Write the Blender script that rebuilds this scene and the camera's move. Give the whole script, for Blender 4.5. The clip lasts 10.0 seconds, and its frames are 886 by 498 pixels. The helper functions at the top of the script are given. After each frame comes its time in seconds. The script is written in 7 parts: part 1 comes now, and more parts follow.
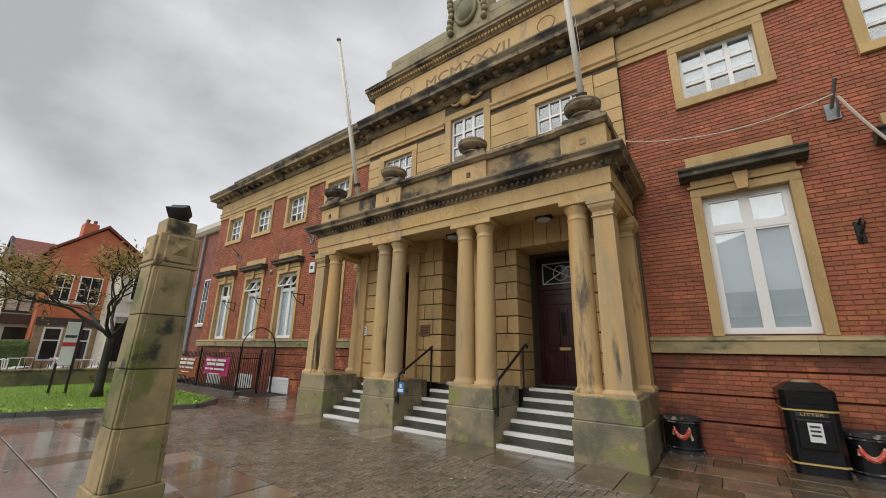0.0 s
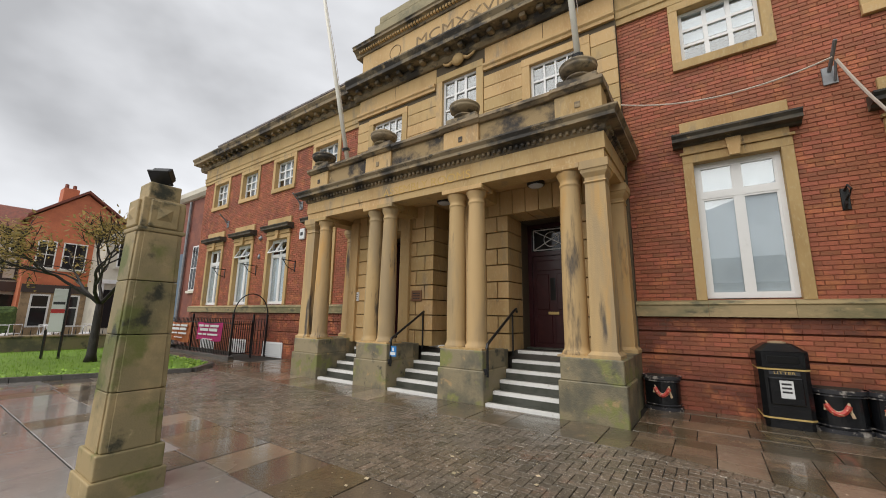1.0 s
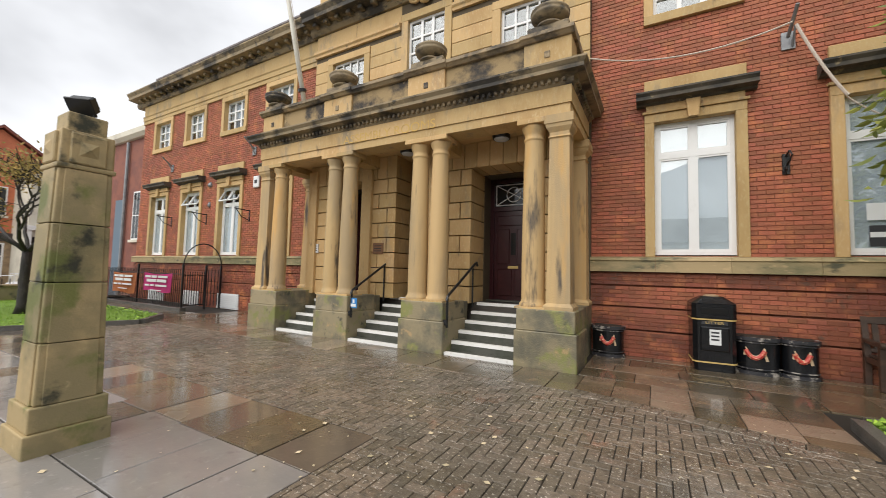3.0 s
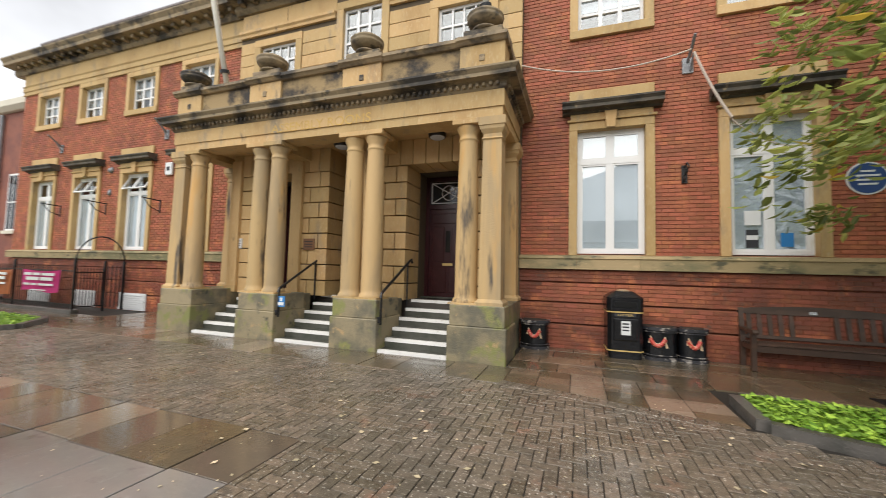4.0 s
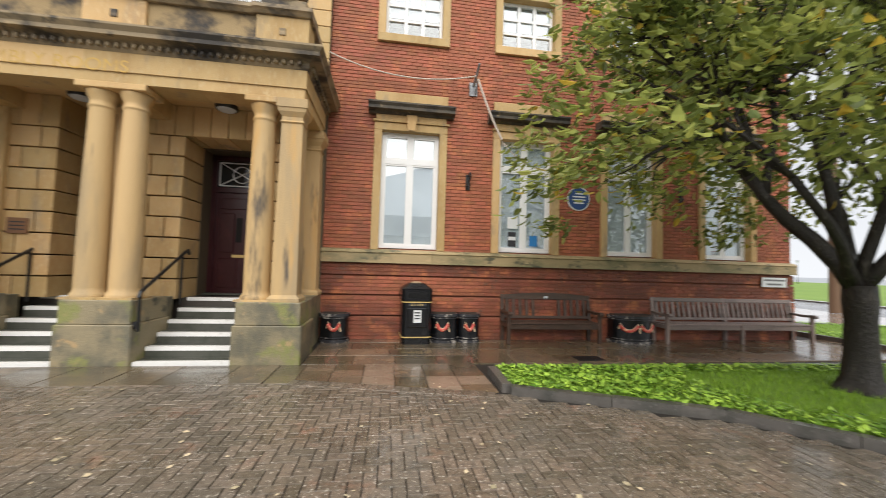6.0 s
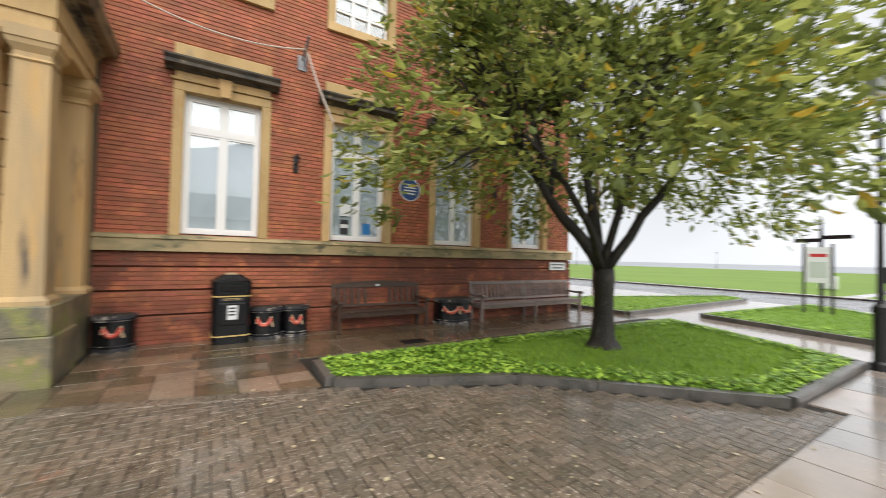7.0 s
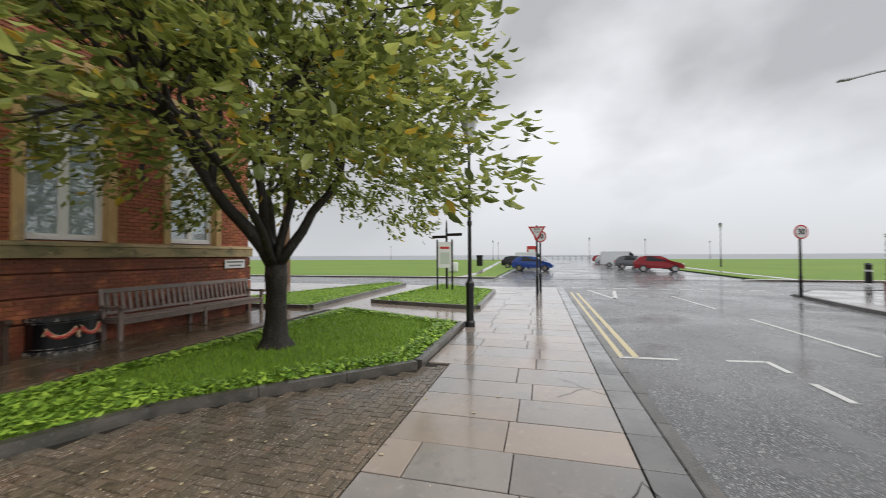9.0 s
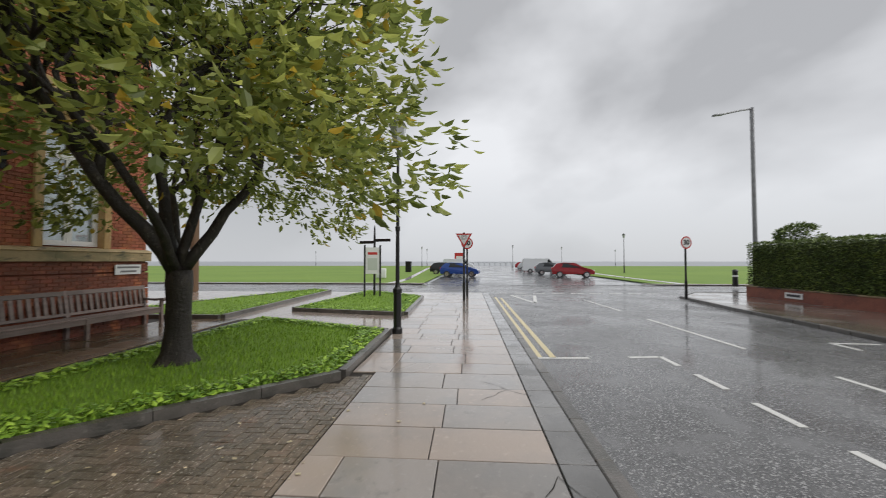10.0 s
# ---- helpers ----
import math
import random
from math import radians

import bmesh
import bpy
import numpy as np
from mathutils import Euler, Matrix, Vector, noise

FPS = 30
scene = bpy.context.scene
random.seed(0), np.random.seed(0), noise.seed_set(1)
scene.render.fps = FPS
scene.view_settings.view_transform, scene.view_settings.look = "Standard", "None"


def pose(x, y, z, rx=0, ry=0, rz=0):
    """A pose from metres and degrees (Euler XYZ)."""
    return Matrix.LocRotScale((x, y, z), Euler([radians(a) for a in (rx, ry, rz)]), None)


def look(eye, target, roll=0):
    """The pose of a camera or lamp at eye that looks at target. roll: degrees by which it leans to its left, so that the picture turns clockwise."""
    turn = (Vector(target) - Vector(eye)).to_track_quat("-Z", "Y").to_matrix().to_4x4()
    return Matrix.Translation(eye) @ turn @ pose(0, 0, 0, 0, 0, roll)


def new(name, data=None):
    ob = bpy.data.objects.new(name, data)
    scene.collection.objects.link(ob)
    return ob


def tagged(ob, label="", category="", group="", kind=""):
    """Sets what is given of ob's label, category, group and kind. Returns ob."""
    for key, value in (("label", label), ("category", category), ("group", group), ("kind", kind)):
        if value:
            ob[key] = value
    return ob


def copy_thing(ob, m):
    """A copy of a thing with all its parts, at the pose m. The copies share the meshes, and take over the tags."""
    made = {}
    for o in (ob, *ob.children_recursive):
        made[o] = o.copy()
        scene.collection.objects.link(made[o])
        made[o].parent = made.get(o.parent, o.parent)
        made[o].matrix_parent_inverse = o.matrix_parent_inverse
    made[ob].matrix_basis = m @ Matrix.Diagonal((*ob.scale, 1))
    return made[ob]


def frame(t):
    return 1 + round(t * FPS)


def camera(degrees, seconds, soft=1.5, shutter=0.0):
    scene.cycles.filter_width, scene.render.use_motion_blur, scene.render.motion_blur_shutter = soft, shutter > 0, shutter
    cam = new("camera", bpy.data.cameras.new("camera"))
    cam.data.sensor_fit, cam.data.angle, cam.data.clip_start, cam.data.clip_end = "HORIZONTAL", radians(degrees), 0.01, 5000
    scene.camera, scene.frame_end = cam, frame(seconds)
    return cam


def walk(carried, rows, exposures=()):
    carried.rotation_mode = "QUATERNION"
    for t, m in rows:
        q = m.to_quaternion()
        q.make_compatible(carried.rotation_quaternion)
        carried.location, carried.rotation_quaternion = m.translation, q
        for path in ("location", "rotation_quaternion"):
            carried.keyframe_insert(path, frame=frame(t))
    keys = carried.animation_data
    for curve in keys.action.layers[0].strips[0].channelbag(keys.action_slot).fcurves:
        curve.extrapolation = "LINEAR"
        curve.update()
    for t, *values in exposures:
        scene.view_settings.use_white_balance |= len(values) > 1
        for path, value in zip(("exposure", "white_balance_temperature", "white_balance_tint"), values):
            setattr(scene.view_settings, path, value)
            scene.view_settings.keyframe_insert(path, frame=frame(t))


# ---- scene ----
cam = camera(99.0, 10.0, soft=0.7, shutter=0.5)
PATH = [
    (0, (-1.168, 2.322, 1.494), (-2.314, 3.875, 2.018), 1.1),
    (0.5, (-1.174, 2.322, 1.493), (-2.306, 3.910, 1.935), 0.9),
    (1, (-1.184, 2.331, 1.488), (-2.312, 3.945, 1.841), 0.8),
    (1.5, (-1.202, 2.345, 1.482), (-2.319, 3.984, 1.739), 0.8),
    (2, (-1.212, 2.370, 1.476), (-2.305, 4.037, 1.647), 1.1),
    (3.5, (-1.187, 2.411, 1.450), (-2.041, 4.216, 1.564), 1.4),
    (4, (-1.175, 2.414, 1.445), (-1.846, 4.295, 1.562), 1.5),
    (4.5, (-1.147, 2.432, 1.444), (-1.612, 4.375, 1.553), 1.3),
    (5, (-1.092, 2.465, 1.450), (-1.310, 4.450, 1.551), 1.2),
    (6.5, (-0.893, 2.423, 1.535), (-0.259, 4.319, 1.603), 1.6),
    (7, (-0.769, 2.419, 1.553), (0.287, 4.117, 1.597), 1.3),
    (7.5, (-0.651, 2.378, 1.563), (0.749, 3.806, 1.593), 1.8),
    (8, (-0.527, 2.319, 1.565), (1.131, 3.435, 1.617), 1.9),
    (8.5, (-0.388, 2.259, 1.566), (1.443, 3.061, 1.612), 1.2),
    (9, (-0.308, 2.263, 1.561), (1.628, 2.765, 1.594), -0.3),
    (9.5, (-0.278, 2.268, 1.557), (1.700, 2.566, 1.569), -0.6),
    (10, (-0.265, 2.250, 1.552), (1.730, 2.383, 1.617), -0.0),
]
walk(cam, [(t, look(eye, target, roll)) for t, eye, target, roll in PATH],
     exposures=[(0.0, 0.27), (2.0, 0.63), (4.5, 0.90), (6.5, 1.02), (7.5, 0.84), (8.0, 0.65), (8.5, 0.50), (9.2, 0.35), (10.0, 0.26)])
# ---- world and light: a wet, overcast day ----
world = bpy.data.worlds.new("overcast_sky")
scene.world = world
world.use_nodes = True
wt = world.node_tree
wt.nodes.clear()


def wnode(kind, **inputs):
    n = wt.nodes.new(kind)
    for k, v in inputs.items():
        n.inputs[k.replace("_", " ")].default_value = v
    return n


sky = wnode("ShaderNodeTexSky")
sky.sky_type, sky.sun_disc = "NISHITA", False
sky.sun_elevation, sky.sun_rotation = radians(42), radians(168)
sky_gain = wnode("ShaderNodeMix")
sky_gain.data_type, sky_gain.blend_type = "RGBA", "MULTIPLY"
sky_gain.inputs[0].default_value = 1.0
sky_gain.inputs[7].default_value = (0.08, 0.08, 0.08, 1)
wt.links.new(sky.outputs[0], sky_gain.inputs[6])
tc = wnode("ShaderNodeTexCoord")
mp = wnode("ShaderNodeMapping")
mp.inputs["Scale"].default_value = (1.0, 1.0, 1.7)
mp.inputs["Location"].default_value = (0.85, 0.35, 0.1)
wt.links.new(tc.outputs["Generated"], mp.inputs[0])
cn = wnode("ShaderNodeTexNoise", Scale=1.7, Detail=5.0, Roughness=0.47, Distortion=0.15)
wt.links.new(mp.outputs[0], cn.inputs["Vector"])
ramp = wnode("ShaderNodeValToRGB")
ramp.color_ramp.elements[0].position, ramp.color_ramp.elements[0].color = 0.37, (0.39, 0.395, 0.41, 1)
ramp.color_ramp.elements[1].position, ramp.color_ramp.elements[1].color = 0.61, (0.72, 0.73, 0.755, 1)
wt.links.new(cn.outputs[0], ramp.inputs[0])
# paler, smoother haze towards the horizon
sep = wnode("ShaderNodeSeparateXYZ")
wt.links.new(tc.outputs["Generated"], sep.inputs[0])
haze = wnode("ShaderNodeMapRange", From_Min=0.0, From_Max=0.25, To_Min=0.85, To_Max=0.0)
wt.links.new(sep.outputs[2], haze.inputs[0])
hz = wnode("ShaderNodeMix")
hz.data_type = "RGBA"
wt.links.new(haze.outputs[0], hz.inputs[0])
wt.links.new(ramp.outputs[0], hz.inputs[6])
hz.inputs[7].default_value = (0.49, 0.505, 0.53, 1)
cloud = wnode("ShaderNodeMix")
cloud.data_type = "RGBA"
cloud.inputs[0].default_value = 0.96
wt.links.new(sky_gain.outputs[2], cloud.inputs[6])
wt.links.new(hz.outputs[2], cloud.inputs[7])
bg = wnode("ShaderNodeBackground", Strength=1.0)
wt.links.new(cloud.outputs[2], bg.inputs[0])
wout = wnode("ShaderNodeOutputWorld")
wt.links.new(bg.outputs[0], wout.inputs[0])

sun_data = bpy.data.lights.new("sun", "SUN")
sun_data.energy, sun_data.angle, sun_data.color = 1.65, radians(70), (1.0, 0.965, 0.91)
sun = new("sun", sun_data)
sun.matrix_world = look((0, 0, 30), (3.5, 16.5, 12))
tagged(sun, kind="structure")

# ---- helpers for meshes ----


def part(name, bm, material, parent=None, label="", smooth=False):
    me = bpy.data.meshes.new(name)
    bmesh.ops.recalc_face_normals(bm, faces=bm.faces)
    bm.to_mesh(me)
    bm.free()
    me.materials.append(material)
    if smooth:
        for p in me.polygons:
            p.use_smooth = True
    ob = new(name, me)
    if parent is not None:
        ob.parent = parent
    if label:
        ob["label"] = label
    return ob


def empty(name, x=0, y=0, z=0, rz=0, label="", category="", group="", kind=""):
    ob = new(name)
    ob.empty_display_size = 0.2
    ob.matrix_world = pose(x, y, z, 0, 0, rz)
    return tagged(ob, label, category, group, kind)


def box(bm, x0, x1, y0, y1, z0, z1, m=None):
    vs = [bm.verts.new((x, y, z)) for z in (z0, z1) for y in (y0, y1) for x in (x0, x1)]
    if m is not None:
        for v in vs:
            v.co = m @ v.co
    fs = [(0, 2, 3, 1), (4, 5, 7, 6), (0, 1, 5, 4), (2, 6, 7, 3), (0, 4, 6, 2), (1, 3, 7, 5)]
    return [bm.faces.new([vs[i] for i in f]) for f in fs]


def bevel(bm, w, seg=1):
    bmesh.ops.bevel(bm, geom=list(bm.edges), offset=w, segments=seg, affect="EDGES", profile=0.5)
    return bm


def cube(x0, x1, y0, y1, z0, z1, b=0.0, seg=1):
    bm = bmesh.new()
    box(bm, x0, x1, y0, y1, z0, z1)
    return bevel(bm, b, seg) if b else bm


def lathe(profile, seg=24, x=0, y=0, z=0, bm=None):
    bm = bm or bmesh.new()
    rings = []
    for r, h in profile:
        rings.append([bm.verts.new((x + r * math.cos(2 * math.pi * i / seg), y + r * math.sin(2 * math.pi * i / seg), z + h)) for i in range(seg)])
    for a, b in zip(rings, rings[1:]):
        for i in range(seg):
            bm.faces.new((a[i], a[(i + 1) % seg], b[(i + 1) % seg], b[i]))
    bm.faces.new(rings[0][::-1])
    bm.faces.new(rings[-1])
    return bm


def prism(pts, z0, z1, bm=None):
    bm = bm or bmesh.new()
    a = [bm.verts.new((x, y, z0)) for x, y in pts]
    b = [bm.verts.new((x, y, z1)) for x, y in pts]
    n = len(pts)
    bm.faces.new(a[::-1])
    bm.faces.new(b)
    for i in range(n):
        bm.faces.new((a[i], a[(i + 1) % n], b[(i + 1) % n], b[i]))
    return bm


def moulding(profile, x0, x1, bm=None, ends=(0, 0)):
    """A profile of (y, z), y outwards towards -y, run along x; ends: 1 mitres that end outwards by the profile's depth."""
    bm = bm or bmesh.new()
    a = [bm.verts.new((x0 + ends[0] * y, y, z)) for y, z in profile]
    b = [bm.verts.new((x1 - ends[1] * y, y, z)) for y, z in profile]
    n = len(profile)
    bm.faces.new(a[::-1])
    bm.faces.new(b)
    for i in range(n):
        bm.faces.new((a[i], a[(i + 1) % n], b[(i + 1) % n], b[i]))
    return bm


def tube(points, r, seg=8, bm=None, taper=None):
    bm = bm or bmesh.new()
    pts = [Vector(p) for p in points]
    rings = []
    for i, p in enumerate(pts):
        d = (pts[min(i + 1, len(pts) - 1)] - pts[max(i - 1, 0)]).normalized()
        u = d.cross(Vector((0, 0, 1)) if abs(d.z) < 0.95 else Vector((1, 0, 0))).normalized()
        w = d.cross(u)
        rr = r if taper is None else r + (taper - r) * i / (len(pts) - 1)
        rings.append([bm.verts.new(p + rr * (math.cos(2 * math.pi * k / seg) * u + math.sin(2 * math.pi * k / seg) * w)) for k in range(seg)])
    for a, b in zip(rings, rings[1:]):
        for k in range(seg):
            bm.faces.new((a[k], a[(k + 1) % seg], b[(k + 1) % seg], b[k]))
    bm.faces.new(rings[0][::-1])
    bm.faces.new(rings[-1])
    return bm


def raw(name, verts, faces, material, parent=None, label=""):
    me = bpy.data.meshes.new(name)
    me.from_pydata(verts, [], faces)
    me.materials.append(material)
    ob = new(name, me)
    if parent is not None:
        ob.parent = parent
    if label:
        ob["label"] = label
    return ob


def shared(name, me, m, parent):
    ob = new(name, me)
    ob.parent = parent
    ob.matrix_local = m
    return ob


def lettering(text, size, m, material, parent, name="lettering", depth=0.012, width=None, bold=0.0):
    cu = bpy.data.curves.new(name, "FONT")
    cu.body, cu.size, cu.extrude, cu.align_x, cu.align_y = text, size, depth, "CENTER", "CENTER"
    cu.offset = bold
    tmp = bpy.data.objects.new("tmp", cu)
    me = bpy.data.meshes.new_from_object(tmp)
    bpy.data.objects.remove(tmp)
    if width:
        xs = [v.co.x for v in me.vertices]
        k = width / (max(xs) - min(xs))
        for v in me.vertices:
            v.co.x *= k
    me.materials.clear()
    me.materials.append(material)
    ob = new(name, me)
    ob.parent = parent
    ob.matrix_local = m
    return ob


# ---- materials ----


def mat(name, base, rough=0.6, metal=0.0, var=(), bump=0.0, bump_scale=40.0, per="", per_amount=0.0, rough_var=0.0, rough_scale=3.0, spec=0.5, stretch=(1, 1, 1), wet=0.0):
    """var: (scale, colour, low, high, detail) layers of noise mixed over the base colour; per: 'object' or 'island' brightness change."""
    m = bpy.data.materials.new(name)
    m.use_nodes = True
    t = m.node_tree
    b = t.nodes["Principled BSDF"]
    b.inputs["Roughness"].default_value, b.inputs["Metallic"].default_value = rough, metal
    b.inputs["Specular IOR Level"].default_value = spec
    geo = t.nodes.new("ShaderNodeNewGeometry")
    mpn = t.nodes.new("ShaderNodeMapping")
    mpn.inputs["Scale"].default_value = stretch
    t.links.new(geo.outputs["Position"], mpn.inputs[0])
    col = t.nodes.new("ShaderNodeRGB")
    col.outputs[0].default_value = (*base, 1)
    out = col.outputs[0]
    for scale, colour, low, high, detail in var:
        n = t.nodes.new("ShaderNodeTexNoise")
        n.inputs["Scale"].default_value, n.inputs["Detail"].default_value = scale, detail
        n.inputs["Roughness"].default_value = 0.6
        t.links.new(mpn.outputs[0], n.inputs["Vector"])
        r = t.nodes.new("ShaderNodeMapRange")
        r.interpolation_type = "SMOOTHSTEP"
        r.inputs["From Min"].default_value, r.inputs["From Max"].default_value = low, high
        t.links.new(n.outputs[0], r.inputs[0])
        x = t.nodes.new("ShaderNodeMix")
        x.data_type = "RGBA"
        t.links.new(r.outputs[0], x.inputs[0])
        t.links.new(out, x.inputs[6])
        x.inputs[7].default_value = (*colour, 1)
        out = x.outputs[2]
    if per:
        if per == "object":
            src = t.nodes.new("ShaderNodeObjectInfo").outputs["Random"]
        else:
            src = geo.outputs["Random Per Island"]
        r = t.nodes.new("ShaderNodeMapRange")
        r.inputs["To Min"].default_value, r.inputs["To Max"].default_value = 1 - per_amount, 1 + per_amount
        t.links.new(src, r.inputs[0])
        hsv = t.nodes.new("ShaderNodeHueSaturation")
        t.links.new(r.outputs[0], hsv.inputs["Value"])
        r2 = t.nodes.new("ShaderNodeMapRange")
        r2.inputs["To Min"].default_value, r2.inputs["To Max"].default_value = 0.5 + 0.03 * per_amount, 0.5 - 0.03 * per_amount
        t.links.new(src, r2.inputs[0])
        t.links.new(r2.outputs[0], hsv.inputs["Hue"])
        t.links.new(out, hsv.inputs["Color"])
        out = hsv.outputs[0]
    t.links.new(out, b.inputs["Base Color"])
    if rough_var:
        n = t.nodes.new("ShaderNodeTexNoise")
        n.inputs["Scale"].default_value, n.inputs["Detail"].default_value = rough_scale, 4
        t.links.new(geo.outputs["Position"], n.inputs["Vector"])
        r = t.nodes.new("ShaderNodeMapRange")
        r.interpolation_type = "SMOOTHSTEP"
        r.inputs["From Min"].default_value, r.inputs["From Max"].default_value = 0.36, 0.64
        r.inputs["To Min"].default_value, r.inputs["To Max"].default_value = max(0.03, rough - rough_var), min(1, rough + rough_var)
        t.links.new(n.outputs[0], r.inputs[0])
        t.links.new(r.outputs[0], b.inputs["Roughness"])
    if wet:
        # film of water, thicker in the dips
        n = t.nodes.new("ShaderNodeTexNoise")
        n.inputs["Scale"].default_value, n.inputs["Detail"].default_value = 0.9, 5
        t.links.new(geo.outputs["Position"], n.inputs["Vector"])
        r = t.nodes.new("ShaderNodeMapRange")
        r.inputs["From Min"].default_value, r.inputs["From Max"].default_value = 0.35, 0.62
        r.inputs["To Min"].default_value, r.inputs["To Max"].default_value = wet * 0.45, wet
        t.links.new(n.outputs[0], r.inputs[0])
        t.links.new(r.outputs[0], b.inputs["Coat Weight"])
        b.inputs["Coat Roughness"].default_value = 0.09
        b.inputs["Coat IOR"].default_value = 1.4
    if bump:
        n = t.nodes.new("ShaderNodeTexNoise")
        n.inputs["Scale"].default_value, n.inputs["Detail"].default_value = bump_scale, 6
        t.links.new(geo.outputs["Position"], n.inputs["Vector"])
        bp = t.nodes.new("ShaderNodeBump")
        bp.inputs["Strength"].default_value, bp.inputs["Distance"].default_value = bump, 0.02
        t.links.new(n.outputs[0], bp.inputs["Height"])
        t.links.new(bp.outputs[0], b.inputs["Normal"])
    return m


STONE_SHAFT = mat("streaked_column_stone", (0.50, 0.345, 0.16), 0.72, var=[(1.5, (0.36, 0.265, 0.145), 0.42, 0.62, 6), (2.4, (0.53, 0.32, 0.11), 0.52, 0.68, 4), (2.9, (0.085, 0.07, 0.055), 0.575, 0.69, 6)], bump=0.25, bump_scale=60, per="object", per_amount=0.12, stretch=(1, 1, 0.16))
STONE = mat("buff_sandstone", (0.54, 0.365, 0.163), 0.75, var=[(1.1, (0.44, 0.28, 0.115), 0.45, 0.68, 5), (2.3, (0.31, 0.24, 0.155), 0.54, 0.74, 6), (4.2, (0.12, 0.093, 0.065), 0.63, 0.78, 6), (28, (0.56, 0.42, 0.23), 0.5, 0.8, 3)], bump=0.25, bump_scale=60, per="object", per_amount=0.13, stretch=(1, 1, 0.35))
STONE_PANEL = mat("streaked_parapet_stone", (0.34, 0.24, 0.115), 0.75, var=[(1.2, (0.04, 0.033, 0.028), 0.44, 0.60, 6), (5, (0.45, 0.33, 0.17), 0.62, 0.78, 5)], bump=0.3, bump_scale=50)
STONE_SOOT = mat("sooty_sandstone", (0.27, 0.205, 0.12), 0.7, var=[(1.3, (0.042, 0.036, 0.03), 0.45, 0.60, 6), (3.5, (0.42, 0.31, 0.17), 0.56, 0.74, 5), (6.0, (0.08, 0.068, 0.05), 0.56, 0.70, 5)], bump=0.3, bump_scale=50, per="object", per_amount=0.12, stretch=(0.7, 1, 1))
STONE_MOSS = mat("damp_mossy_sandstone", (0.27, 0.225, 0.135), 0.5, var=[(1.3, (0.13, 0.12, 0.085), 0.43, 0.6, 6), (1.9, (0.22, 0.225, 0.075), 0.54, 0.66, 5), (3.1, (0.06, 0.06, 0.045), 0.58, 0.70, 6), (5.0, (0.40, 0.28, 0.14), 0.60, 0.74, 4)], bump=0.35, bump_scale=45, per="object", per_amount=0.16)
STONE_PILLAR = mat("lichened_pillar_stone", (0.40, 0.30, 0.15), 0.6, var=[(1.3, (0.25, 0.205, 0.105), 0.40, 0.56, 6), (1.9, (0.15, 0.16, 0.045), 0.50, 0.63, 6), (2.6, (0.035, 0.036, 0.022), 0.55, 0.67, 7), (9, (0.48, 0.38, 0.21), 0.62, 0.8, 4)], bump=0.22, bump_scale=70, per="object", per_amount=0.14)
STONE_BAND = mat("weathered_band_stone", (0.37, 0.28, 0.145), 0.6, var=[(0.8, (0.19, 0.17, 0.085), 0.42, 0.60, 5), (2.4, (0.09, 0.085, 0.05), 0.55, 0.70, 6), (6, (0.46, 0.34, 0.18), 0.58, 0.75, 4)], bump=0.3, bump_scale=50, per="object", per_amount=0.16, stretch=(1, 1, 2.5))
STONE_TOP = mat("lichened_attic_stone", (0.30, 0.255, 0.145), 0.7, var=[(1.2, (0.17, 0.155, 0.085), 0.42, 0.62, 6), (3.0, (0.09, 0.082, 0.06), 0.58, 0.72, 6), (7, (0.40, 0.32, 0.18), 0.58, 0.75, 4)], bump=0.3, bump_scale=50, per="object", per_amount=0.12)
STONE_HOOD = mat("soot_black_hood_stone", (0.085, 0.07, 0.05), 0.7, var=[(2.0, (0.03, 0.026, 0.022), 0.42, 0.6, 6), (5, (0.30, 0.225, 0.12), 0.60, 0.74, 5)], bump=0.3, bump_scale=50)
JOINT = mat("stone_joint", (0.10, 0.075, 0.045), 0.9)
BRICK = mat("red_brick", (0.36, 0.112, 0.054), 0.68, var=[(0.7, (0.27, 0.085, 0.048), 0.4, 0.65, 4), (1.1, (0.46, 0.20, 0.125), 0.62, 0.8, 5), (2.6, (0.45, 0.155, 0.062), 0.48, 0.68, 4), (25, (0.25, 0.08, 0.045), 0.52, 0.78, 3)], bump=0.4, bump_scale=80, per="island", per_amount=0.2)
BRICK_PART = mat("red_brick_single", (0.36, 0.112, 0.054), 0.62, var=[(0.7, (0.27, 0.085, 0.048), 0.4, 0.65, 4), (1.1, (0.46, 0.20, 0.125), 0.62, 0.8, 5), (2.6, (0.45, 0.155, 0.062), 0.48, 0.68, 4), (25, (0.25, 0.08, 0.045), 0.52, 0.78, 3)], bump=0.4, bump_scale=80, per="object", per_amount=0.2)
MORTAR = mat("brick_mortar", (0.29, 0.103, 0.058), 0.9, var=[(3, (0.22, 0.08, 0.048), 0.4, 0.7, 4)], bump=0.2)
WHITE = mat("white_frame_paint", (0.80, 0.80, 0.79), 0.35, var=[(6, (0.70, 0.70, 0.68), 0.55, 0.8, 4)])
GREYSLATE = mat("grey_roof_sheet", (0.20, 0.17, 0.165), 0.6, var=[(4, (0.13, 0.11, 0.11), 0.4, 0.7, 4)])
# pale blind; its blue-grey also paints sky reflected in the panes
BLIND = mat("blind_with_sky_tint", (0.60, 0.63, 0.67), 0.8, var=[(1.5, (0.50, 0.53, 0.57), 0.4, 0.7, 2)])
ROOM = mat("room_plaster", (0.42, 0.41, 0.38), 0.85, var=[(2, (0.33, 0.32, 0.30), 0.4, 0.7, 3)])
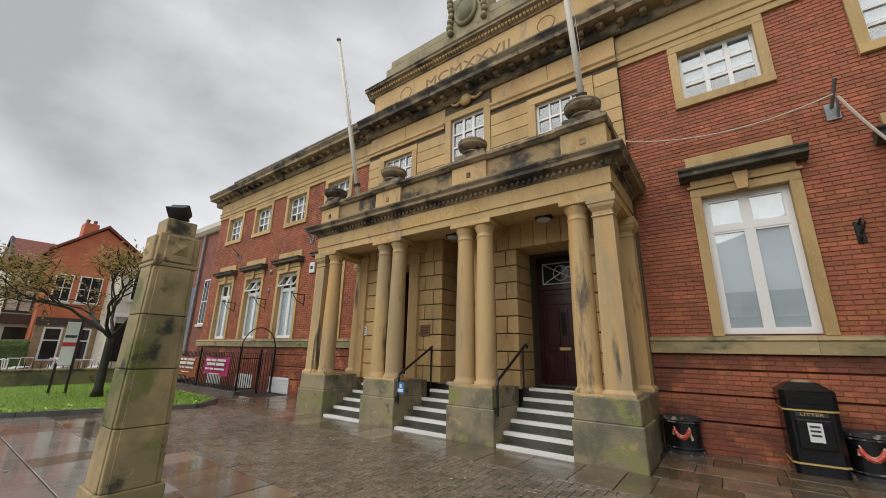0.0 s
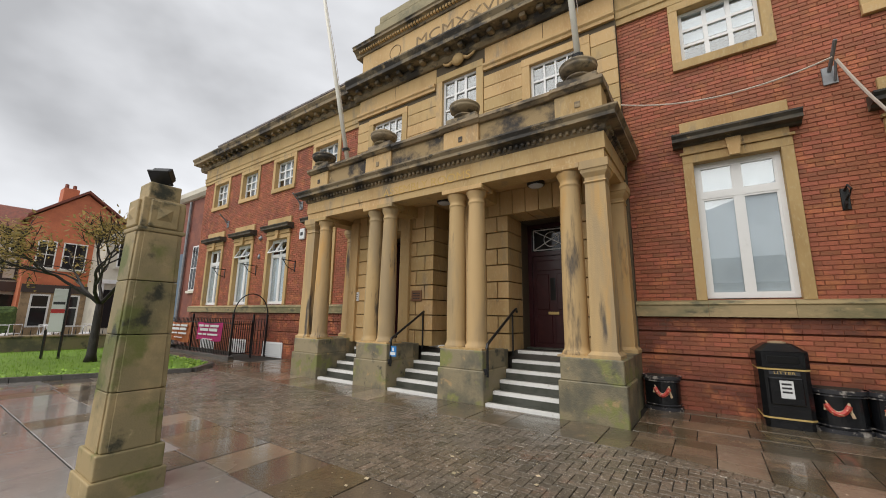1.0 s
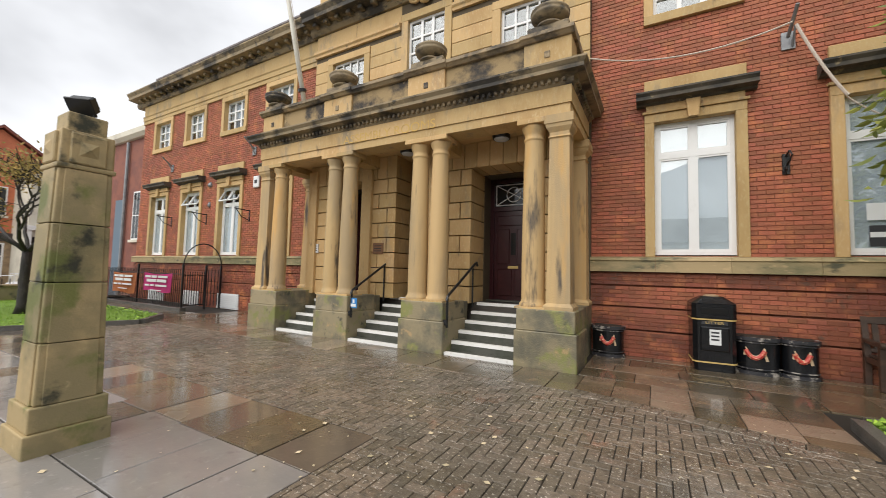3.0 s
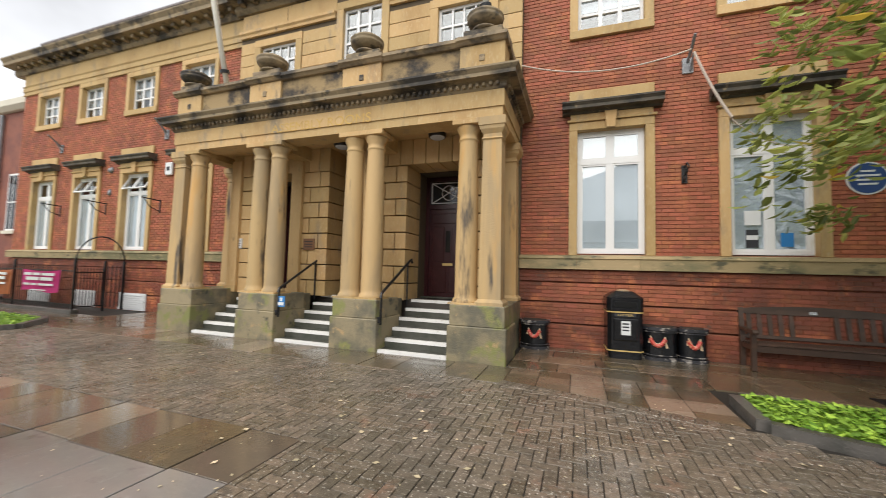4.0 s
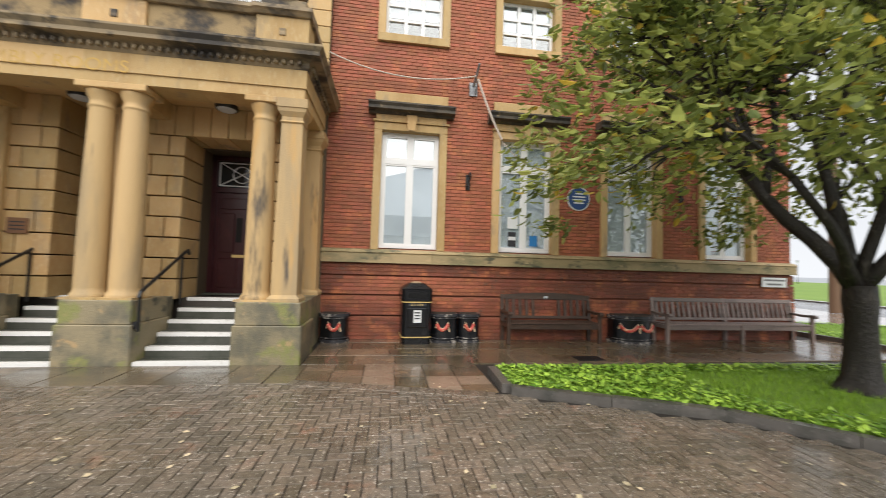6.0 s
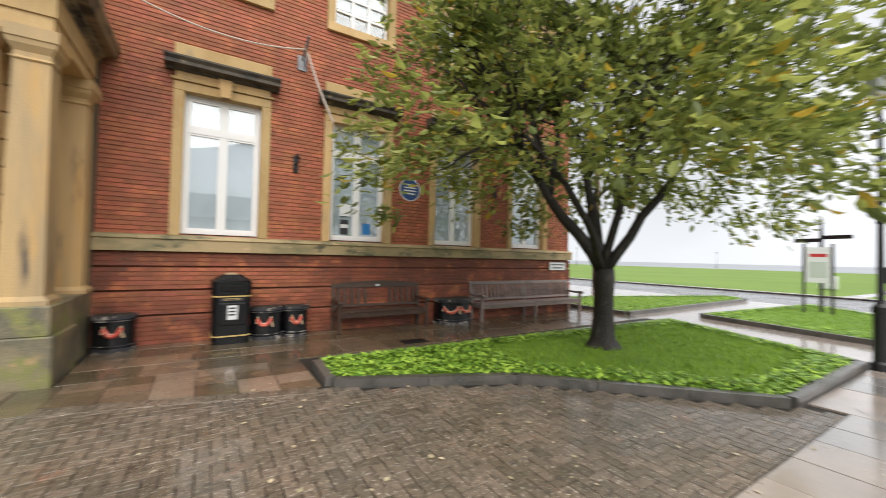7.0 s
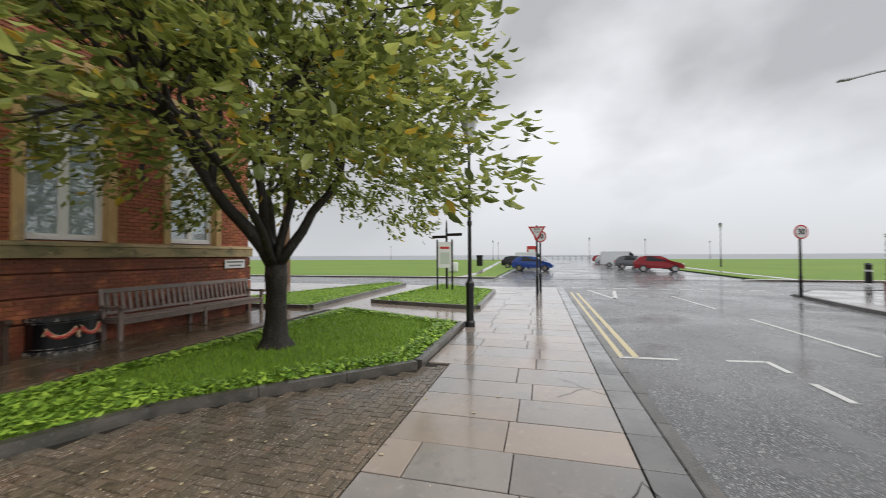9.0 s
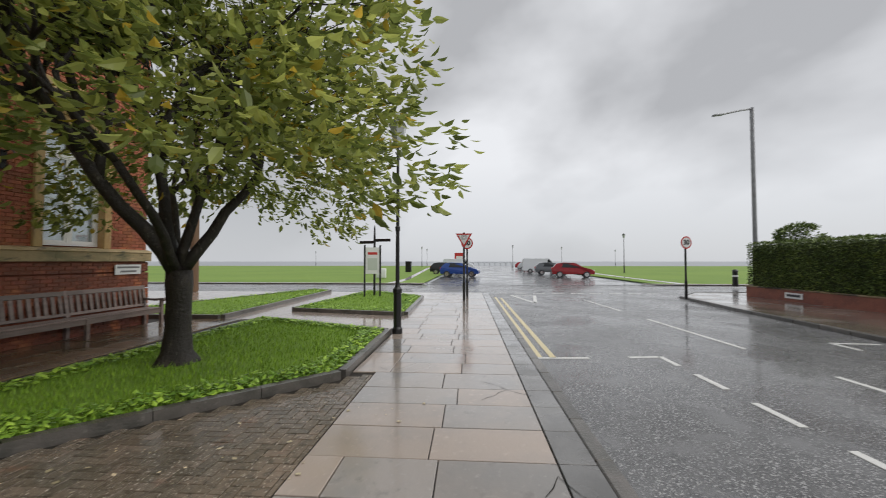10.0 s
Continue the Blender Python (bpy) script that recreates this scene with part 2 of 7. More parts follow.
DOOR_RED = mat("maroon_door_paint", (0.035, 0.007, 0.009), 0.3, var=[(5, (0.05, 0.012, 0.014), 0.5, 0.7, 4)])
BLACK = mat("black_painted_metal", (0.012, 0.012, 0.013), 0.32, var=[(8, (0.03, 0.03, 0.03), 0.6, 0.8, 4)], bump=0.05)
BLACK_PL = mat("black_bin_plastic", (0.006, 0.0065, 0.008), 0.24, var=[(5, (0.012, 0.013, 0.015), 0.5, 0.7, 4)], bump=0.06, bump_scale=150)
GOLD = mat("gold_line", (0.58, 0.41, 0.15), 0.45)
CHROME = mat("brushed_steel", (0.55, 0.55, 0.55), 0.25, metal=1.0)
BENCH_DARK = mat("dark_stained_wood", (0.055, 0.032, 0.022), 0.4, var=[(9, (0.09, 0.05, 0.033), 0.45, 0.7, 5)], bump=0.2, bump_scale=60, per="object", per_amount=0.2, stretch=(0.3, 1, 1))
BENCH_GREY = mat("weathered_wet_wood", (0.215, 0.165, 0.145), 0.4, var=[(7, (0.14, 0.105, 0.092), 0.45, 0.7, 5)], bump=0.2, bump_scale=60, per="object", per_amount=0.2, stretch=(0.3, 1, 1))
PAVER = mat("wet_brick_paver", (0.185, 0.142, 0.10), 0.36, var=[(0.5, (0.145, 0.12, 0.09), 0.42, 0.62, 4), (2.2, (0.225, 0.13, 0.085), 0.58, 0.75, 3), (16, (0.10, 0.08, 0.058), 0.45, 0.65, 4), (38, (0.46, 0.41, 0.34), 0.60, 0.68, 2)], bump=0.45, bump_scale=70, per="island", per_amount=0.24, rough_var=0.2, rough_scale=1.2, wet=0.5)
PAVER_PART = mat("wet_brick_paver_single", (0.185, 0.142, 0.10), 0.36, var=[(0.5, (0.145, 0.12, 0.09), 0.42, 0.62, 4), (2.2, (0.225, 0.13, 0.085), 0.58, 0.75, 3), (16, (0.10, 0.08, 0.058), 0.45, 0.65, 4), (38, (0.46, 0.41, 0.34), 0.60, 0.68, 2)], bump=0.45, bump_scale=70, per="object", per_amount=0.24, rough_var=0.2, rough_scale=1.2, wet=0.5)
FLAG = mat("wet_york_flag", (0.235, 0.175, 0.135), 0.22, var=[(0.8, (0.17, 0.145, 0.125), 0.4, 0.65, 4), (10, (0.28, 0.215, 0.165), 0.55, 0.8, 4)], bump=0.12, bump_scale=30, per="object", per_amount=0.30, rough_var=0.16, rough_scale=1.0, wet=0.85)
FLAG_SINGLE = mat("wet_brown_flag_single", (0.16, 0.113, 0.068), 0.2, var=[(0.8, (0.11, 0.088, 0.06), 0.4, 0.62, 5), (4, (0.23, 0.158, 0.09), 0.52, 0.72, 5), (14, (0.10, 0.08, 0.055), 0.55, 0.75, 4)], bump=0.3, bump_scale=26, per="object", per_amount=0.36, rough_var=0.17, rough_scale=1.1, wet=0.7)
FLAG_BROWN = mat("wet_brown_flag", (0.19, 0.16, 0.135), 0.22, var=[(0.8, (0.13, 0.112, 0.098), 0.4, 0.65, 4), (10, (0.23, 0.195, 0.165), 0.55, 0.8, 4)], bump=0.14, bump_scale=30, per="island", per_amount=0.2, rough_var=0.16, rough_scale=0.7, wet=0.9)
BED_JOINT = mat("dark_paving_joint", (0.022, 0.018, 0.014), 0.7)
ASPHALT = mat("wet_asphalt", (0.10, 0.101, 0.105), 0.27, var=[(0.35, (0.068, 0.069, 0.072), 0.4, 0.62, 4), (26, (0.045, 0.045, 0.048), 0.5, 0.66, 3), (55, (0.42, 0.42, 0.42), 0.54, 0.65, 2), (1.6, (0.15, 0.152, 0.156), 0.5, 0.70, 6)], bump=1.0, bump_scale=55, rough_var=0.2, rough_scale=0.45, wet=0.5)
ASPHALT_FAR = mat("wet_far_tarmac", (0.09, 0.092, 0.097), 0.25, var=[(0.3, (0.065, 0.067, 0.071), 0.4, 0.65, 4)], bump=0.3, bump_scale=60, rough_var=0.14, rough_scale=0.3, wet=0.7)
KERB = mat("grey_kerb_stone", (0.115, 0.105, 0.095), 0.3, var=[(3, (0.07, 0.068, 0.06), 0.4, 0.65, 4), (18, (0.17, 0.16, 0.145), 0.58, 0.75, 4)], bump=0.35, bump_scale=50, per="object", per_amount=0.2, wet=0.4)
ROADWHITE = mat("worn_white_road_paint", (0.62, 0.62, 0.60), 0.35, var=[(9, (0.16, 0.16, 0.16), 0.6, 0.75, 6)])
ROADYELLOW = mat("worn_yellow_road_paint", (0.62, 0.53, 0.30), 0.35, var=[(9, (0.20, 0.18, 0.13), 0.62, 0.76, 6)])
GRASS = mat("lawn_grass", (0.155, 0.27, 0.022), 0.8, var=[(1.2, (0.12, 0.22, 0.018), 0.4, 0.65, 5), (35, (0.18, 0.28, 0.03), 0.5, 0.75, 3)], bump=0.6, bump_scale=90)
GRASS_FAR = mat("open_green_grass", (0.165, 0.26, 0.035), 0.85, var=[(0.08, (0.135, 0.23, 0.03), 0.4, 0.65, 5), (1.5, (0.19, 0.275, 0.05), 0.5, 0.8, 4)], bump=0.5, bump_scale=20)
BLADE = mat("grass_blades", (0.195, 0.335, 0.026), 0.55, per="island", per_amount=0.35)
BEDLEAF = mat("bedding_leaves", (0.27, 0.44, 0.055), 0.45, per="island", per_amount=0.5, var=[(4, (0.15, 0.30, 0.03), 0.4, 0.7, 3)])
LEAF = mat("tree_leaves", (0.33, 0.375, 0.10), 0.34, per="island", per_amount=0.6, var=[(1.0, (0.22, 0.275, 0.07), 0.4, 0.65, 3), (2.3, (0.46, 0.39, 0.10), 0.66, 0.80, 3)])
LEAF_YEL = mat("autumn_leaves", (0.48, 0.36, 0.05), 0.55, per="island", per_amount=0.4)
LEAF_THIN = mat("sparse_autumn_leaves", (0.38, 0.29, 0.10), 0.6, per="island", per_amount=0.4)
HEDGE = mat("hedge_leaves", (0.16, 0.22, 0.055), 0.5, per="island", per_amount=0.45, var=[(1.5, (0.10, 0.15, 0.035), 0.42, 0.65, 4)])
HEDGE_SHADE = mat("hedge_inner_shade", (0.035, 0.05, 0.015), 0.9)
BARK = mat("wet_dark_bark", (0.02, 0.016, 0.013), 0.6, var=[(9, (0.05, 0.04, 0.03), 0.5, 0.7, 5), (22, (0.13, 0.12, 0.10), 0.62, 0.74, 4)], bump=0.9, bump_scale=28, stretch=(1, 1, 0.4))
SEA = mat("far_estuary", (0.30, 0.32, 0.34), 0.4, var=[(0.01, (0.26, 0.28, 0.30), 0.4, 0.6, 3)])
SOIL = mat("dark_soil", (0.03, 0.022, 0.015), 0.8, bump=0.6, bump_scale=30)
GLASS = mat("window_glass", (0.9, 0.93, 0.95), 0.02)
gl = GLASS.node_tree
gl.nodes.clear()
g_out, g_mix = gl.nodes.new("ShaderNodeOutputMaterial"), gl.nodes.new("ShaderNodeMixShader")
g_tr, g_gl, g_lw = gl.nodes.new("ShaderNodeBsdfTransparent"), gl.nodes.new("ShaderNodeBsdfGlossy"), gl.nodes.new("ShaderNodeLayerWeight")
g_pow, g_map = gl.nodes.new("ShaderNodeMath"), gl.nodes.new("ShaderNodeMapRange")
g_tr.inputs[0].default_value = (0.90, 0.94, 0.95, 1)
g_gl.inputs["Roughness"].default_value = 0.015
g_lw.inputs[0].default_value = 0.5
g_pow.operation, g_pow.inputs[1].default_value = "POWER", 4.0
g_map.inputs["To Min"].default_value, g_map.inputs["To Max"].default_value = 0.14, 0.85
gl.links.new(g_lw.outputs["Facing"], g_pow.inputs[0])
gl.links.new(g_pow.outputs[0], g_map.inputs[0])
gl.links.new(g_map.outputs[0], g_mix.inputs[0])
gl.links.new(g_tr.outputs[0], g_mix.inputs[1])
gl.links.new(g_gl.outputs[0], g_mix.inputs[2])
gl.links.new(g_mix.outputs[0], g_out.inputs[0])
DARKGLASS = mat("dark_car_glass", (0.015, 0.018, 0.02), 0.05)
PINK = mat("pink_banner_vinyl", (0.78, 0.06, 0.30), 0.45, var=[(3, (0.66, 0.05, 0.25), 0.4, 0.7, 2)])
ORANGE = mat("orange_banner_vinyl", (0.60, 0.21, 0.075), 0.45, var=[(3, (0.5, 0.17, 0.06), 0.4, 0.7, 2)])
SIGNBLUE = mat("blue_sign", (0.03, 0.20, 0.50), 0.4)
SIGNRED = mat("red_sign", (0.50, 0.035, 0.03), 0.4)
SIGNWHITE = mat("white_sign", (0.72, 0.73, 0.73), 0.4)
INK = mat("dark_print", (0.03, 0.03, 0.035), 0.5)
PLAQUE = mat("bronze_plaque", (0.20, 0.10, 0.05), 0.45)
GREYMETAL = mat("galvanised_grey_metal", (0.26, 0.27, 0.28), 0.45, metal=0.4, var=[(4, (0.2, 0.2, 0.21), 0.4, 0.7, 3)])
RUST = mat("rusty_bracket", (0.06, 0.035, 0.025), 0.7)
ROPE = mat("pale_rope", (0.55, 0.47, 0.40), 0.8)
POLE = mat("cream_flagpole_paint", (0.76, 0.73, 0.64), 0.4, var=[(5, (0.62, 0.57, 0.47), 0.55, 0.75, 4)])


def leafy(m, share=0.5):
    """Lets light through a leaf: part of the surface turns translucent with the same colour."""
    t = m.node_tree
    b, o = t.nodes["Principled BSDF"], t.nodes["Material Output"]
    tr, mx = t.nodes.new("ShaderNodeBsdfTranslucent"), t.nodes.new("ShaderNodeMixShader")
    mx.inputs[0].default_value = share
    t.links.new(b.inputs["Base Color"].links[0].from_socket, tr.inputs[0])
    t.links.new(b.outputs[0], mx.inputs[1])
    t.links.new(tr.outputs[0], mx.inputs[2])
    t.links.new(mx.outputs[0], o.inputs[0])


for m in (LEAF, LEAF_YEL, LEAF_THIN):
    leafy(m)

# ---- the assembly rooms: a brick building with a stone centre and portico ----
C = -6.25            # axis of the front
HALF = 15.03         # half its length
BAY = 3.95           # half of the stone centre
FACE = 10.38         # brick face
WIN_Y = 10.5         # face of the window frames
WINDOWS = [5.67, 8.23, 10.77, 13.27]   # axes of the wings' windows, from C
SILL, HEAD, UP_SILL, UP_HEAD = 1.87, 4.34, 6.44, 7.55
W2 = 0.61            # half a window opening
SURR = 0.16          # width of a window's stone surround


def up(z):
    """Heights of the frieze and cornice, stretched from their own ladder."""
    return 7.72 + (z - 7.6) * 1.1



def brick_stretch(x0, x1, z0, z1, holes, y, keep):
    """Bricks in stretcher bond between x0 and x1, round the holes (x0, x1, z0, z1); keep(x, z) picks single ones. Returns verts, faces and singles."""
    verts, faces, singles = [], [], []
    row, z = 0, z0
    while z < z1 - 0.02:
        h = min(0.065, z1 - z)
        spans = [(x0, x1)]
        for a, b, c, d in holes:
            if z + h > c + 0.005 and z < d - 0.005:
                spans = [s for p, q in spans for s in ((p, min(q, a)), (max(p, b), q)) if s[1] - s[0] > 0.02]
        for p, q in spans:
            x = p - (0.1125 if row % 2 else 0.0)
            while x < q - 0.01:
                a, b = max(x, p), min(x + 0.215, q)
                x += 0.225
                if b - a < 0.03:
                    continue
                if keep(a, z) and b - a > 0.21 and h > 0.06:
                    singles.append((a, z))
                    continue
                o = y + random.uniform(-0.002, 0.002)
                i = len(verts)
                e = 0.004
                verts += [(a, o + 0.012, z), (b, o + 0.012, z), (b, o + 0.012, z + h), (a, o + 0.012, z + h),
                          (a + e, o, z + e), (b - e, o, z + e), (b - e, o, z + h - e), (a + e, o, z + h - e)]
                faces += [(i + 4, i + 5, i + 6, i + 7), (i, i + 1, i + 5, i + 4), (i + 1, i + 2, i + 6, i + 5), (i + 2, i + 3, i + 7, i + 6), (i + 3, i, i + 4, i + 7)]
        z += 0.075
        row += 1
    return verts, faces, singles


def wall_with_holes(bm, x0, x1, z0, z1, y0, y1, holes):
    """A thick wall along x, with openings right through it."""
    xs = sorted({x0, x1, *[h[0] for h in holes], *[h[1] for h in holes]})
    zs = sorted({z0, z1, *[h[2] for h in holes], *[h[3] for h in holes]})
    xs, zs = [x for x in xs if x0 <= x <= x1], [z for z in zs if z0 <= z <= z1]
    for a, b in zip(xs, xs[1:]):
        run = None
        for c, d in [*zip(zs, zs[1:]), (None, None)]:
            solid = c is not None and not any(h[0] <= (a + b) / 2 <= h[1] and h[2] <= (c + d) / 2 <= h[3] for h in holes)
            if solid and run is None:
                run = c
            if not solid and run is not None:
                box(bm, a, b, y0, y1, run, c if c is not None else z1)
                run = None


# base courses: the wing brick again in darker colours
BRICK_BASE = mat("darker_base_brick", (0.25, 0.072, 0.037), 0.6, var=[(0.9, (0.155, 0.05, 0.031), 0.4, 0.62, 5), (2.6, (0.44, 0.15, 0.06), 0.5, 0.7, 4), (4.5, (0.13, 0.06, 0.038), 0.60, 0.74, 5)], bump=0.4, bump_scale=80, per="island", per_amount=0.16)
SINGLES = []
wing_walls = []
for name, s in (("wall_west", -1), ("wall_east", 1)):
    xa, xb = sorted((C + s * BAY, C + s * HALF))
    holes = []
    for w in WINDOWS:
        x = C + s * w
        holes += [(x - W2, x + W2, SILL, HEAD), (x - W2, x + W2, UP_SILL, UP_HEAD)]
    bm = bmesh.new()
    wall_with_holes(bm, xa, xb, -0.2, 8.9, FACE + 0.012, FACE + 0.42, [(p - 0.05, q + 0.05, c - 0.02, d + 0.05) for p, q, c, d in holes])
    wall = tagged(part(name, bm, MORTAR), "red brick wing wall with stone-framed windows", "wall", kind="structure")
    wing_walls.append(wall)
    outer = [(a - SURR, b + SURR, c - 0.14, d + SURR) for a, b, c, d in holes]
    v, f, one = brick_stretch(xa, xb, 1.82, 7.72, outer, FACE, lambda x, z: s > 0 and -2.2 < x < -1.45 and 1.82 < z < 4.2)
    tagged(raw("brickwork", v, f, BRICK, wall), kind="stuff")
    SINGLES += [(wall, a, z, FACE) for a, z in one]
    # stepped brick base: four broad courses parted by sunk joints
    for k, (c, d) in enumerate([(0.0, 0.465), (0.495, 0.88), (0.91, 1.275), (1.305, 1.53)]):
        y = FACE - 0.10 + 0.012 * k
        part("base_backing", cube(xa, xb, y + 0.012, FACE + 0.012, c - (0.2 if k == 0 else 0.0), d), MORTAR, wall)
        v, f, one = brick_stretch(xa, xb, c, d, [], y, lambda x, z: s > 0 and -2.0 < x < 0.9 and 0.7 < z < 1.3)
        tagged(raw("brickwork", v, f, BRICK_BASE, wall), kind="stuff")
        SINGLES += [(wall, a, z, y) for a, z in one]

# the end walls and back, which close the building
bm = bmesh.new()
box(bm, C + HALF - 0.4, C + HALF, FACE + 0.42, 22.0, -0.2, 8.9)
end_wall = tagged(part("wall_end_east", bm, BRICK), "red brick end wall of the building", "wall", kind="structure")
bm = bmesh.new()
box(bm, C - HALF, C - HALF + 0.4, FACE + 0.42, 22.0, -0.2, 8.9)
tagged(part("wall_end_west", bm, BRICK), "red brick end wall of the building", "wall", kind="structure")
tagged(part("wall_back", cube(C - HALF, C + HALF, 22.0, 22.3, -0.2, 8.9), BRICK), "plain brick back wall", "wall", kind="structure")
tagged(part("wall_inner", cube(C - HALF + 0.4, C + HALF - 0.4, 14.0, 14.1, 0.0, 8.9), ROOM), "plain plastered inner wall seen through windows", "wall", kind="structure")
tagged(part("floor_upper", cube(C - HALF + 0.4, C + HALF - 0.4, FACE + 0.45, 14.0, 5.2, 5.4), ROOM), "plain inner floor between the storeys", "floor", kind="structure")
tagged(part("floor", cube(C - HALF + 0.4, C + HALF - 0.4, FACE + 0.45, 14.0, 0.75, 0.9), ROOM), "plain inner floor of the ground storey", "floor", kind="structure")
bm = cube(C - HALF + 0.1, C + HALF - 0.1, 10.6, 22.0, 9.0, 9.15)
tagged(part("roof", bm, GREYSLATE), "flat grey roof behind the parapet", "roof", kind="structure")

# stone bands and the main cornice
for name, s in (("west", -1), ("east", 1)):
    xa, xb = sorted((C + s * (BAY + 0.0), C + s * HALF))
    e = (0, 0)
    band = empty("sill_band", 0, 0, 0, label="buff stone band under the ground floor windows", category="trim", kind="structure")
    n = 10
    for i in range(n):
        a, b = xa + (xb - xa) * i / n, xa + (xb - xa) * (i + 1) / n
        bm = moulding([(FACE + 0.02, 1.55), (FACE - 0.15, 1.55), (FACE - 0.15, 1.74), (FACE - 0.17, 1.76), (FACE - 0.12, 1.81), (FACE + 0.02, 1.84)], a + 0.002, b - 0.002)
        part("band_stone", bm, STONE_BAND, band)
    frieze = empty("frieze", 0, 0, 0, label="buff stone frieze and architrave under the cornice", category="trim", kind="structure")
    bm = moulding([(a, up(c)) for a, c in [(FACE + 0.02, 7.60), (FACE - 0.05, 7.60), (FACE - 0.05, 7.72), (FACE - 0.08, 7.73), (FACE - 0.08, 7.86), (FACE - 0.11, 7.90), (FACE - 0.04, 7.93), (FACE - 0.04, 8.34), (FACE + 0.02, 8.34)]], xa, xb)
    part("architrave", bm, STONE, frieze)
    cornice = empty("cornice", 0, 0, 0, label="moulded stone cornice on carved brackets, blackened by soot", category="cornice", kind="structure")
    bm = moulding([(a, up(c)) for a, c in [(FACE + 0.3, 8.34), (FACE - 0.10, 8.34), (FACE - 0.16, 8.42), (FACE - 0.16, 8.54), (FACE - 0.50, 8.56), (FACE - 0.50, 8.66), (FACE - 0.58, 8.76), (FACE - 0.58, 8.80), (FACE + 0.3, 8.90)]], xa - (0.5 if s < 0 else 0), xb + (0.5 if s > 0 else 0))
    part("cornice_moulding", bm, STONE_SOOT, cornice)
    me = None
    x = xa + 0.2
    while x < xb - 0.1:
        if me is None:
            ob = part("modillion", cube(-0.07, 0.07, FACE - 0.36, FACE - 0.15, up(8.45), up(8.555), 0.02), STONE_SOOT, cornice)
            ob.location.x, me = x, ob.data
        else:
            shared("modillion", me, Matrix.Translation((x, 0, 0)), cornice)
        x += 0.46
    blocking = part("parapet_wall", moulding([(a, up(c)) for a, c in [(FACE + 0.6, 8.86), (FACE + 0.05, 8.86), (FACE + 0.05, 9.08), (FACE + 0.10, 9.12), (FACE + 0.22, 9.52), (FACE + 0.18, 9.54), (FACE + 0.18, 9.60), (FACE + 0.6, 9.58)]], xa + (0.25 if s < 0 else 0), xb - (0.25 if s > 0 else 0)), GREYSLATE)
    tagged(blocking, "grey lead-capped parapet above the cornice", "parapet", kind="structure")


# ---- windows of the wings ----
def surround(parent, hw, z0, z1, t=SURR, y=FACE - 0.05):
    part("jamb", cube(-hw - t, -hw, y, WIN_Y + 0.06, z0, z1, 0.006), STONE, parent)
    part("jamb", cube(hw, hw + t, y, WIN_Y + 0.06, z0, z1, 0.006), STONE, parent)
    part("lintel", cube(-hw - t, hw + t, y - 0.003, WIN_Y + 0.06, z1, z1 + t, 0.006), STONE, parent)


def bar_frame(parent, hw, z0, z1, bars_v, bars_h, stout=0.07, thin=0.035, y=WIN_Y):
    f = bmesh.new()
    box(f, -hw, -hw + stout, y, y + 0.06, z0, z1)
    box(f, hw - stout, hw, y, y + 0.06, z0, z1)
    box(f, -hw + stout, hw - stout, y, y + 0.06, z0, z0 + stout)
    box(f, -hw + stout, hw - stout, y, y + 0.06, z1 - stout, z1)
    fr = part("window_frame", f, WHITE, parent, "white painted window frame")
    for u, w in bars_v:
        part("glazing_bar", cube(u - w / 2, u + w / 2, y + 0.004, y + 0.055, z0 + stout, z1 - stout), WHITE, parent)
    for z, w, u0, u1 in bars_h:
        part("glazing_bar", cube(u0, u1, y + 0.002, y + 0.056, z - w / 2, z + w / 2), WHITE, parent)
    return fr


def pane(parent, x0, x1, z0, z1, y=WIN_Y + 0.035):
    ob = part("pane", cube(x0, x1, y, y + 0.006, z0, z1), GLASS, parent)
    ob.visible_shadow = False
    return ob


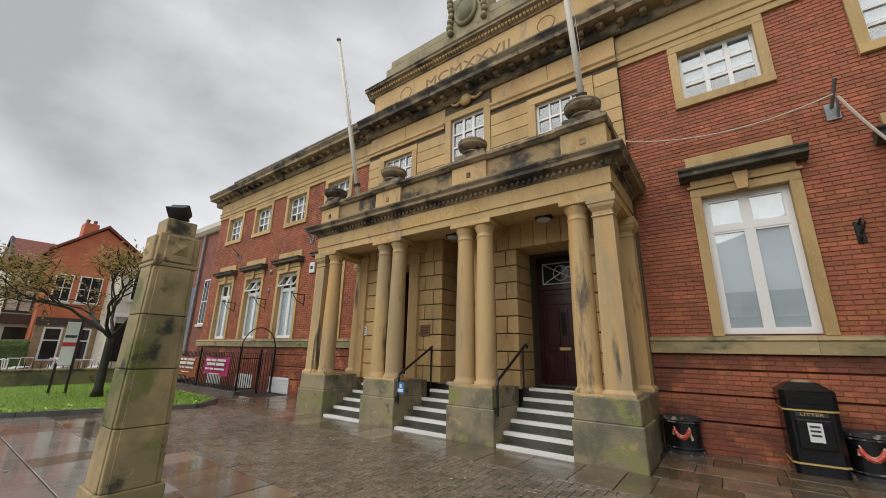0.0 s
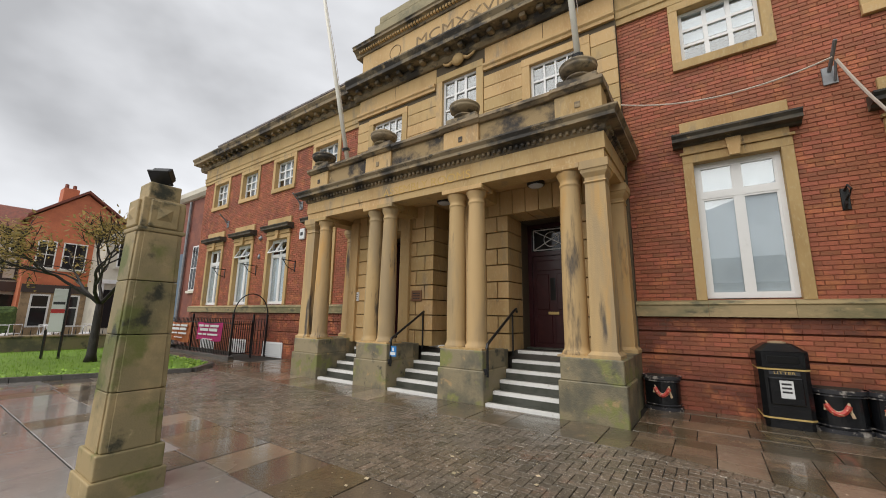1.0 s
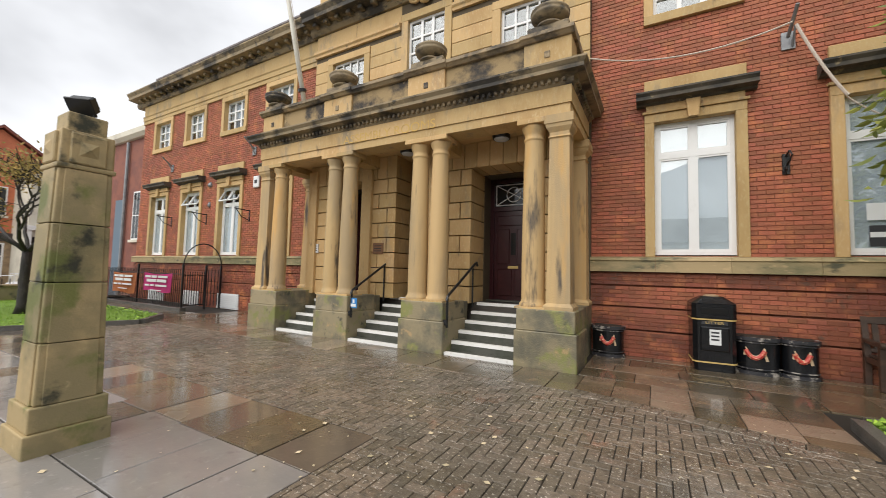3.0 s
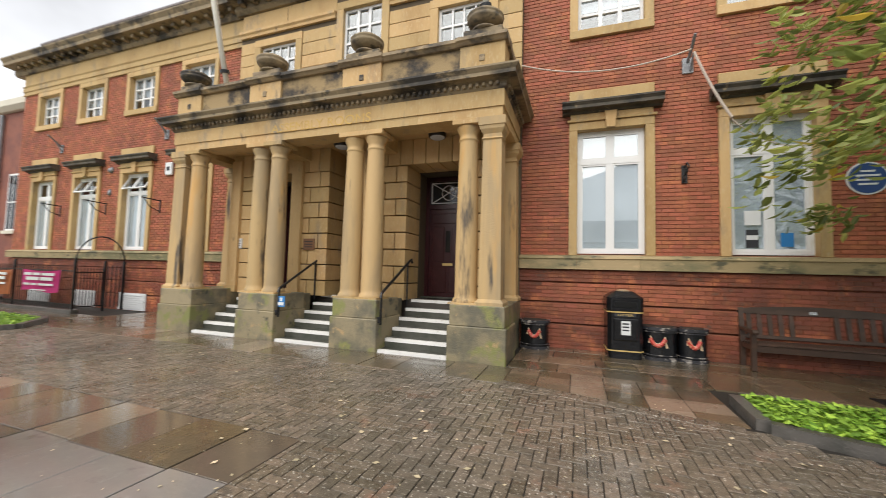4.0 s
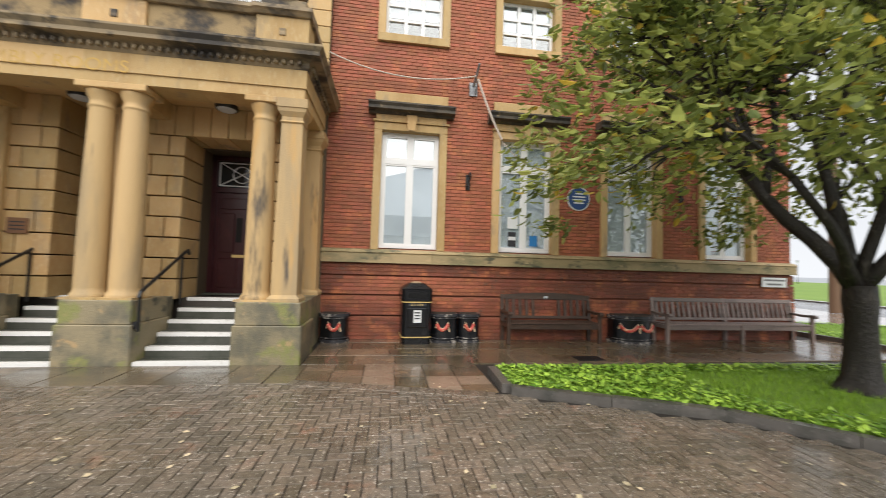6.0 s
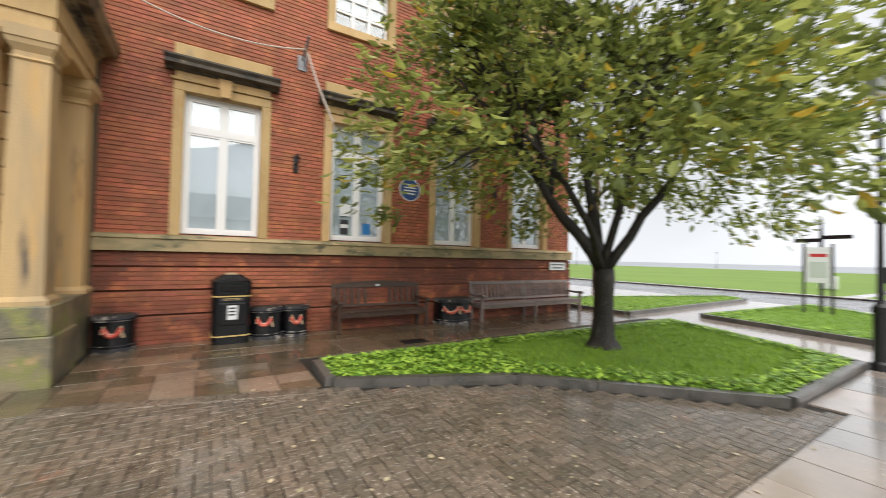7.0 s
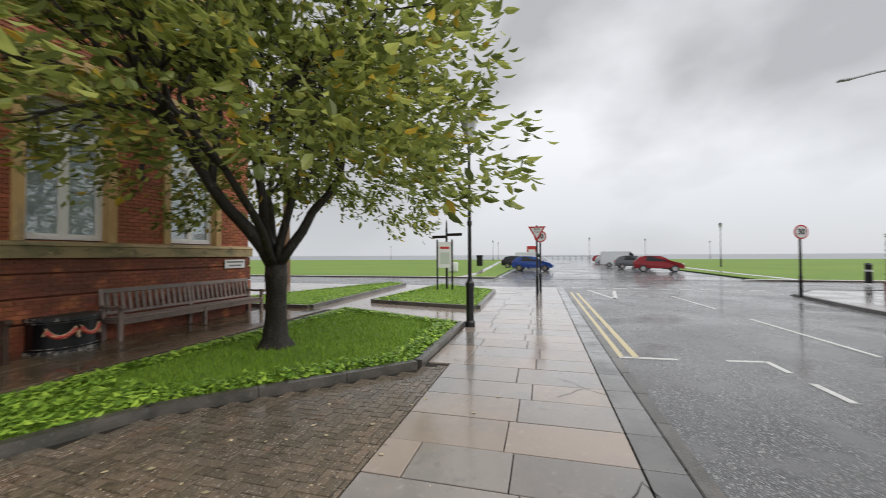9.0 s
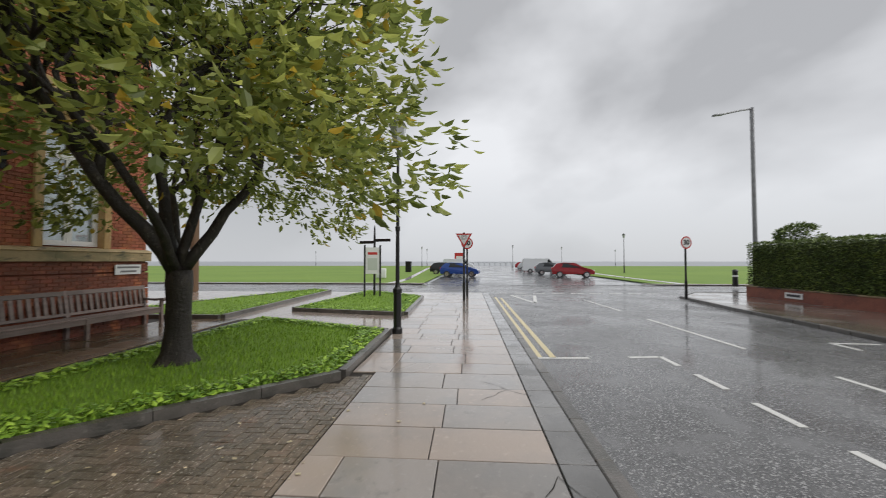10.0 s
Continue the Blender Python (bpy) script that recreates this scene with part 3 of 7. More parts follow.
def tall_window(n, x, blind, open_top=False, notices=False):
    w = empty("window_%d" % n, x, 0, 0, label="tall white window in a stone surround with a hood" + (", top lights open" if open_top else ""), category="window", kind="structure")
    surround(w, W2, SILL - 0.04, HEAD)
    part("outer_fillet", moulding([(FACE - 0.04, 4.505), (FACE - 0.09, 4.505), (FACE - 0.10, 4.545), (FACE + 0.0, 4.56)], -0.80, 0.80), STONE, w)
    part("hood_frieze", cube(-0.74, 0.74, FACE - 0.07, FACE + 0.02, 4.555, 4.66), STONE, w)
    key = bmesh.new()
    a = [key.verts.new(p) for p in ((-0.075, FACE - 0.13, 4.34), (0.075, FACE - 0.13, 4.34), (0.11, FACE - 0.13, 4.66), (-0.11, FACE - 0.13, 4.66))]
    b = [key.verts.new((v.co.x, FACE + 0.0, v.co.z)) for v in a]
    key.faces.new(a), key.faces.new(b[::-1])
    for i in range(4):
        key.faces.new((a[i], b[i], b[(i + 1) % 4], a[(i + 1) % 4]))
    part("keystone", key, STONE, w)
    part("hood", moulding([(FACE + 0.02, 4.655), (FACE - 0.10, 4.66), (FACE - 0.13, 4.70), (FACE - 0.27, 4.71), (FACE - 0.27, 4.77), (FACE - 0.31, 4.82), (FACE - 0.31, 4.85), (FACE + 0.02, 4.88)], -0.90, 0.90), STONE_HOOD, w, "soot-blackened stone hood")
    part("hood_block", cube(-0.77, 0.77, FACE - 0.06, FACE + 0.02, 4.875, 5.15, 0.008), STONE, w)
    tz = 3.72
    bar_frame(w, W2, SILL, HEAD, [(0, 0.085)], [(tz, 0.10, -W2 + 0.07, W2 - 0.07)])
    for u in (-1, 1):
        x0, x1 = sorted((u * 0.0425, u * (W2 - 0.07)))
        part("casement", bar_casement(x0, x1, SILL + 0.07, tz - 0.05), WHITE, w)
        pane(w, x0, x1, SILL + 0.07, tz - 0.05)
        if open_top:
            m = Matrix.Translation((0, WIN_Y, HEAD - 0.07)) @ Matrix.Rotation(radians(-28), 4, "X") @ Matrix.Translation((0, -WIN_Y, -(HEAD - 0.07)))
            bm = bar_casement(x0 - 0.02, x1 + 0.02, tz + 0.05, HEAD - 0.07)
            bm.transform(m)
            c = part("top_light", bm, WHITE, w)
            p = pane(c, x0, x1, tz + 0.06, HEAD - 0.08)
            p.data.transform(m)
        else:
            part("casement", bar_casement(x0, x1, tz + 0.05, HEAD - 0.07), WHITE, w)
            pane(w, x0, x1, tz + 0.05, HEAD - 0.07)
    if blind:
        part("blind", cube(-W2 + 0.02, W2 - 0.02, WIN_Y + 0.062, WIN_Y + 0.07, SILL, HEAD if blind > 1 else SILL + blind * (HEAD - SILL)), BLIND, w)
    if notices:
        part("notice", cube(-0.34, -0.16, WIN_Y + 0.02, WIN_Y + 0.03, 2.0, 2.32), INK, w, "dark printed notice in the window")
        part("notice", cube(-0.335, -0.165, WIN_Y + 0.016, WIN_Y + 0.02, 2.14, 2.22), SIGNWHITE, w)
        part("notice", cube(0.16, 0.34, WIN_Y + 0.02, WIN_Y + 0.03, 2.02, 2.26), SIGNBLUE, w, "blue printed notice in the window")
        part("notice", cube(-0.36, -0.12, WIN_Y + 0.02, WIN_Y + 0.03, 2.40, 2.66), SIGNWHITE, w)
    return w


def bar_casement(x0, x1, z0, z1, t=0.035):
    f = bmesh.new()
    y0, y1 = WIN_Y + 0.012, WIN_Y + 0.05
    box(f, x0, x0 + t, y0, y1, z0, z1)
    box(f, x1 - t, x1, y0, y1, z0, z1)
    box(f, x0 + t, x1 - t, y0, y1, z0, z0 + t)
    box(f, x0 + t, x1 - t, y0, y1, z1 - t, z1)
    return f


def small_window(n, x, hw=W2, z0=UP_SILL, z1=UP_HEAD, y=WIN_Y, sur=True, cols=4, rows=3, blind=0.55):
    w = empty("window_%d" % n, x, y - WIN_Y, 0, label="white multi-paned upper window in a stone surround", category="window", kind="structure")
    if sur:
        surround(w, hw, z0 - 0.02, z1, y=FACE - 0.05 - (y - WIN_Y))
        part("window_sill", cube(-hw - SURR, hw + SURR, FACE - 0.07 - (y - WIN_Y), WIN_Y + 0.06, z0 - 0.19, z0 - 0.018, 0.006), STONE, w)
    t = 0.06
    zs = [z0 + t + (z1 - z0 - 2 * t) * k / rows for k in range(rows + 1)]
    xs = [-hw + t + (2 * hw - 2 * t) * k / cols for k in range(cols + 1)]
    bar_frame(w, hw, z0, z1, [(u, 0.075 if abs(u) < hw / 2.0 and cols == 3 else 0.045) for u in xs[1:-1]], [(z, 0.05, -hw + t, hw - t) for z in zs[1:-1]], stout=t)
    for a, b in zip(xs, xs[1:]):
        for c, d in zip(zs, zs[1:]):
            pane(w, a, b, c, d)
    # upper blind stands in for the sky's reflection in these panes
    if blind:
        part("blind", cube(-hw + 0.02, hw - 0.02, WIN_Y + 0.10, WIN_Y + 0.108, z0 + (1 - blind) * (z1 - z0), z1), BLIND, w)
    return w


count = 1
for s in (1, -1):
    for i, w in enumerate(WINDOWS):
        # first east blind runs full height, partly in place of reflected sky
        tall_window(count, C + s * w, blind=(1.5 if s > 0 else 0.72), open_top=(s < 0 and i in (1, 2)), notices=(s > 0 and i == 1))
        small_window(count + 1, C + s * w, cols=3)
        count += 2

# ---- stone centre of the front ----
CF = FACE - 0.14     # its face
centre = empty("wall_centre", 0, 0, 0, label="buff sandstone centre of the front with rusticated piers", category="wall", kind="structure")
holes = [(C - 2.62 - 0.6, C - 2.62 + 0.6, 6.25, 7.5), (C - 0.55, C + 0.55, 6.25, 8.02), (C + 2.62 - 0.6, C + 2.62 + 0.6, 6.25, 7.5),
         (-4.55, -3.45, 0.83, 3.65), (-8.65, -7.55, 0.83, 3.65), (-6.5, -5.6, 0.83, 3.65)]
bm = bmesh.new()
wall_with_holes(bm, C - BAY, C + BAY, -0.2, 8.9, CF + 0.02, FACE + 0.42, [(p - 0.05, q + 0.05, c, d + 0.05) for p, q, c, d in holes[:3]] + holes[3:])
part("masonry", bm, JOINT, centre)
# ashlar blocks with sunk joints, course by course
BLOCKS = []


def ashlar(parent, x0, x1, z0, z1, courses, y0, y1, length, name="stone_block", material=None, holes=(), gap=0.012):
    """Courses of blocks, y0 their face and y1 their back, broken round the holes."""
    h = (z1 - z0) / courses
    for k in range(courses):
        a, b = z0 + k * h, z0 + (k + 1) * h
        spans = [(x0, x1)]
        for p, q, c, d in holes:
            if b > c + 0.02 and a < d - 0.02:
                spans = [s2 for u, v in spans for s2 in ((u, min(v, p)), (max(u, q), v)) if s2[1] - s2[0] > 0.04]
        for p, q in spans:
            n = max(1, round((q - p) / length))
            step = (q - p) / n
            cuts = [p + step * i for i in range(n + 1)]
            if k % 2 and n > 1:
                cuts = [p] + [c - step / 2 for c in cuts[1:]] + [q]
            for u, v in zip(cuts, cuts[1:]):
                part(name, cube(u + gap / 2, v - gap / 2, y0, y1, a + gap / 2, b - gap / 2, 0.008), material or STONE, parent)


# upper storey: rusticated piers, then the plain zone with the windows
sur_holes = [(h[0] - 0.18, h[1] + 0.18, 5.4, h[3] + 0.18) for h in holes[:3]]
ashlar(centre, C - BAY, C + BAY, 5.0, 7.70, 8, CF, CF + 0.06, 0.95, holes=[(C - 2.62 - 0.8, C - 2.62 + 0.8, 5.0, 7.7), (C - 0.75, C + 0.75, 5.0, 8.3), (C + 2.62 - 0.8, C + 2.62 + 0.8, 5.0, 7.7)])
n = 60
for x, hw, z1 in ((C - 2.62, 0.6, 7.5), (C, 0.55, 8.02), (C + 2.62, 0.6, 7.5)):
    w = small_window(n, x, hw, 6.25, z1, WIN_Y - 0.19, sur=False, cols=(3 if hw < 0.6 else 4), rows=(4 if hw < 0.6 else 3), blind=0)
    part("jamb", cube(-hw - 0.2, -hw, CF - 0.03 + 0.19, WIN_Y + 0.2, 5.4, z1, 0.006), STONE, w)
    part("jamb", cube(hw, hw + 0.2, CF - 0.03 + 0.19, WIN_Y + 0.2, 5.4, z1, 0.006), STONE, w)
    part("lintel", cube(-hw - 0.2, hw + 0.2, CF - 0.033 + 0.19, WIN_Y + 0.2, z1, z1 + 0.2, 0.006), STONE, w)
    n += 1
# string course over the piers, broken by the middle window
for a, b in ((C - BAY, C - 0.78), (C + 0.78, C + BAY)):
    part("string_course", moulding([(p, up(q)) for p, q in [(CF + 0.06, 7.70), (CF - 0.05, 7.70), (CF - 0.06, 7.76), (CF - 0.10, 7.80), (CF - 0.10, 7.86), (CF + 0.06, 7.88)]], a, b), STONE, centre)
    ashlar(centre, a, b, up(7.88), up(8.34), 1, CF + 0.01, CF + 0.06, 1.3)
# carved shell over the middle window
bm = lathe([(0.02, 0.0), (0.17, 0.02), (0.20, 0.07), (0.13, 0.13), (0.05, 0.16)], 14)
bm.transform(Matrix.Translation((C, CF - 0.01, 8.48)) @ Matrix.Rotation(radians(90), 4, "X"))
part("carved_boss", bm, STONE, centre, smooth=True)
for s in (-1, 1):
    bm = tube([(C + s * 0.16, CF - 0.04, 8.50), (C + s * 0.32, CF - 0.06, 8.42), (C + s * 0.46, CF - 0.05, 8.48), (C + s * 0.54, CF - 0.03, 8.58)], 0.055, 8, taper=0.025)
    part("carved_boss", bm, STONE, centre, smooth=True)
cornice = empty("cornice", 0, 0, 0, label="stone cornice across the centre on carved brackets", category="cornice", kind="structure")
part("cornice_moulding", moulding([(p, up(q)) for p, q in [(FACE + 0.3, 8.34), (CF - 0.06, 8.34), (CF - 0.14, 8.42), (CF - 0.14, 8.54), (CF - 0.48, 8.56), (CF - 0.48, 8.66), (CF - 0.56, 8.76), (CF - 0.56, 8.80), (FACE + 0.3, 8.92)]], C - BAY - 0.16, C + BAY + 0.16), STONE_SOOT, cornice)
me = None
for k in range(18):
    x = C - BAY + 0.2 + k * (2 * BAY - 0.4) / 17
    if me is None:
        ob = part("modillion", cube(-0.08, 0.08, CF - 0.34, CF - 0.13, up(8.45), up(8.555), 0.02), STONE_SOOT, cornice)
        ob.location.x, me = x, ob.data
    else:
        shared("modillion", me, Matrix.Translation((x, 0, 0)), cornice)

# attic with the date, dentil course, stepped blocking and carved crest
# date and rings stand proud; their darker colour paints the shade of cutting
CUT_SHADE = mat("cut_letter_shade", (0.27, 0.19, 0.10), 0.8, var=[(5, (0.17, 0.12, 0.065), 0.45, 0.7, 4)])
attic = empty("attic", 0, 0, 0, label="stone attic with a cut date and a carved crest", category="parapet", kind="structure")
part("attic_wall", cube(C - BAY + 0.04, C + BAY - 0.04, CF, 10.9, 9.12, 10.22, 0.01), STONE, attic)
part("attic_cornice", moulding([(11.0, 10.22), (CF - 0.04, 10.22), (CF - 0.06, 10.29), (CF - 0.17, 10.39), (CF - 0.24, 10.41), (CF - 0.24, 10.48), (CF - 0.28, 10.52), (11.0, 10.56)], C - BAY - 0.24, C + BAY + 0.24), STONE_SOOT, attic)
me = None
x = C - BAY + 0.02
while x < C + BAY:
    if me is None:
        ob = part("dentil", cube(-0.032, 0.032, CF - 0.15, CF - 0.03, 10.295, 10.375), STONE, attic)
        ob.location.x, me = x, ob.data
    else:
        shared("dentil", me, Matrix.Translation((x, 0, 0)), attic)
    x += 0.108
for hw, z0, z1, y in ((3.92, 10.54, 10.86, 0.02), (3.48, 10.86, 11.22, 0.04), (3.27, 11.22, 11.50, 0.06)):
    part("blocking_course", cube(C - hw, C + hw, CF + y, 10.9, z0, z1, 0.02), STONE_TOP, attic)
part("crest_block", cube(C - 0.72, C + 0.72, CF + 0.0, 10.8, 10.54, 12.45, 0.03), STONE_TOP, attic)
for rr, dep in (((0.50, 0.0), 1.0), ((0.33, 0.13), 0.6)):
    k = rr[0]
    bm = lathe([(k, 0.0), (k + 0.02, 0.06), (k - 0.06, 0.12), (k - 0.12, 0.06), (k - 0.14, 0.10), (k * 0.3, 0.16), (0.03, 0.17)], 28)
    bm.transform(Matrix.Translation((C - 0.04, CF - rr[1] * 0.3, 11.72)) @ Matrix.Rotation(radians(90), 4, "X") @ Matrix.Diagonal((0.80, 1.05, dep, 1)))
    part("crest_shield", bm, STONE_TOP, attic, smooth=True)
for s in (-1, 1):
    # fluted side scrolls of the crest, beaded down their length
    for k in range(7):
        z = 11.05 + 0.21 * k
        bm = lathe([(0.045, 0.0), (0.095, 0.04), (0.105, 0.10), (0.085, 0.17), (0.045, 0.20)], 10, C + s * (0.60 + 0.035 * math.sin(k * 1.4)), CF - 0.06, z)
        part("crest_scroll", bm, STONE_TOP, attic, smooth=True)
    bm = tube([(C + s * 2.42 + 0.23 * math.cos(k * math.pi / 14), CF - 0.002, 9.78 + 0.23 * math.sin(k * math.pi / 14)) for k in range(29)], 0.014, 6)
    part("carved_ring", bm, CUT_SHADE, attic)
lettering("MCMXXVII", 0.48, pose(C - 0.08, CF - 0.004, 9.72, 90, 0, 0), CUT_SHADE, attic, width=2.95, depth=0.006)

# ---- portico ----
portico = empty("portico", 0, 0, 0, label="buff sandstone portico with paired columns and a blackened parapet", category="portico", kind="structure")
PF, VF = 8.36, 9.55
PLINTHS = [(-10.10, -9.07), (-7.79, -6.80), (-5.49, -4.51), (-3.20, -2.22)]
PT = 0.90
for a, b in PLINTHS:
    part("plinth_stone", cube(a, b, PF, PF + 0.95, -0.1, 0.56, 0.015), STONE_MOSS, portico, "damp plinth stone with green algae")
    part("plinth_stone", cube(a + 0.03, b - 0.03, PF + 0.03, PF + 0.92, 0.56, PT, 0.012), STONE_MOSS, portico)
# cheek walls between the plinths and the building
for a, b in ((-10.05, -9.15), (-3.12, -2.28)):
    part("cheek_wall", cube(a, b, PF + 0.95, FACE, -0.1, PT, 0.01), STONE_MOSS, portico)
for a, b in ((-7.71, -6.88), (-5.41, -4.59)):
    part("cheek_wall", cube(a, b, PF + 0.95, VF, -0.1, PT - 0.03, 0.01), STONE_MOSS, portico)
LAND, RISE, GO = 0.83, 0.16, 0.28
LANDING = mat("dark_landing_stone", (0.07, 0.06, 0.05), 0.45, var=[(3, (0.045, 0.04, 0.035), 0.4, 0.7, 4)], bump=0.2)
part("landing", cube(-9.15, -3.12, PF + 0.06 + 5 * GO, FACE + 0.45, -0.1, LAND), LANDING, portico)
STEP = mat("dark_wet_step_stone", (0.085, 0.085, 0.07), 0.4, var=[(4, (0.05, 0.055, 0.04), 0.4, 0.7, 5)], bump=0.25)
NOSE = mat("white_step_nosing", (0.78, 0.77, 0.74), 0.5, var=[(7, (0.55, 0.53, 0.48), 0.6, 0.75, 5)])
for a, b in ((-9.07, -7.79), (-6.80, -5.49), (-4.51, -3.20)):
    for k in range(6):
        z, y = 0.03 + RISE * k, PF + 0.06 + GO * k
        if k < 5:
            part("step", cube(a + 0.004, b - 0.004, y, PF + 0.06 + 5 * GO, z - RISE, z), STEP, portico)
        part("nosing", cube(a + 0.01, b - 0.01, y - 0.008, y + 0.085, z - 0.055, z + 0.004), NOSE, portico, "white painted step edge")

COLZ0, COLZ1 = PT, 4.02
shaft_profile = [(0.235, 0.0), (0.245, 0.03), (0.235, 0.07), (0.205, 0.10), (0.20, 0.16), (0.202, 0.7), (0.196, 1.3), (0.182, 2.0), (0.168, 2.62), (0.168, 2.63), (0.185, 2.645), (0.185, 2.665), (0.168, 2.68), (0.168, 2.74), (0.205, 2.80), (0.225, 2.86), (0.225, 2.87)]
shaft_profile = [(r * 0.95, h * 1.065) for r, h in shaft_profile]
columns = [-9.47, -7.60, -7.14, -5.28, -4.82, -2.98]
CY = PF + 0.33
me = me2 = None
for x in columns:
    col = empty("column", x, CY, COLZ0)
    col.parent = portico
    if me is None:
        ob = part("shaft", lathe(shaft_profile, 28), STONE_SHAFT, col, smooth=True)
        me = ob.data
        ob2 = part("abacus", cube(-0.238, 0.238, -0.238, 0.238, 3.057, 3.148, 0.008), STONE, col)
        me2 = ob2.data
        ob3 = part("base_slab", cube(-0.245, 0.245, -0.245, 0.245, 0.0, 0.03), STONE, col)
        me3 = ob3.data
    else:
        for nm, mm in (("shaft", me), ("abacus", me2), ("base_slab", me3)):
            shared(nm, mm, Matrix.Identity(4), col)


def square_pier(x, y, hw, parent=None):
    p = empty("pier", x, y, COLZ0)
    p.parent = portico
    prof = [(hw + 0.05, 0.0), (hw + 0.05, 0.05), (hw, 0.10), (hw, 0.3), (hw - 0.028, 2.64), (hw - 0.005, 2.66), (hw - 0.028, 2.69), (hw - 0.028, 2.74), (hw + 0.02, 2.81), (hw + 0.03, 2.86), (hw + 0.045, 2.87), (hw + 0.045, 3.0)]
    prof = [(r, h * 1.0493) for r, h in prof]
    bm = bmesh.new()
    rings = [[bm.verts.new((u * r, v * r, h)) for u, v in ((-1, -1), (1, -1), (1, 1), (-1, 1))] for r, h in prof]
    for a, b in zip(rings, rings[1:]):
        for i in range(4):
            bm.faces.new((a[i], a[(i + 1) % 4], b[(i + 1) % 4], b[i]))
    bm.faces.new(rings[0][::-1]), bm.faces.new(rings[-1])
    part("shaft", bm, STONE_SHAFT, p)


square_pier(-9.90, CY, 0.185)
square_pier(-2.53, CY, 0.185)
for x in (-9.90, -2.53):
    square_pier(x, FACE - 0.24, 0.21)

# entablature: front and both flanks
EF = CY - 0.21
AX0, AX1 = -10.02, -2.35
arch = [("architrave", EF, 4.05, 4.21, 0.0), ("frieze_stone", EF - 0.025, 4.21, 4.50, 0.025)]
for nm, y, c, d, g in arch:
    for k in range(5):
        a, b = AX0 - g + (AX1 - AX0 + 2 * g) * k / 5, AX0 - g + (AX1 - AX0 + 2 * g) * (k + 1) / 5
        part(nm, cube(a, b - 0.002, y, y + 0.45, c, d), STONE, portico)
    part(nm, cube(AX0 - g, AX0 + 0.42, y + 0.45, FACE, c, d), STONE, portico)
    part(nm, cube(AX1 - 0.42, AX1 + g, y + 0.45, FACE, c, d), STONE, portico)


def ring_cornice(prof, material, name):
    """A moulding round three sides of the portico; prof of (outwards, z)."""
    bm = bmesh.new()
    rows = []
    for o, z in prof:
        rows.append([bm.verts.new(p) for p in ((AX0 - o, FACE - 0.01, z), (AX0 - o, EF - o, z), (AX1 + o, EF - o, z), (AX1 + o, FACE - 0.01, z))])
    for a, b in zip(rows, rows[1:]):
        for i in range(3):
            bm.faces.new((a[i], a[i + 1], b[i + 1], b[i]))
    bm.faces.new([rows[-1][3], rows[-1][2], rows[-1][1], rows[-1][0]])
    return part(name, bm, material, portico)


ring_cornice([(-0.4, 4.495), (0.03, 4.495), (0.06, 4.53), (0.06, 4.60), (0.12, 4.63), (0.24, 4.64), (0.24, 4.70), (0.29, 4.76), (0.29, 4.79), (-0.05, 4.83)], STONE_SOOT, "cornice_moulding")
me = None
x = AX0
while x < AX1:
    if me is None:
        ob = part("egg_moulding", cube(-0.032, 0.032, EF - 0.115, EF - 0.05, 4.535, 4.605, 0.012), STONE_SOOT, portico)
        ob.location.x, me = x, ob.data
    else:
        shared("egg_moulding", me, Matrix.Translation((x, 0, 0)), portico)
    x += 0.115
y = EF + 0.1
while y < FACE - 0.1:
    for xx in (AX1 + 0.082, AX0 - 0.082):
        shared("egg_moulding", me, Matrix.Translation((xx, y, 4.57)) @ Matrix.Rotation(radians(90), 4, "Z") @ Matrix.Translation((0, -(EF - 0.083), -4.57)), portico)
    y += 0.115
# parapet: panels, pedestals and coping
PPY = EF + 0.02
part("parapet_panel", cube(AX0 + 0.03, AX1 - 0.03, PPY + 0.03, PPY + 0.33, 4.80, 5.33), STONE_PANEL, portico)
for xx in (AX0 + 0.03, AX1 - 0.33):
    part("parapet_panel", cube(xx, xx + 0.30, PPY + 0.33, FACE, 4.80, 5.33), STONE_PANEL, portico)
PEDS = [(-10.04, -9.30), (-7.86, -7.02), (-5.51, -4.66), (-3.12, -2.33)]
for a, b in PEDS:
    part("pedestal", cube(a, b, PPY - 0.02, PPY + 0.40, 4.80, 5.335, 0.008), STONE, portico)
    part("pedestal_diamond", cube((a + b) / 2 - 0.05, (a + b) / 2 + 0.05, PPY - 0.035, PPY, 5.03, 5.15, 0.01), STONE_SOOT, portico)
cop = [(PPY + 0.42, 5.33), (PPY - 0.03, 5.33), (PPY - 0.07, 5.37), (PPY - 0.10, 5.39), (PPY - 0.10, 5.45), (PPY + 0.42, 5.49)]
part("coping", moulding(cop, AX0 - 0.06, AX1 + 0.06), STONE_SOOT, portico)
for xx in (AX0 - 0.06, AX1 - 0.36):
    part("coping", cube(xx, xx + 0.42, PPY + 0.42, FACE, 5.33, 5.47), STONE_SOOT, portico)
for a, b in PEDS:
    part("coping_block", moulding([(y - 0.03, z + 0.004) for y, z in cop], a - 0.05, b + 0.05), STONE_SOOT, portico)
    part("coping_block", cube(a + 0.05, b - 0.05, PPY - 0.03, PPY + 0.42, 5.49, 5.62, 0.02), STONE_SOOT, portico)
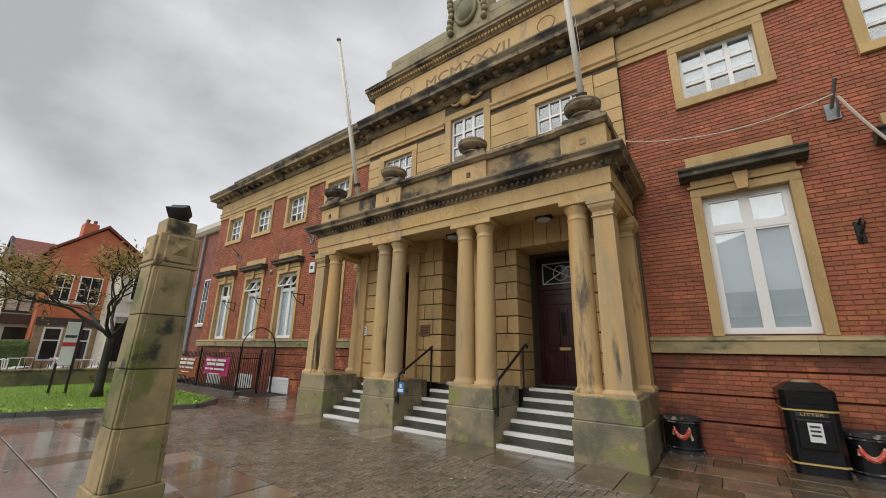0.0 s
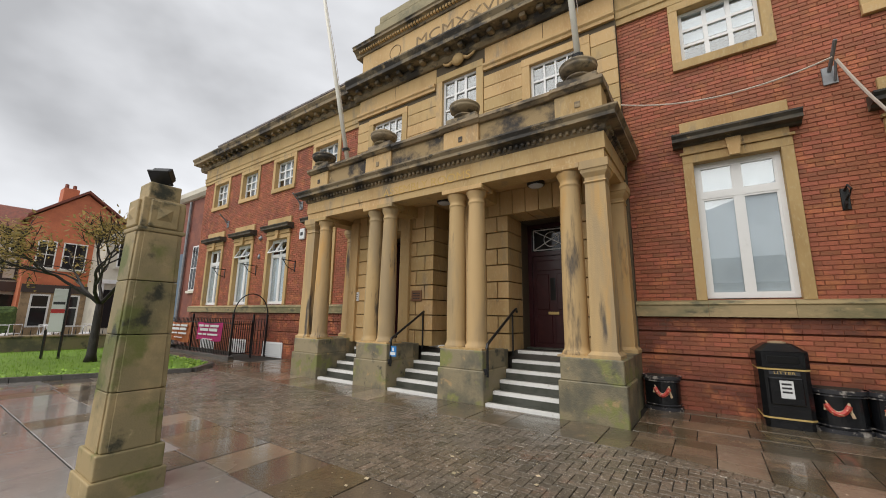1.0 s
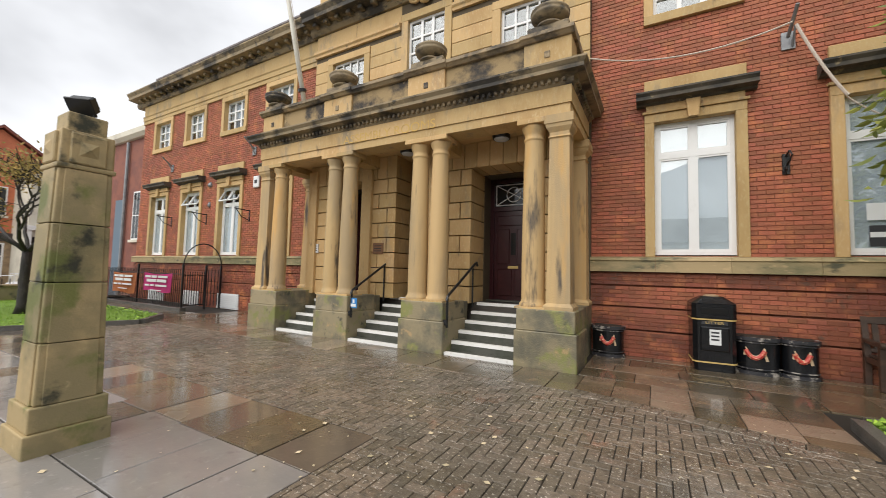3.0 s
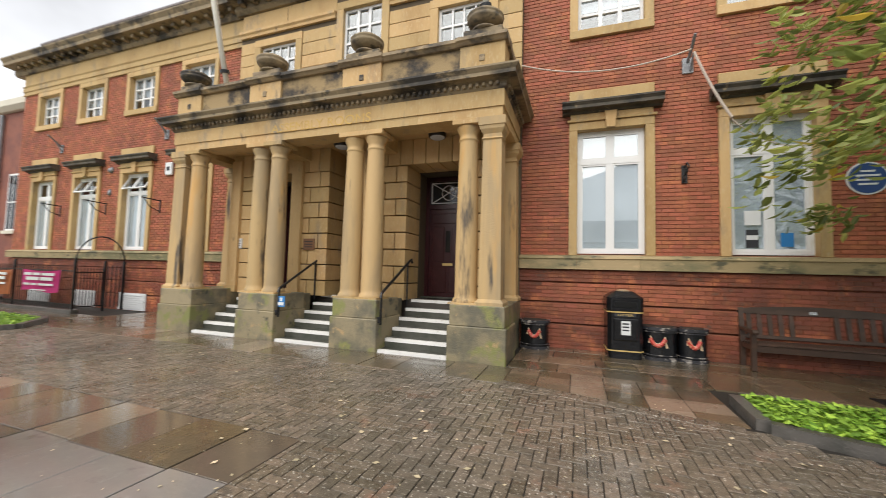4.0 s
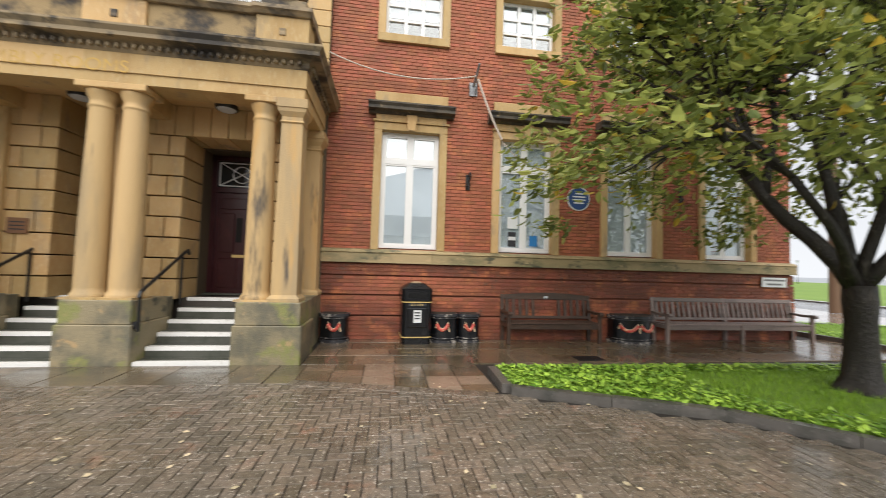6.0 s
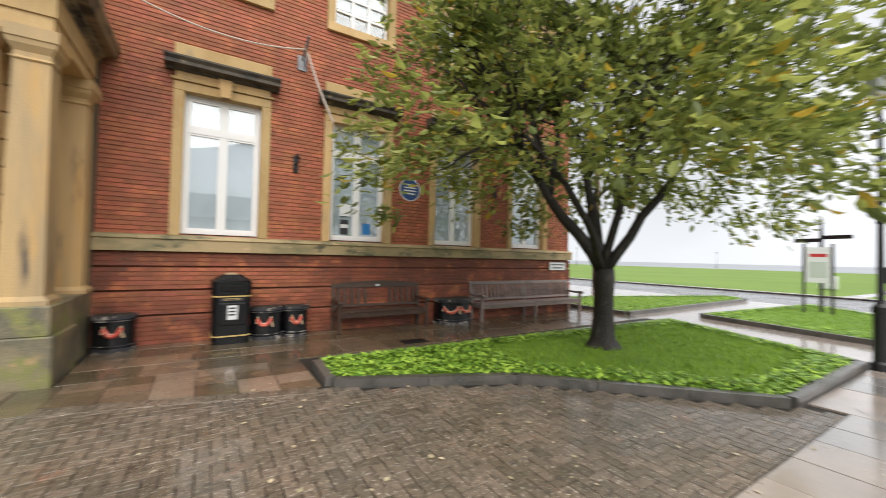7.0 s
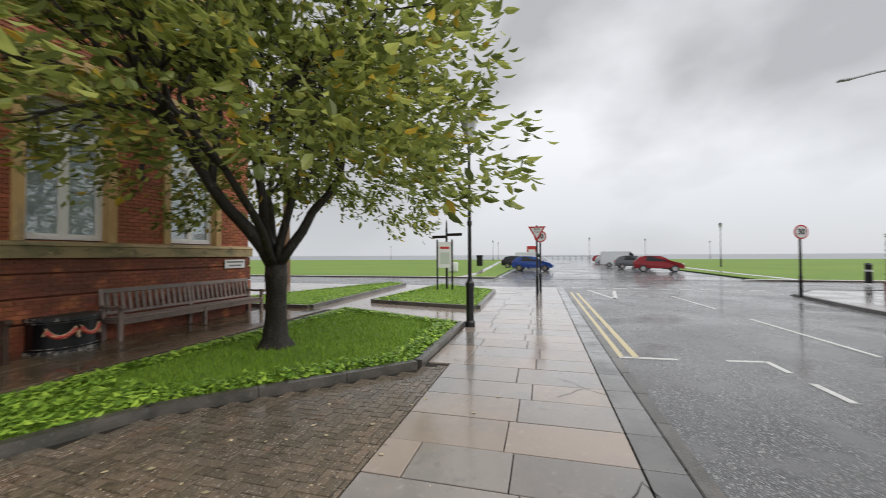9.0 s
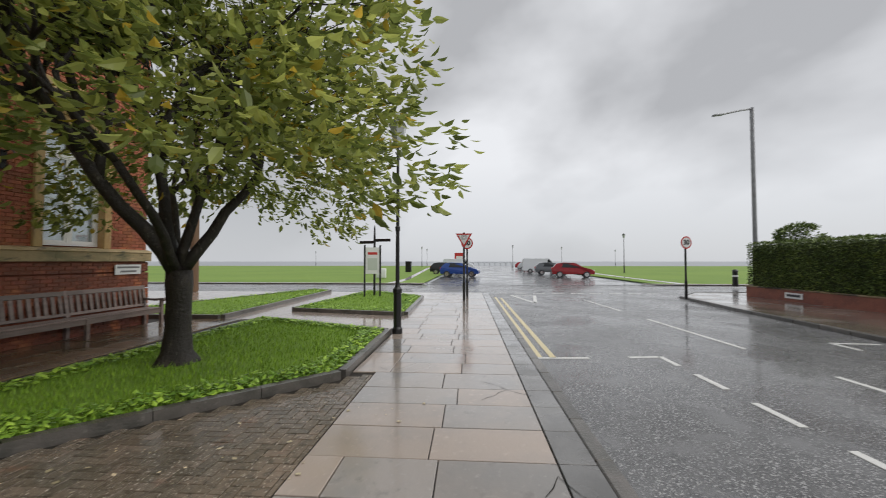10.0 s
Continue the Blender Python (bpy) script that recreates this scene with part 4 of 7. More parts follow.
# ceiling of the portico with beams and two flat lamps
tagged(part("ceiling", cube(AX0 + 0.42, AX1 - 0.42, EF + 0.45, FACE, 4.20, 4.30), STONE), "stone portico ceiling between beams", "ceiling", kind="structure")
for x in (-7.2, -4.98):
    part("beam", cube(x - 0.18, x + 0.18, EF + 0.45, FACE, 3.92, 4.20), STONE, portico)
for x in (-8.4, -6.1, -3.85):
    lampo = empty("ceiling_lamp", x, 9.4, 4.2, label="flat round bulkhead lamp, unlit", category="lamp", group="portico lamps")
    part("housing", lathe([(0.17, -0.07), (0.18, -0.04), (0.18, 0.0)], 20), BLACK, lampo)
    part("diffuser", lathe([(0.06, -0.10), (0.13, -0.09), (0.15, -0.069)], 20), BLIND, lampo)

# wall under the portico: rusticated stone piers, deep round three openings

under = [(-4.55, -3.45, 0.8, 3.66), (-8.65, -7.55, 0.8, 3.66), (-6.5, -5.6, 0.8, 4.2)]
ashlar(centre, -9.40, -2.70, LAND - 0.02, 3.66, 8, VF, 10.42, 0.55, holes=under, gap=0.022)
ashlar(centre, -9.40, -2.70, 3.66, 4.2, 1, VF - 0.01, 10.42, 0.30, name="voussoir", holes=[under[2]])
for x in (-9.22, -7.35, -5.44):
    part("pilaster", cube(x - 0.15, x + 0.15, VF - 0.09, VF + 0.01, LAND - 0.02, 4.05, 0.01), STONE, centre)
    part("pilaster_base", cube(x - 0.18, x + 0.18, VF - 0.12, VF - 0.085, LAND - 0.02, LAND + 0.14, 0.01), STONE, centre)


def entrance(n, x, width=1.0, open_leaf=False):
    d = empty("door_%d" % n, x, 10.62, LAND, label="tall maroon panelled door with a crossed leaded fanlight" + (", standing ajar" if open_leaf else ""), category="door", kind="structure")
    hw = width / 2
    fr = bmesh.new()
    box(fr, -hw, -hw + 0.09, 0, 0.12, 0, 2.8), box(fr, hw - 0.09, hw, 0, 0.12, 0, 2.8)
    box(fr, -hw + 0.09, hw - 0.09, 0, 0.12, 2.71, 2.8), box(fr, -hw + 0.09, hw - 0.09, 0, 0.12, 2.06, 2.16)
    part("door_frame", fr, DOOR_RED, d)
    leaf = part("door_leaf", cube(-hw + 0.09, hw - 0.09, 0.04, 0.09, 0.0, 2.06), DOOR_RED, d)
    for a, b, c, e in ((-hw + 0.17, -0.03, 0.12, 0.72), (0.03, hw - 0.17, 0.12, 0.72), (-hw + 0.17, hw - 0.17, 1.72, 1.95)):
        part("panel", cube(a, b, 0.025, 0.05, c, e, 0.012), DOOR_RED, leaf)
    for a, b in ((-hw + 0.17, -0.09), (0.09, hw - 0.17)):
        part("panel", cube(a, b, 0.025, 0.05, 0.84, 1.64, 0.012), DOOR_RED, leaf)
    part("glass_slot", cube(-0.055, 0.055, 0.03, 0.045, 1.05, 1.55), DARKGLASS, leaf)
    part("letter_plate", cube(-0.12, 0.12, 0.02, 0.045, 0.74, 0.80, 0.005), GOLD, leaf)
    part("handle", tube([(hw - 0.14, 0.035, 1.05), (hw - 0.14, -0.02, 1.05), (hw - 0.14, -0.02, 1.25), (hw - 0.14, 0.035, 1.25)], 0.014), CHROME, leaf, "chrome handle")
    part("lock", cube(hw - 0.17, hw - 0.11, 0.02, 0.045, 0.80, 0.95, 0.005), CHROME, leaf)
    fan = part("fanlight", cube(-hw + 0.09, hw - 0.09, 0.05, 0.056, 2.16, 2.71), DARKGLASS, d)
    w, h0, h1 = hw - 0.13, 2.20, 2.67
    hm = (h0 + h1) / 2
    b2 = bmesh.new()
    tube([(-w, 0.04, h0), (w, 0.04, h1)], 0.012, 6, b2), tube([(-w, 0.04, h1), (w, 0.04, h0)], 0.012, 6, b2)
    for pts in ([(-w, h0), (w, h0)], [(w, h0), (w, h1)], [(w, h1), (-w, h1)], [(-w, h1), (-w, h0)]):
        tube([(p[0], 0.04, p[1]) for p in pts], 0.014, 6, b2)
    tube([(0.17 * math.cos(t * math.pi / 9), 0.04, hm + 0.17 * math.sin(t * math.pi / 9)) for t in range(19)], 0.012, 6, b2)
    part("lead_bars", b2, SIGNWHITE, fan, "white crossed fanlight bars")
    part("threshold", cube(-hw, hw, -0.2, 0.0, 0.0, 0.03), STEP, d)


entrance(1, -4.0, 1.1)
entrance(2, -8.1, 1.1)
entrance(3, -6.05, 0.9)
lettering("ASSEMBLY ROOMS", 0.26, pose(-6.0, EF - 0.022, 4.28, 90, 0, 0), mat("faded_gilt_letters", (0.60, 0.40, 0.13), 0.85, var=[(6, (0.50, 0.33, 0.13), 0.45, 0.65, 4)], spec=0.2), portico, width=2.35, depth=0.006)

# ---- ground ----
def sheet(name, pts, z, material, label, category, depth=0.05):
    return tagged(part(name, prism(pts, z - depth, z), material), label, category, kind="structure")


ROAD_N, ROAD_S = 1.12, -6.2
sheet("ground", [(-900, -900), (2500, -2500), (2500, 2500), (-900, 900)], -0.16, SEA, "pale grey far distance and estuary", "ground", 0.02)
sheet("road", [(-60, ROAD_S), (-60, ROAD_N), (17.4, ROAD_N), (19.0, 3.6), (19.6, 60), (26.5, 60), (26.5, -70), (20.4, -70), (19.6, -8.8), (17.6, -7.2), (13.0, -6.6), (8.0, ROAD_S)], -0.10, ASPHALT, "wet dark asphalt road with puddles", "road")
sheet("pavement", [(-60, ROAD_N + 0.14), (-60, 60), (19.4, 60), (18.8, 3.8), (17.2, ROAD_N + 0.14)], -0.02, BED_JOINT, "wet paved forecourt and footway", "pavement")
sheet("pavement_far", [(-60, ROAD_S - 0.1), (8.0, ROAD_S - 0.1), (13.0, -6.7), (17.4, -7.4), (19.4, -9.0), (20.0, -70), (-60, -70)], -0.01, FLAG_BROWN, "wet footway across the road", "pavement")
sheet("car_park_road", [(26.4, -9.8), (26.4, 5.2), (130, 4.0), (130, -13.0)], -0.09, ASPHALT_FAR, "wet tarmac approach with parked cars", "road")
sheet("field_north", [(27.0, 5.6), (27.0, 300), (130, 300), (130, 5.0)], -0.04, GRASS_FAR, "open green grass beyond the road", "grass")
sheet("field_south", [(27.0, -11.0), (27.0, -300), (130, -300), (130, -14.0)], -0.04, GRASS_FAR, "open green grass beyond the road", "grass")
sheet("verge_north", [(26.6, 5.2), (26.6, 60), (27.2, 60), (27.2, 5.2)], -0.02, FLAG, "pale footway along the grass", "pavement")
sheet("verge_south", [(26.6, -9.8), (26.6, -70), (27.2, -70), (27.2, -9.8)], -0.02, FLAG, "pale footway along the grass", "pavement")

sheet("path_north", [(26.9, 7.4), (33.0, 7.4), (92.0, 11.4), (92.0, 12.2), (34.0, 8.0), (26.9, 8.2)], -0.03, FLAG, "pale wet path across the grass", "path")
sheet("path_south", [(27.0, -12.4), (36.4, -12.7), (62.0, -14.6), (62.0, -15.6), (36.0, -13.4), (27.0, -13.1)], -0.03, FLAG, "pale wet path across the grass", "path")

# kerb stones of the road, one by one
kerb_line = empty("kerb", 0, 0, 0, label="row of grey wet kerb stones", category="kerb", kind="structure")
me = None
for k in range(38):
    x = -12.0 + 0.78 * k
    if me is None:
        ob = part("kerb_stone", cube(0.004, 0.776, ROAD_N, ROAD_N + 0.14, -0.25, 0.0, 0.012), KERB, kerb_line)
        ob.location.x, me = x, ob.data
    else:
        shared("kerb_stone", me, Matrix.Translation((x, 0, 0)), kerb_line)
far_kerb = empty("kerb", 0, 0, 0, label="row of kerb stones across the road", category="kerb", kind="structure")
pts = [(-10.0, ROAD_S), (8.0, ROAD_S), (13.0, -6.6), (17.4, -7.2), (19.5, -8.8), (20.2, -14)]
for (ax, ay), (bx, by) in zip(pts, pts[1:]):
    ln = math.hypot(bx - ax, by - ay)
    n = max(1, round(ln / 0.9))
    ang = math.atan2(by - ay, bx - ax)
    for i in range(n):
        f = i / n
        shared("kerb_stone", me, Matrix.Translation((ax + (bx - ax) * f, ay + (by - ay) * f, 0)) @ Matrix.Rotation(ang, 4, "Z") @ Matrix.Diagonal((ln / n / 0.78, 1, 1, 1)) @ Matrix.Translation((0, -ROAD_N - 0.14, 0)), far_kerb)

# road markings: double yellow lines, parking bay, dashed lines


def stripe(name, a, b, w, material, z=-0.098, label="", category="road marking"):
    a, b = Vector((*a, 0)), Vector((*b, 0))
    d = (b - a).normalized()
    s = Vector((-d.y, d.x, 0)) * w / 2
    bm = prism([(p.x, p.y) for p in (a - s, b - s, b + s, a + s)], z - 0.004, z + 0.003)
    return tagged(part(name, bm, material), label, category, kind="structure")


stripe("yellow_line", (6.38, 1.03), (17.4, 1.02), 0.10, ROADYELLOW, label="worn double yellow line on wet asphalt")
stripe("yellow_line", (6.38, 0.80), (17.0, 0.78), 0.10, ROADYELLOW, label="worn double yellow line on wet asphalt")
stripe("bay_line", (6.34, 1.08), (6.40, 0.20), 0.09, ROADWHITE, label="worn white parking bay line")
stripe("bay_line", (6.49, -0.50), (6.55, -1.03), 0.09, ROADWHITE, label="worn white parking bay line")
stripe("bay_line", (6.58, -1.06), (6.0, -1.06), 0.09, ROADWHITE, label="worn white parking bay line")
for k in range(12):
    x = 5.55 - 1.12 * k
    stripe("bay_dash", (x, -1.06 - 0.01 * k), (x - 0.65, -1.07 - 0.01 * k), 0.09, ROADWHITE, label="worn white dashed bay line")
for k in range(4):
    x = 16.4 - 5.42 * k
    stripe("centre_dash", (x, -2.70 - 0.15 * k), (x - 3.69, -2.80 - 0.15 * k), 0.09, ROADWHITE, label="worn white centre line dash")
for a, b in (((18.4, 0.18), (14.95, -0.40)), ((18.4, 0.18), (18.3, -0.93)), ((14.95, -0.40), (18.3, -0.93))):
    stripe("give_way_mark", a, b, 0.14, ROADWHITE, label="white painted give way triangle")
for k in range(9):
    y = 0.8 - 0.95 * k
    stripe("give_way_dash", (19.6, y), (19.6, y - 0.6), 0.2, ROADWHITE, label="white broken give way line")
stripe("bay_line", (7.92, -5.03), (7.85, -5.9), 0.09, ROADWHITE, label="worn white parking bay line")
stripe("bay_line", (7.92, -5.03), (7.29, -5.0), 0.09, ROADWHITE, label="worn white parking bay line")

# ---- paving pieces ----
FOOT_N = 3.55        # inner edge of the footway
footway = empty("footway", 0, 0, 0, label="wet stone slab footway beside the kerb", category="pavement", kind="structure")
PALE = mat("pale_wet_slab", (0.355, 0.295, 0.25), 0.15, var=[(0.9, (0.29, 0.25, 0.22), 0.4, 0.65, 4), (12, (0.42, 0.35, 0.295), 0.55, 0.8, 4)], bump=0.10, bump_scale=25, per="object", per_amount=0.16, rough_var=0.13, rough_scale=0.9, wet=0.9)
GREYSLAB = mat("grey_wet_slab", (0.29, 0.262, 0.24), 0.10, var=[(0.9, (0.235, 0.222, 0.21), 0.4, 0.65, 4), (12, (0.34, 0.32, 0.30), 0.55, 0.8, 4), (4, (0.20, 0.185, 0.17), 0.58, 0.72, 5)], bump=0.10, bump_scale=25, per="object", per_amount=0.16, rough_var=0.13, rough_scale=0.9, wet=0.95)
DARKSLAB = mat("dark_wet_edge_slab", (0.15, 0.147, 0.143), 0.22, var=[(2, (0.11, 0.108, 0.104), 0.4, 0.65, 4)], bump=0.15, per="object", per_amount=0.2, rough_var=0.12, wet=0.9)
x = -4.0
row = 0
while x < 18.5:
    d = random.choice((0.52, 0.57, 0.62))
    part("edge_slab", cube(x + 0.005, x + d - 0.005, ROAD_N + 0.15, ROAD_N + 0.44, -0.05, 0.0, 0.004), DARKSLAB, footway)
    y = ROAD_N + 0.45
    lens = [random.uniform(0.62, 1.05) for _ in range(4)]
    n1 = FOOT_N + 0.5 if x > 8.0 else FOOT_N + 0.33 if x > 4.85 else FOOT_N
    while y < n1 - 0.1:
        w = min(random.uniform(0.72, 1.08), n1 - y)
        if n1 - y - w < 0.3:
            w = n1 - y
        t = random.uniform(-0.002, 0.003)
        part("slab", cube(x + 0.005, x + d - 0.005, y + 0.005, y + w - 0.005, -0.05, t, 0.004), GREYSLAB if random.random() < 0.27 else PALE, footway)
        y += w
    x += d
    row += 1

# broken slabs: thin jagged cracks, slightly gaping
CRACK = mat("dark_slab_crack", (0.07, 0.058, 0.048), 0.8)
for line in [[(4.7, 2.1), (4.55, 1.89), (4.38, 1.78), (4.19, 1.49)], [(4.38, 1.8), (4.18, 1.95), (4.03, 2.11)], [(2.09, 1.98), (2.29, 1.76), (2.56, 1.61), (2.34, 1.5), (2.27, 1.43)], [(2.29, 1.76), (2.17, 1.67)], [(5.3, 3.57), (5.13, 3.41)]]:
    bm = bmesh.new()
    for (xa, ya), (xb, yb) in zip(line, line[1:]):
        p, q = Vector((xa, ya, 0.0045)), Vector((xb, yb, 0.0045))
        s = (q - p).cross(Vector((0, 0, 1))).normalized()
        m = (p + q) / 2 + s * random.uniform(-0.02, 0.02)
        for u, v, w0, w1 in ((p, m, 0.0015, 0.0035), (m, q, 0.0035, 0.0015)):
            bm.faces.new([bm.verts.new(k) for k in (u - s * w0, v - s * w1, v + s * w1, u + s * w0)])
    bmesh.ops.solidify(bm, geom=list(bm.faces), thickness=0.003)
    part("crack", bm, CRACK, footway)

# stone flags left of the block paving, in front of the portico and along the wall
FLAG_TAN = mat("tan_wet_flag", (0.27, 0.205, 0.145), 0.2, var=[(0.8, (0.20, 0.155, 0.11), 0.4, 0.65, 4), (9, (0.32, 0.25, 0.18), 0.55, 0.8, 4)], bump=0.14, bump_scale=30, per="object", per_amount=0.18, rough_var=0.16, rough_scale=1.1, wet=0.9)
FLAG_DARK = mat("dark_wet_flag", (0.135, 0.105, 0.08), 0.14, var=[(0.8, (0.105, 0.085, 0.068), 0.4, 0.65, 4), (9, (0.18, 0.14, 0.105), 0.55, 0.8, 4)], bump=0.12, bump_scale=30, per="object", per_amount=0.18, rough_var=0.12, rough_scale=1.1, wet=0.9)
flags = empty("flagstones", 0, 0, 0, label="large wet brown flagstones", category="pavement", kind="structure")


def flag_field(x0, x1, y0, y1, dx, dy, material, parent, inside=lambda x, y: True, chance=0.0, other=None):
    y = y0
    k = 0
    while y < y1 - 0.05:
        h = min(dy * random.uniform(0.85, 1.15), y1 - y)
        x = x0 - dx * 0.5 * (k % 2)
        while x < x1 - 0.02:
            w = dx * random.uniform(0.8, 1.25)
            a, b = max(x, x0), min(x + w, x1)
            if x1 - b < 0.13:
                b = x1
            x += w
            if b - a > 0.12 and inside((a + b) / 2, y + h / 2):
                part("flag", cube(a + 0.005, b - 0.005, y + 0.005, y + h - 0.005, -0.05, random.uniform(-0.003, 0.003), 0.004), other if random.random() < chance else material, parent)
        y += h
        k += 1


x = -14.6
k = 0
while x < -3.45:
    d = min(random.uniform(0.51, 0.60), -3.36 - x)
    if -3.36 - x - d < 0.3:
        d = -3.36 - x
    y = 4.38 + random.uniform(-0.04, 0.04)
    part("flag", cube(x + 0.005, x + d - 0.005, y, 5.12 + random.uniform(-0.012, 0.0), -0.05, random.uniform(-0.003, 0.003), 0.004), (FLAG_TAN, FLAG_DARK, FLAG_SINGLE, FLAG_DARK)[k % 4], flags)
    part("flag", cube(x + 0.005, x + d - 0.005, 3.56, y - 0.01, -0.05, random.uniform(-0.003, 0.003), 0.004), GREYSLAB if k % 5 else FLAG_SINGLE, flags)
    x += d
    k += 1
flag_field(-13.0, -4.0, 1.27, 3.55, 1.0, 0.62, GREYSLAB, flags, chance=0.12, other=FLAG_SINGLE)
flag_field(-14.6, -2.105, 7.45, 8.34, 0.60, 0.89, FLAG_TAN, flags, chance=0.45, other=FLAG_SINGLE)
wallflags = empty("flagstones", 0, 0, 0, label="wet brown flagstones along the brick wall", category="pavement", kind="structure")
flag_field(-2.2, 9.6, 8.34, 10.28, 0.72, 0.50, FLAG_SINGLE, wallflags)
# flags cut along the slanting edge of the block paving, with a soldier course of blocks along it


def slant(x):
    return 7.48 - (x + 2.1) * 0.25


for a, b in zip([-2.1 + 0.42 * k for k in range(6)], [-2.1 + 0.42 * k for k in range(1, 7)]):
    b0, a0 = slant(b) + 0.13, slant(a) + 0.13
    cuts = [None] + [v for v in (7.28, 7.66, 8.0) if v > a0 + 0.12] + [8.335]
    for lo, hi in zip(cuts, cuts[1:]):
        foot = [(a + 0.005, a0 if lo is None else lo + 0.005), (b - 0.005, b0 if lo is None else lo + 0.005)]
        part("flag", prism(foot + [(b - 0.005, hi - 0.005), (a + 0.005, hi - 0.005)], -0.05, random.uniform(0.003, 0.006)), FLAG_TAN if random.random() < 0.3 else FLAG_SINGLE, wallflags)
flag_field(-24.0, -13.2, 7.9, 9.0, 0.95, 0.55, FLAG_SINGLE, wallflags)
flag_field(-13.2, -9.9, 8.34, 10.28, 0.85, 0.5, FLAG_SINGLE, wallflags)
flag_field(-24.0, -13.0, 1.27, 4.2, 1.2, 0.7, GREYSLAB, flags)
flag_field(-24.0, -14.5, 4.2, 7.65, 1.2, 0.7, GREYSLAB, flags)

# brick block paving in herringbone
blocks = empty("block_paving", 0, 0, 0, label="wet brown brick block paving in herringbone", category="pavement", kind="structure")
LAWN = [(0.62, 7.80), (0.58, 6.97), (2.62, 6.07), (4.76, 4.01), (7.80, 4.03), (9.3, 7.6)]


def paved(x, y):
    if not (-14.5 < x < 4.9 and 3.455 < y < 7.54):
        return False
    if x < -3.46 and y < 5.03:
        return False
    if -2.15 < x < 0.44 and y > slant(x) + 0.02:
        return False
    if x > 0.4 and y > min(6.90 - (x - 0.46) * 0.452, 9.0) - 0.03 or x > 2.5 and y > 5.95 - (x - 2.56) * 0.967 - 0.03:
        return False
    if x < -11.0 and y < 4.3:
        return False
    return True


L, Wd = 0.2, 0.1
for k in range(25):
    x = -2.1 + 0.1 * k
    ob = part("paving_block", cube(-0.048, 0.048, -0.1, 0.1, -0.05, 0.0, 0.005), PAVER_PART, blocks)
    ob.matrix_local = Matrix.Translation((x, slant(x) + 0.005, random.uniform(0.003, 0.006))) @ Matrix.Rotation(-0.245, 4, "Z")
verts, faces, single = [], [], []


def add_block(cx, cy, lx, ly):
    i = len(verts)
    t = random.uniform(-0.0025, 0.0015)
    e, g = 0.003, 0.0035
    x0, x1, y0, y1 = cx - lx / 2, cx + lx / 2, max(cy - ly / 2, 3.556), min(cy + ly / 2, 7.445)
    if cy < 5.125 and cx > -3.46:
        x0 = max(x0, -3.355)
    elif cx < -3.36:
        y0 = max(y0, 5.125)
    if x1 - x0 < 0.025 or y1 - y0 < 0.025:
        return
    cx, cy, lx, ly = (x0 + x1) / 2, (y0 + y1) / 2, x1 - x0, y1 - y0
    hx, hy = lx / 2 - g, ly / 2 - g
    for hx2, hy2, z in ((hx, hy, t - 0.008), (hx - e, hy - e, t)):
        for u, v in ((-1, -1), (1, -1), (1, 1), (-1, 1)):
            verts.append((cx + u * hx2, cy + v * hy2, z))
    faces.extend([(i + 4, i + 5, i + 6, i + 7), (i, i + 1, i + 5, i + 4), (i + 1, i + 2, i + 6, i + 5), (i + 2, i + 3, i + 7, i + 6), (i + 3, i, i + 4, i + 7)])


# the unit: one laid along x, one along y, repeated along the stair-step of the bond
for i in range(-110, 110):
    for j in range(-110, 110):
        x = -5.0 + 0.1 * i + 0.2 * j
        y = 5.5 + 0.1 * i - 0.2 * j
        for cx, cy, lx, ly in ((x + 0.1, y + 0.05, L, Wd), (x + 0.25, y + 0.0, Wd, L)):
            if not paved(cx, cy):
                continue
            if -1.6 < cx < 0.5 and 4.35 < cy < 6.0 and len(single) < 296:
                single.append((cx, cy, lx > ly))
                continue
            add_block(cx, cy, lx, ly)
tagged(raw("blocks", verts, faces, PAVER, blocks), kind="stuff")
tagged(part("bedding_sand", prism([(-14.6, 4.2), (-11, 3.5), (4.9, 3.5), (4.9, 3.75), (2.6, 6.0), (0.45, 7.0), (-2.0, 7.55), (-14.6, 7.55)], -0.06, -0.012), BED_JOINT), "dark joint sand under the paving", "pavement", kind="structure")

tagged(part("pavement", prism([(8.3, 4.06), (18.7, 4.06), (19.3, 60), (9.65, 60), (9.65, 7.0)], -0.06, -0.013), PALE), "pale wet paved path between the lawns", "pavement", kind="structure")
drain = empty("drain_cover", 2.5, 8.6, 0.004, label="black iron drain cover set in the wet flagstones", category="drain cover")
part("frame", cube(-0.24, 0.24, -0.15, 0.15, -0.02, 0.004, 0.003), BLACK, drain)
for k in range(7):
    part("bar", cube(-0.21 + 0.06 * k, -0.17 + 0.06 * k, -0.12, 0.12, 0.003, 0.009, 0.002), BLACK, drain)

# ---- lawns with kerb stones ----


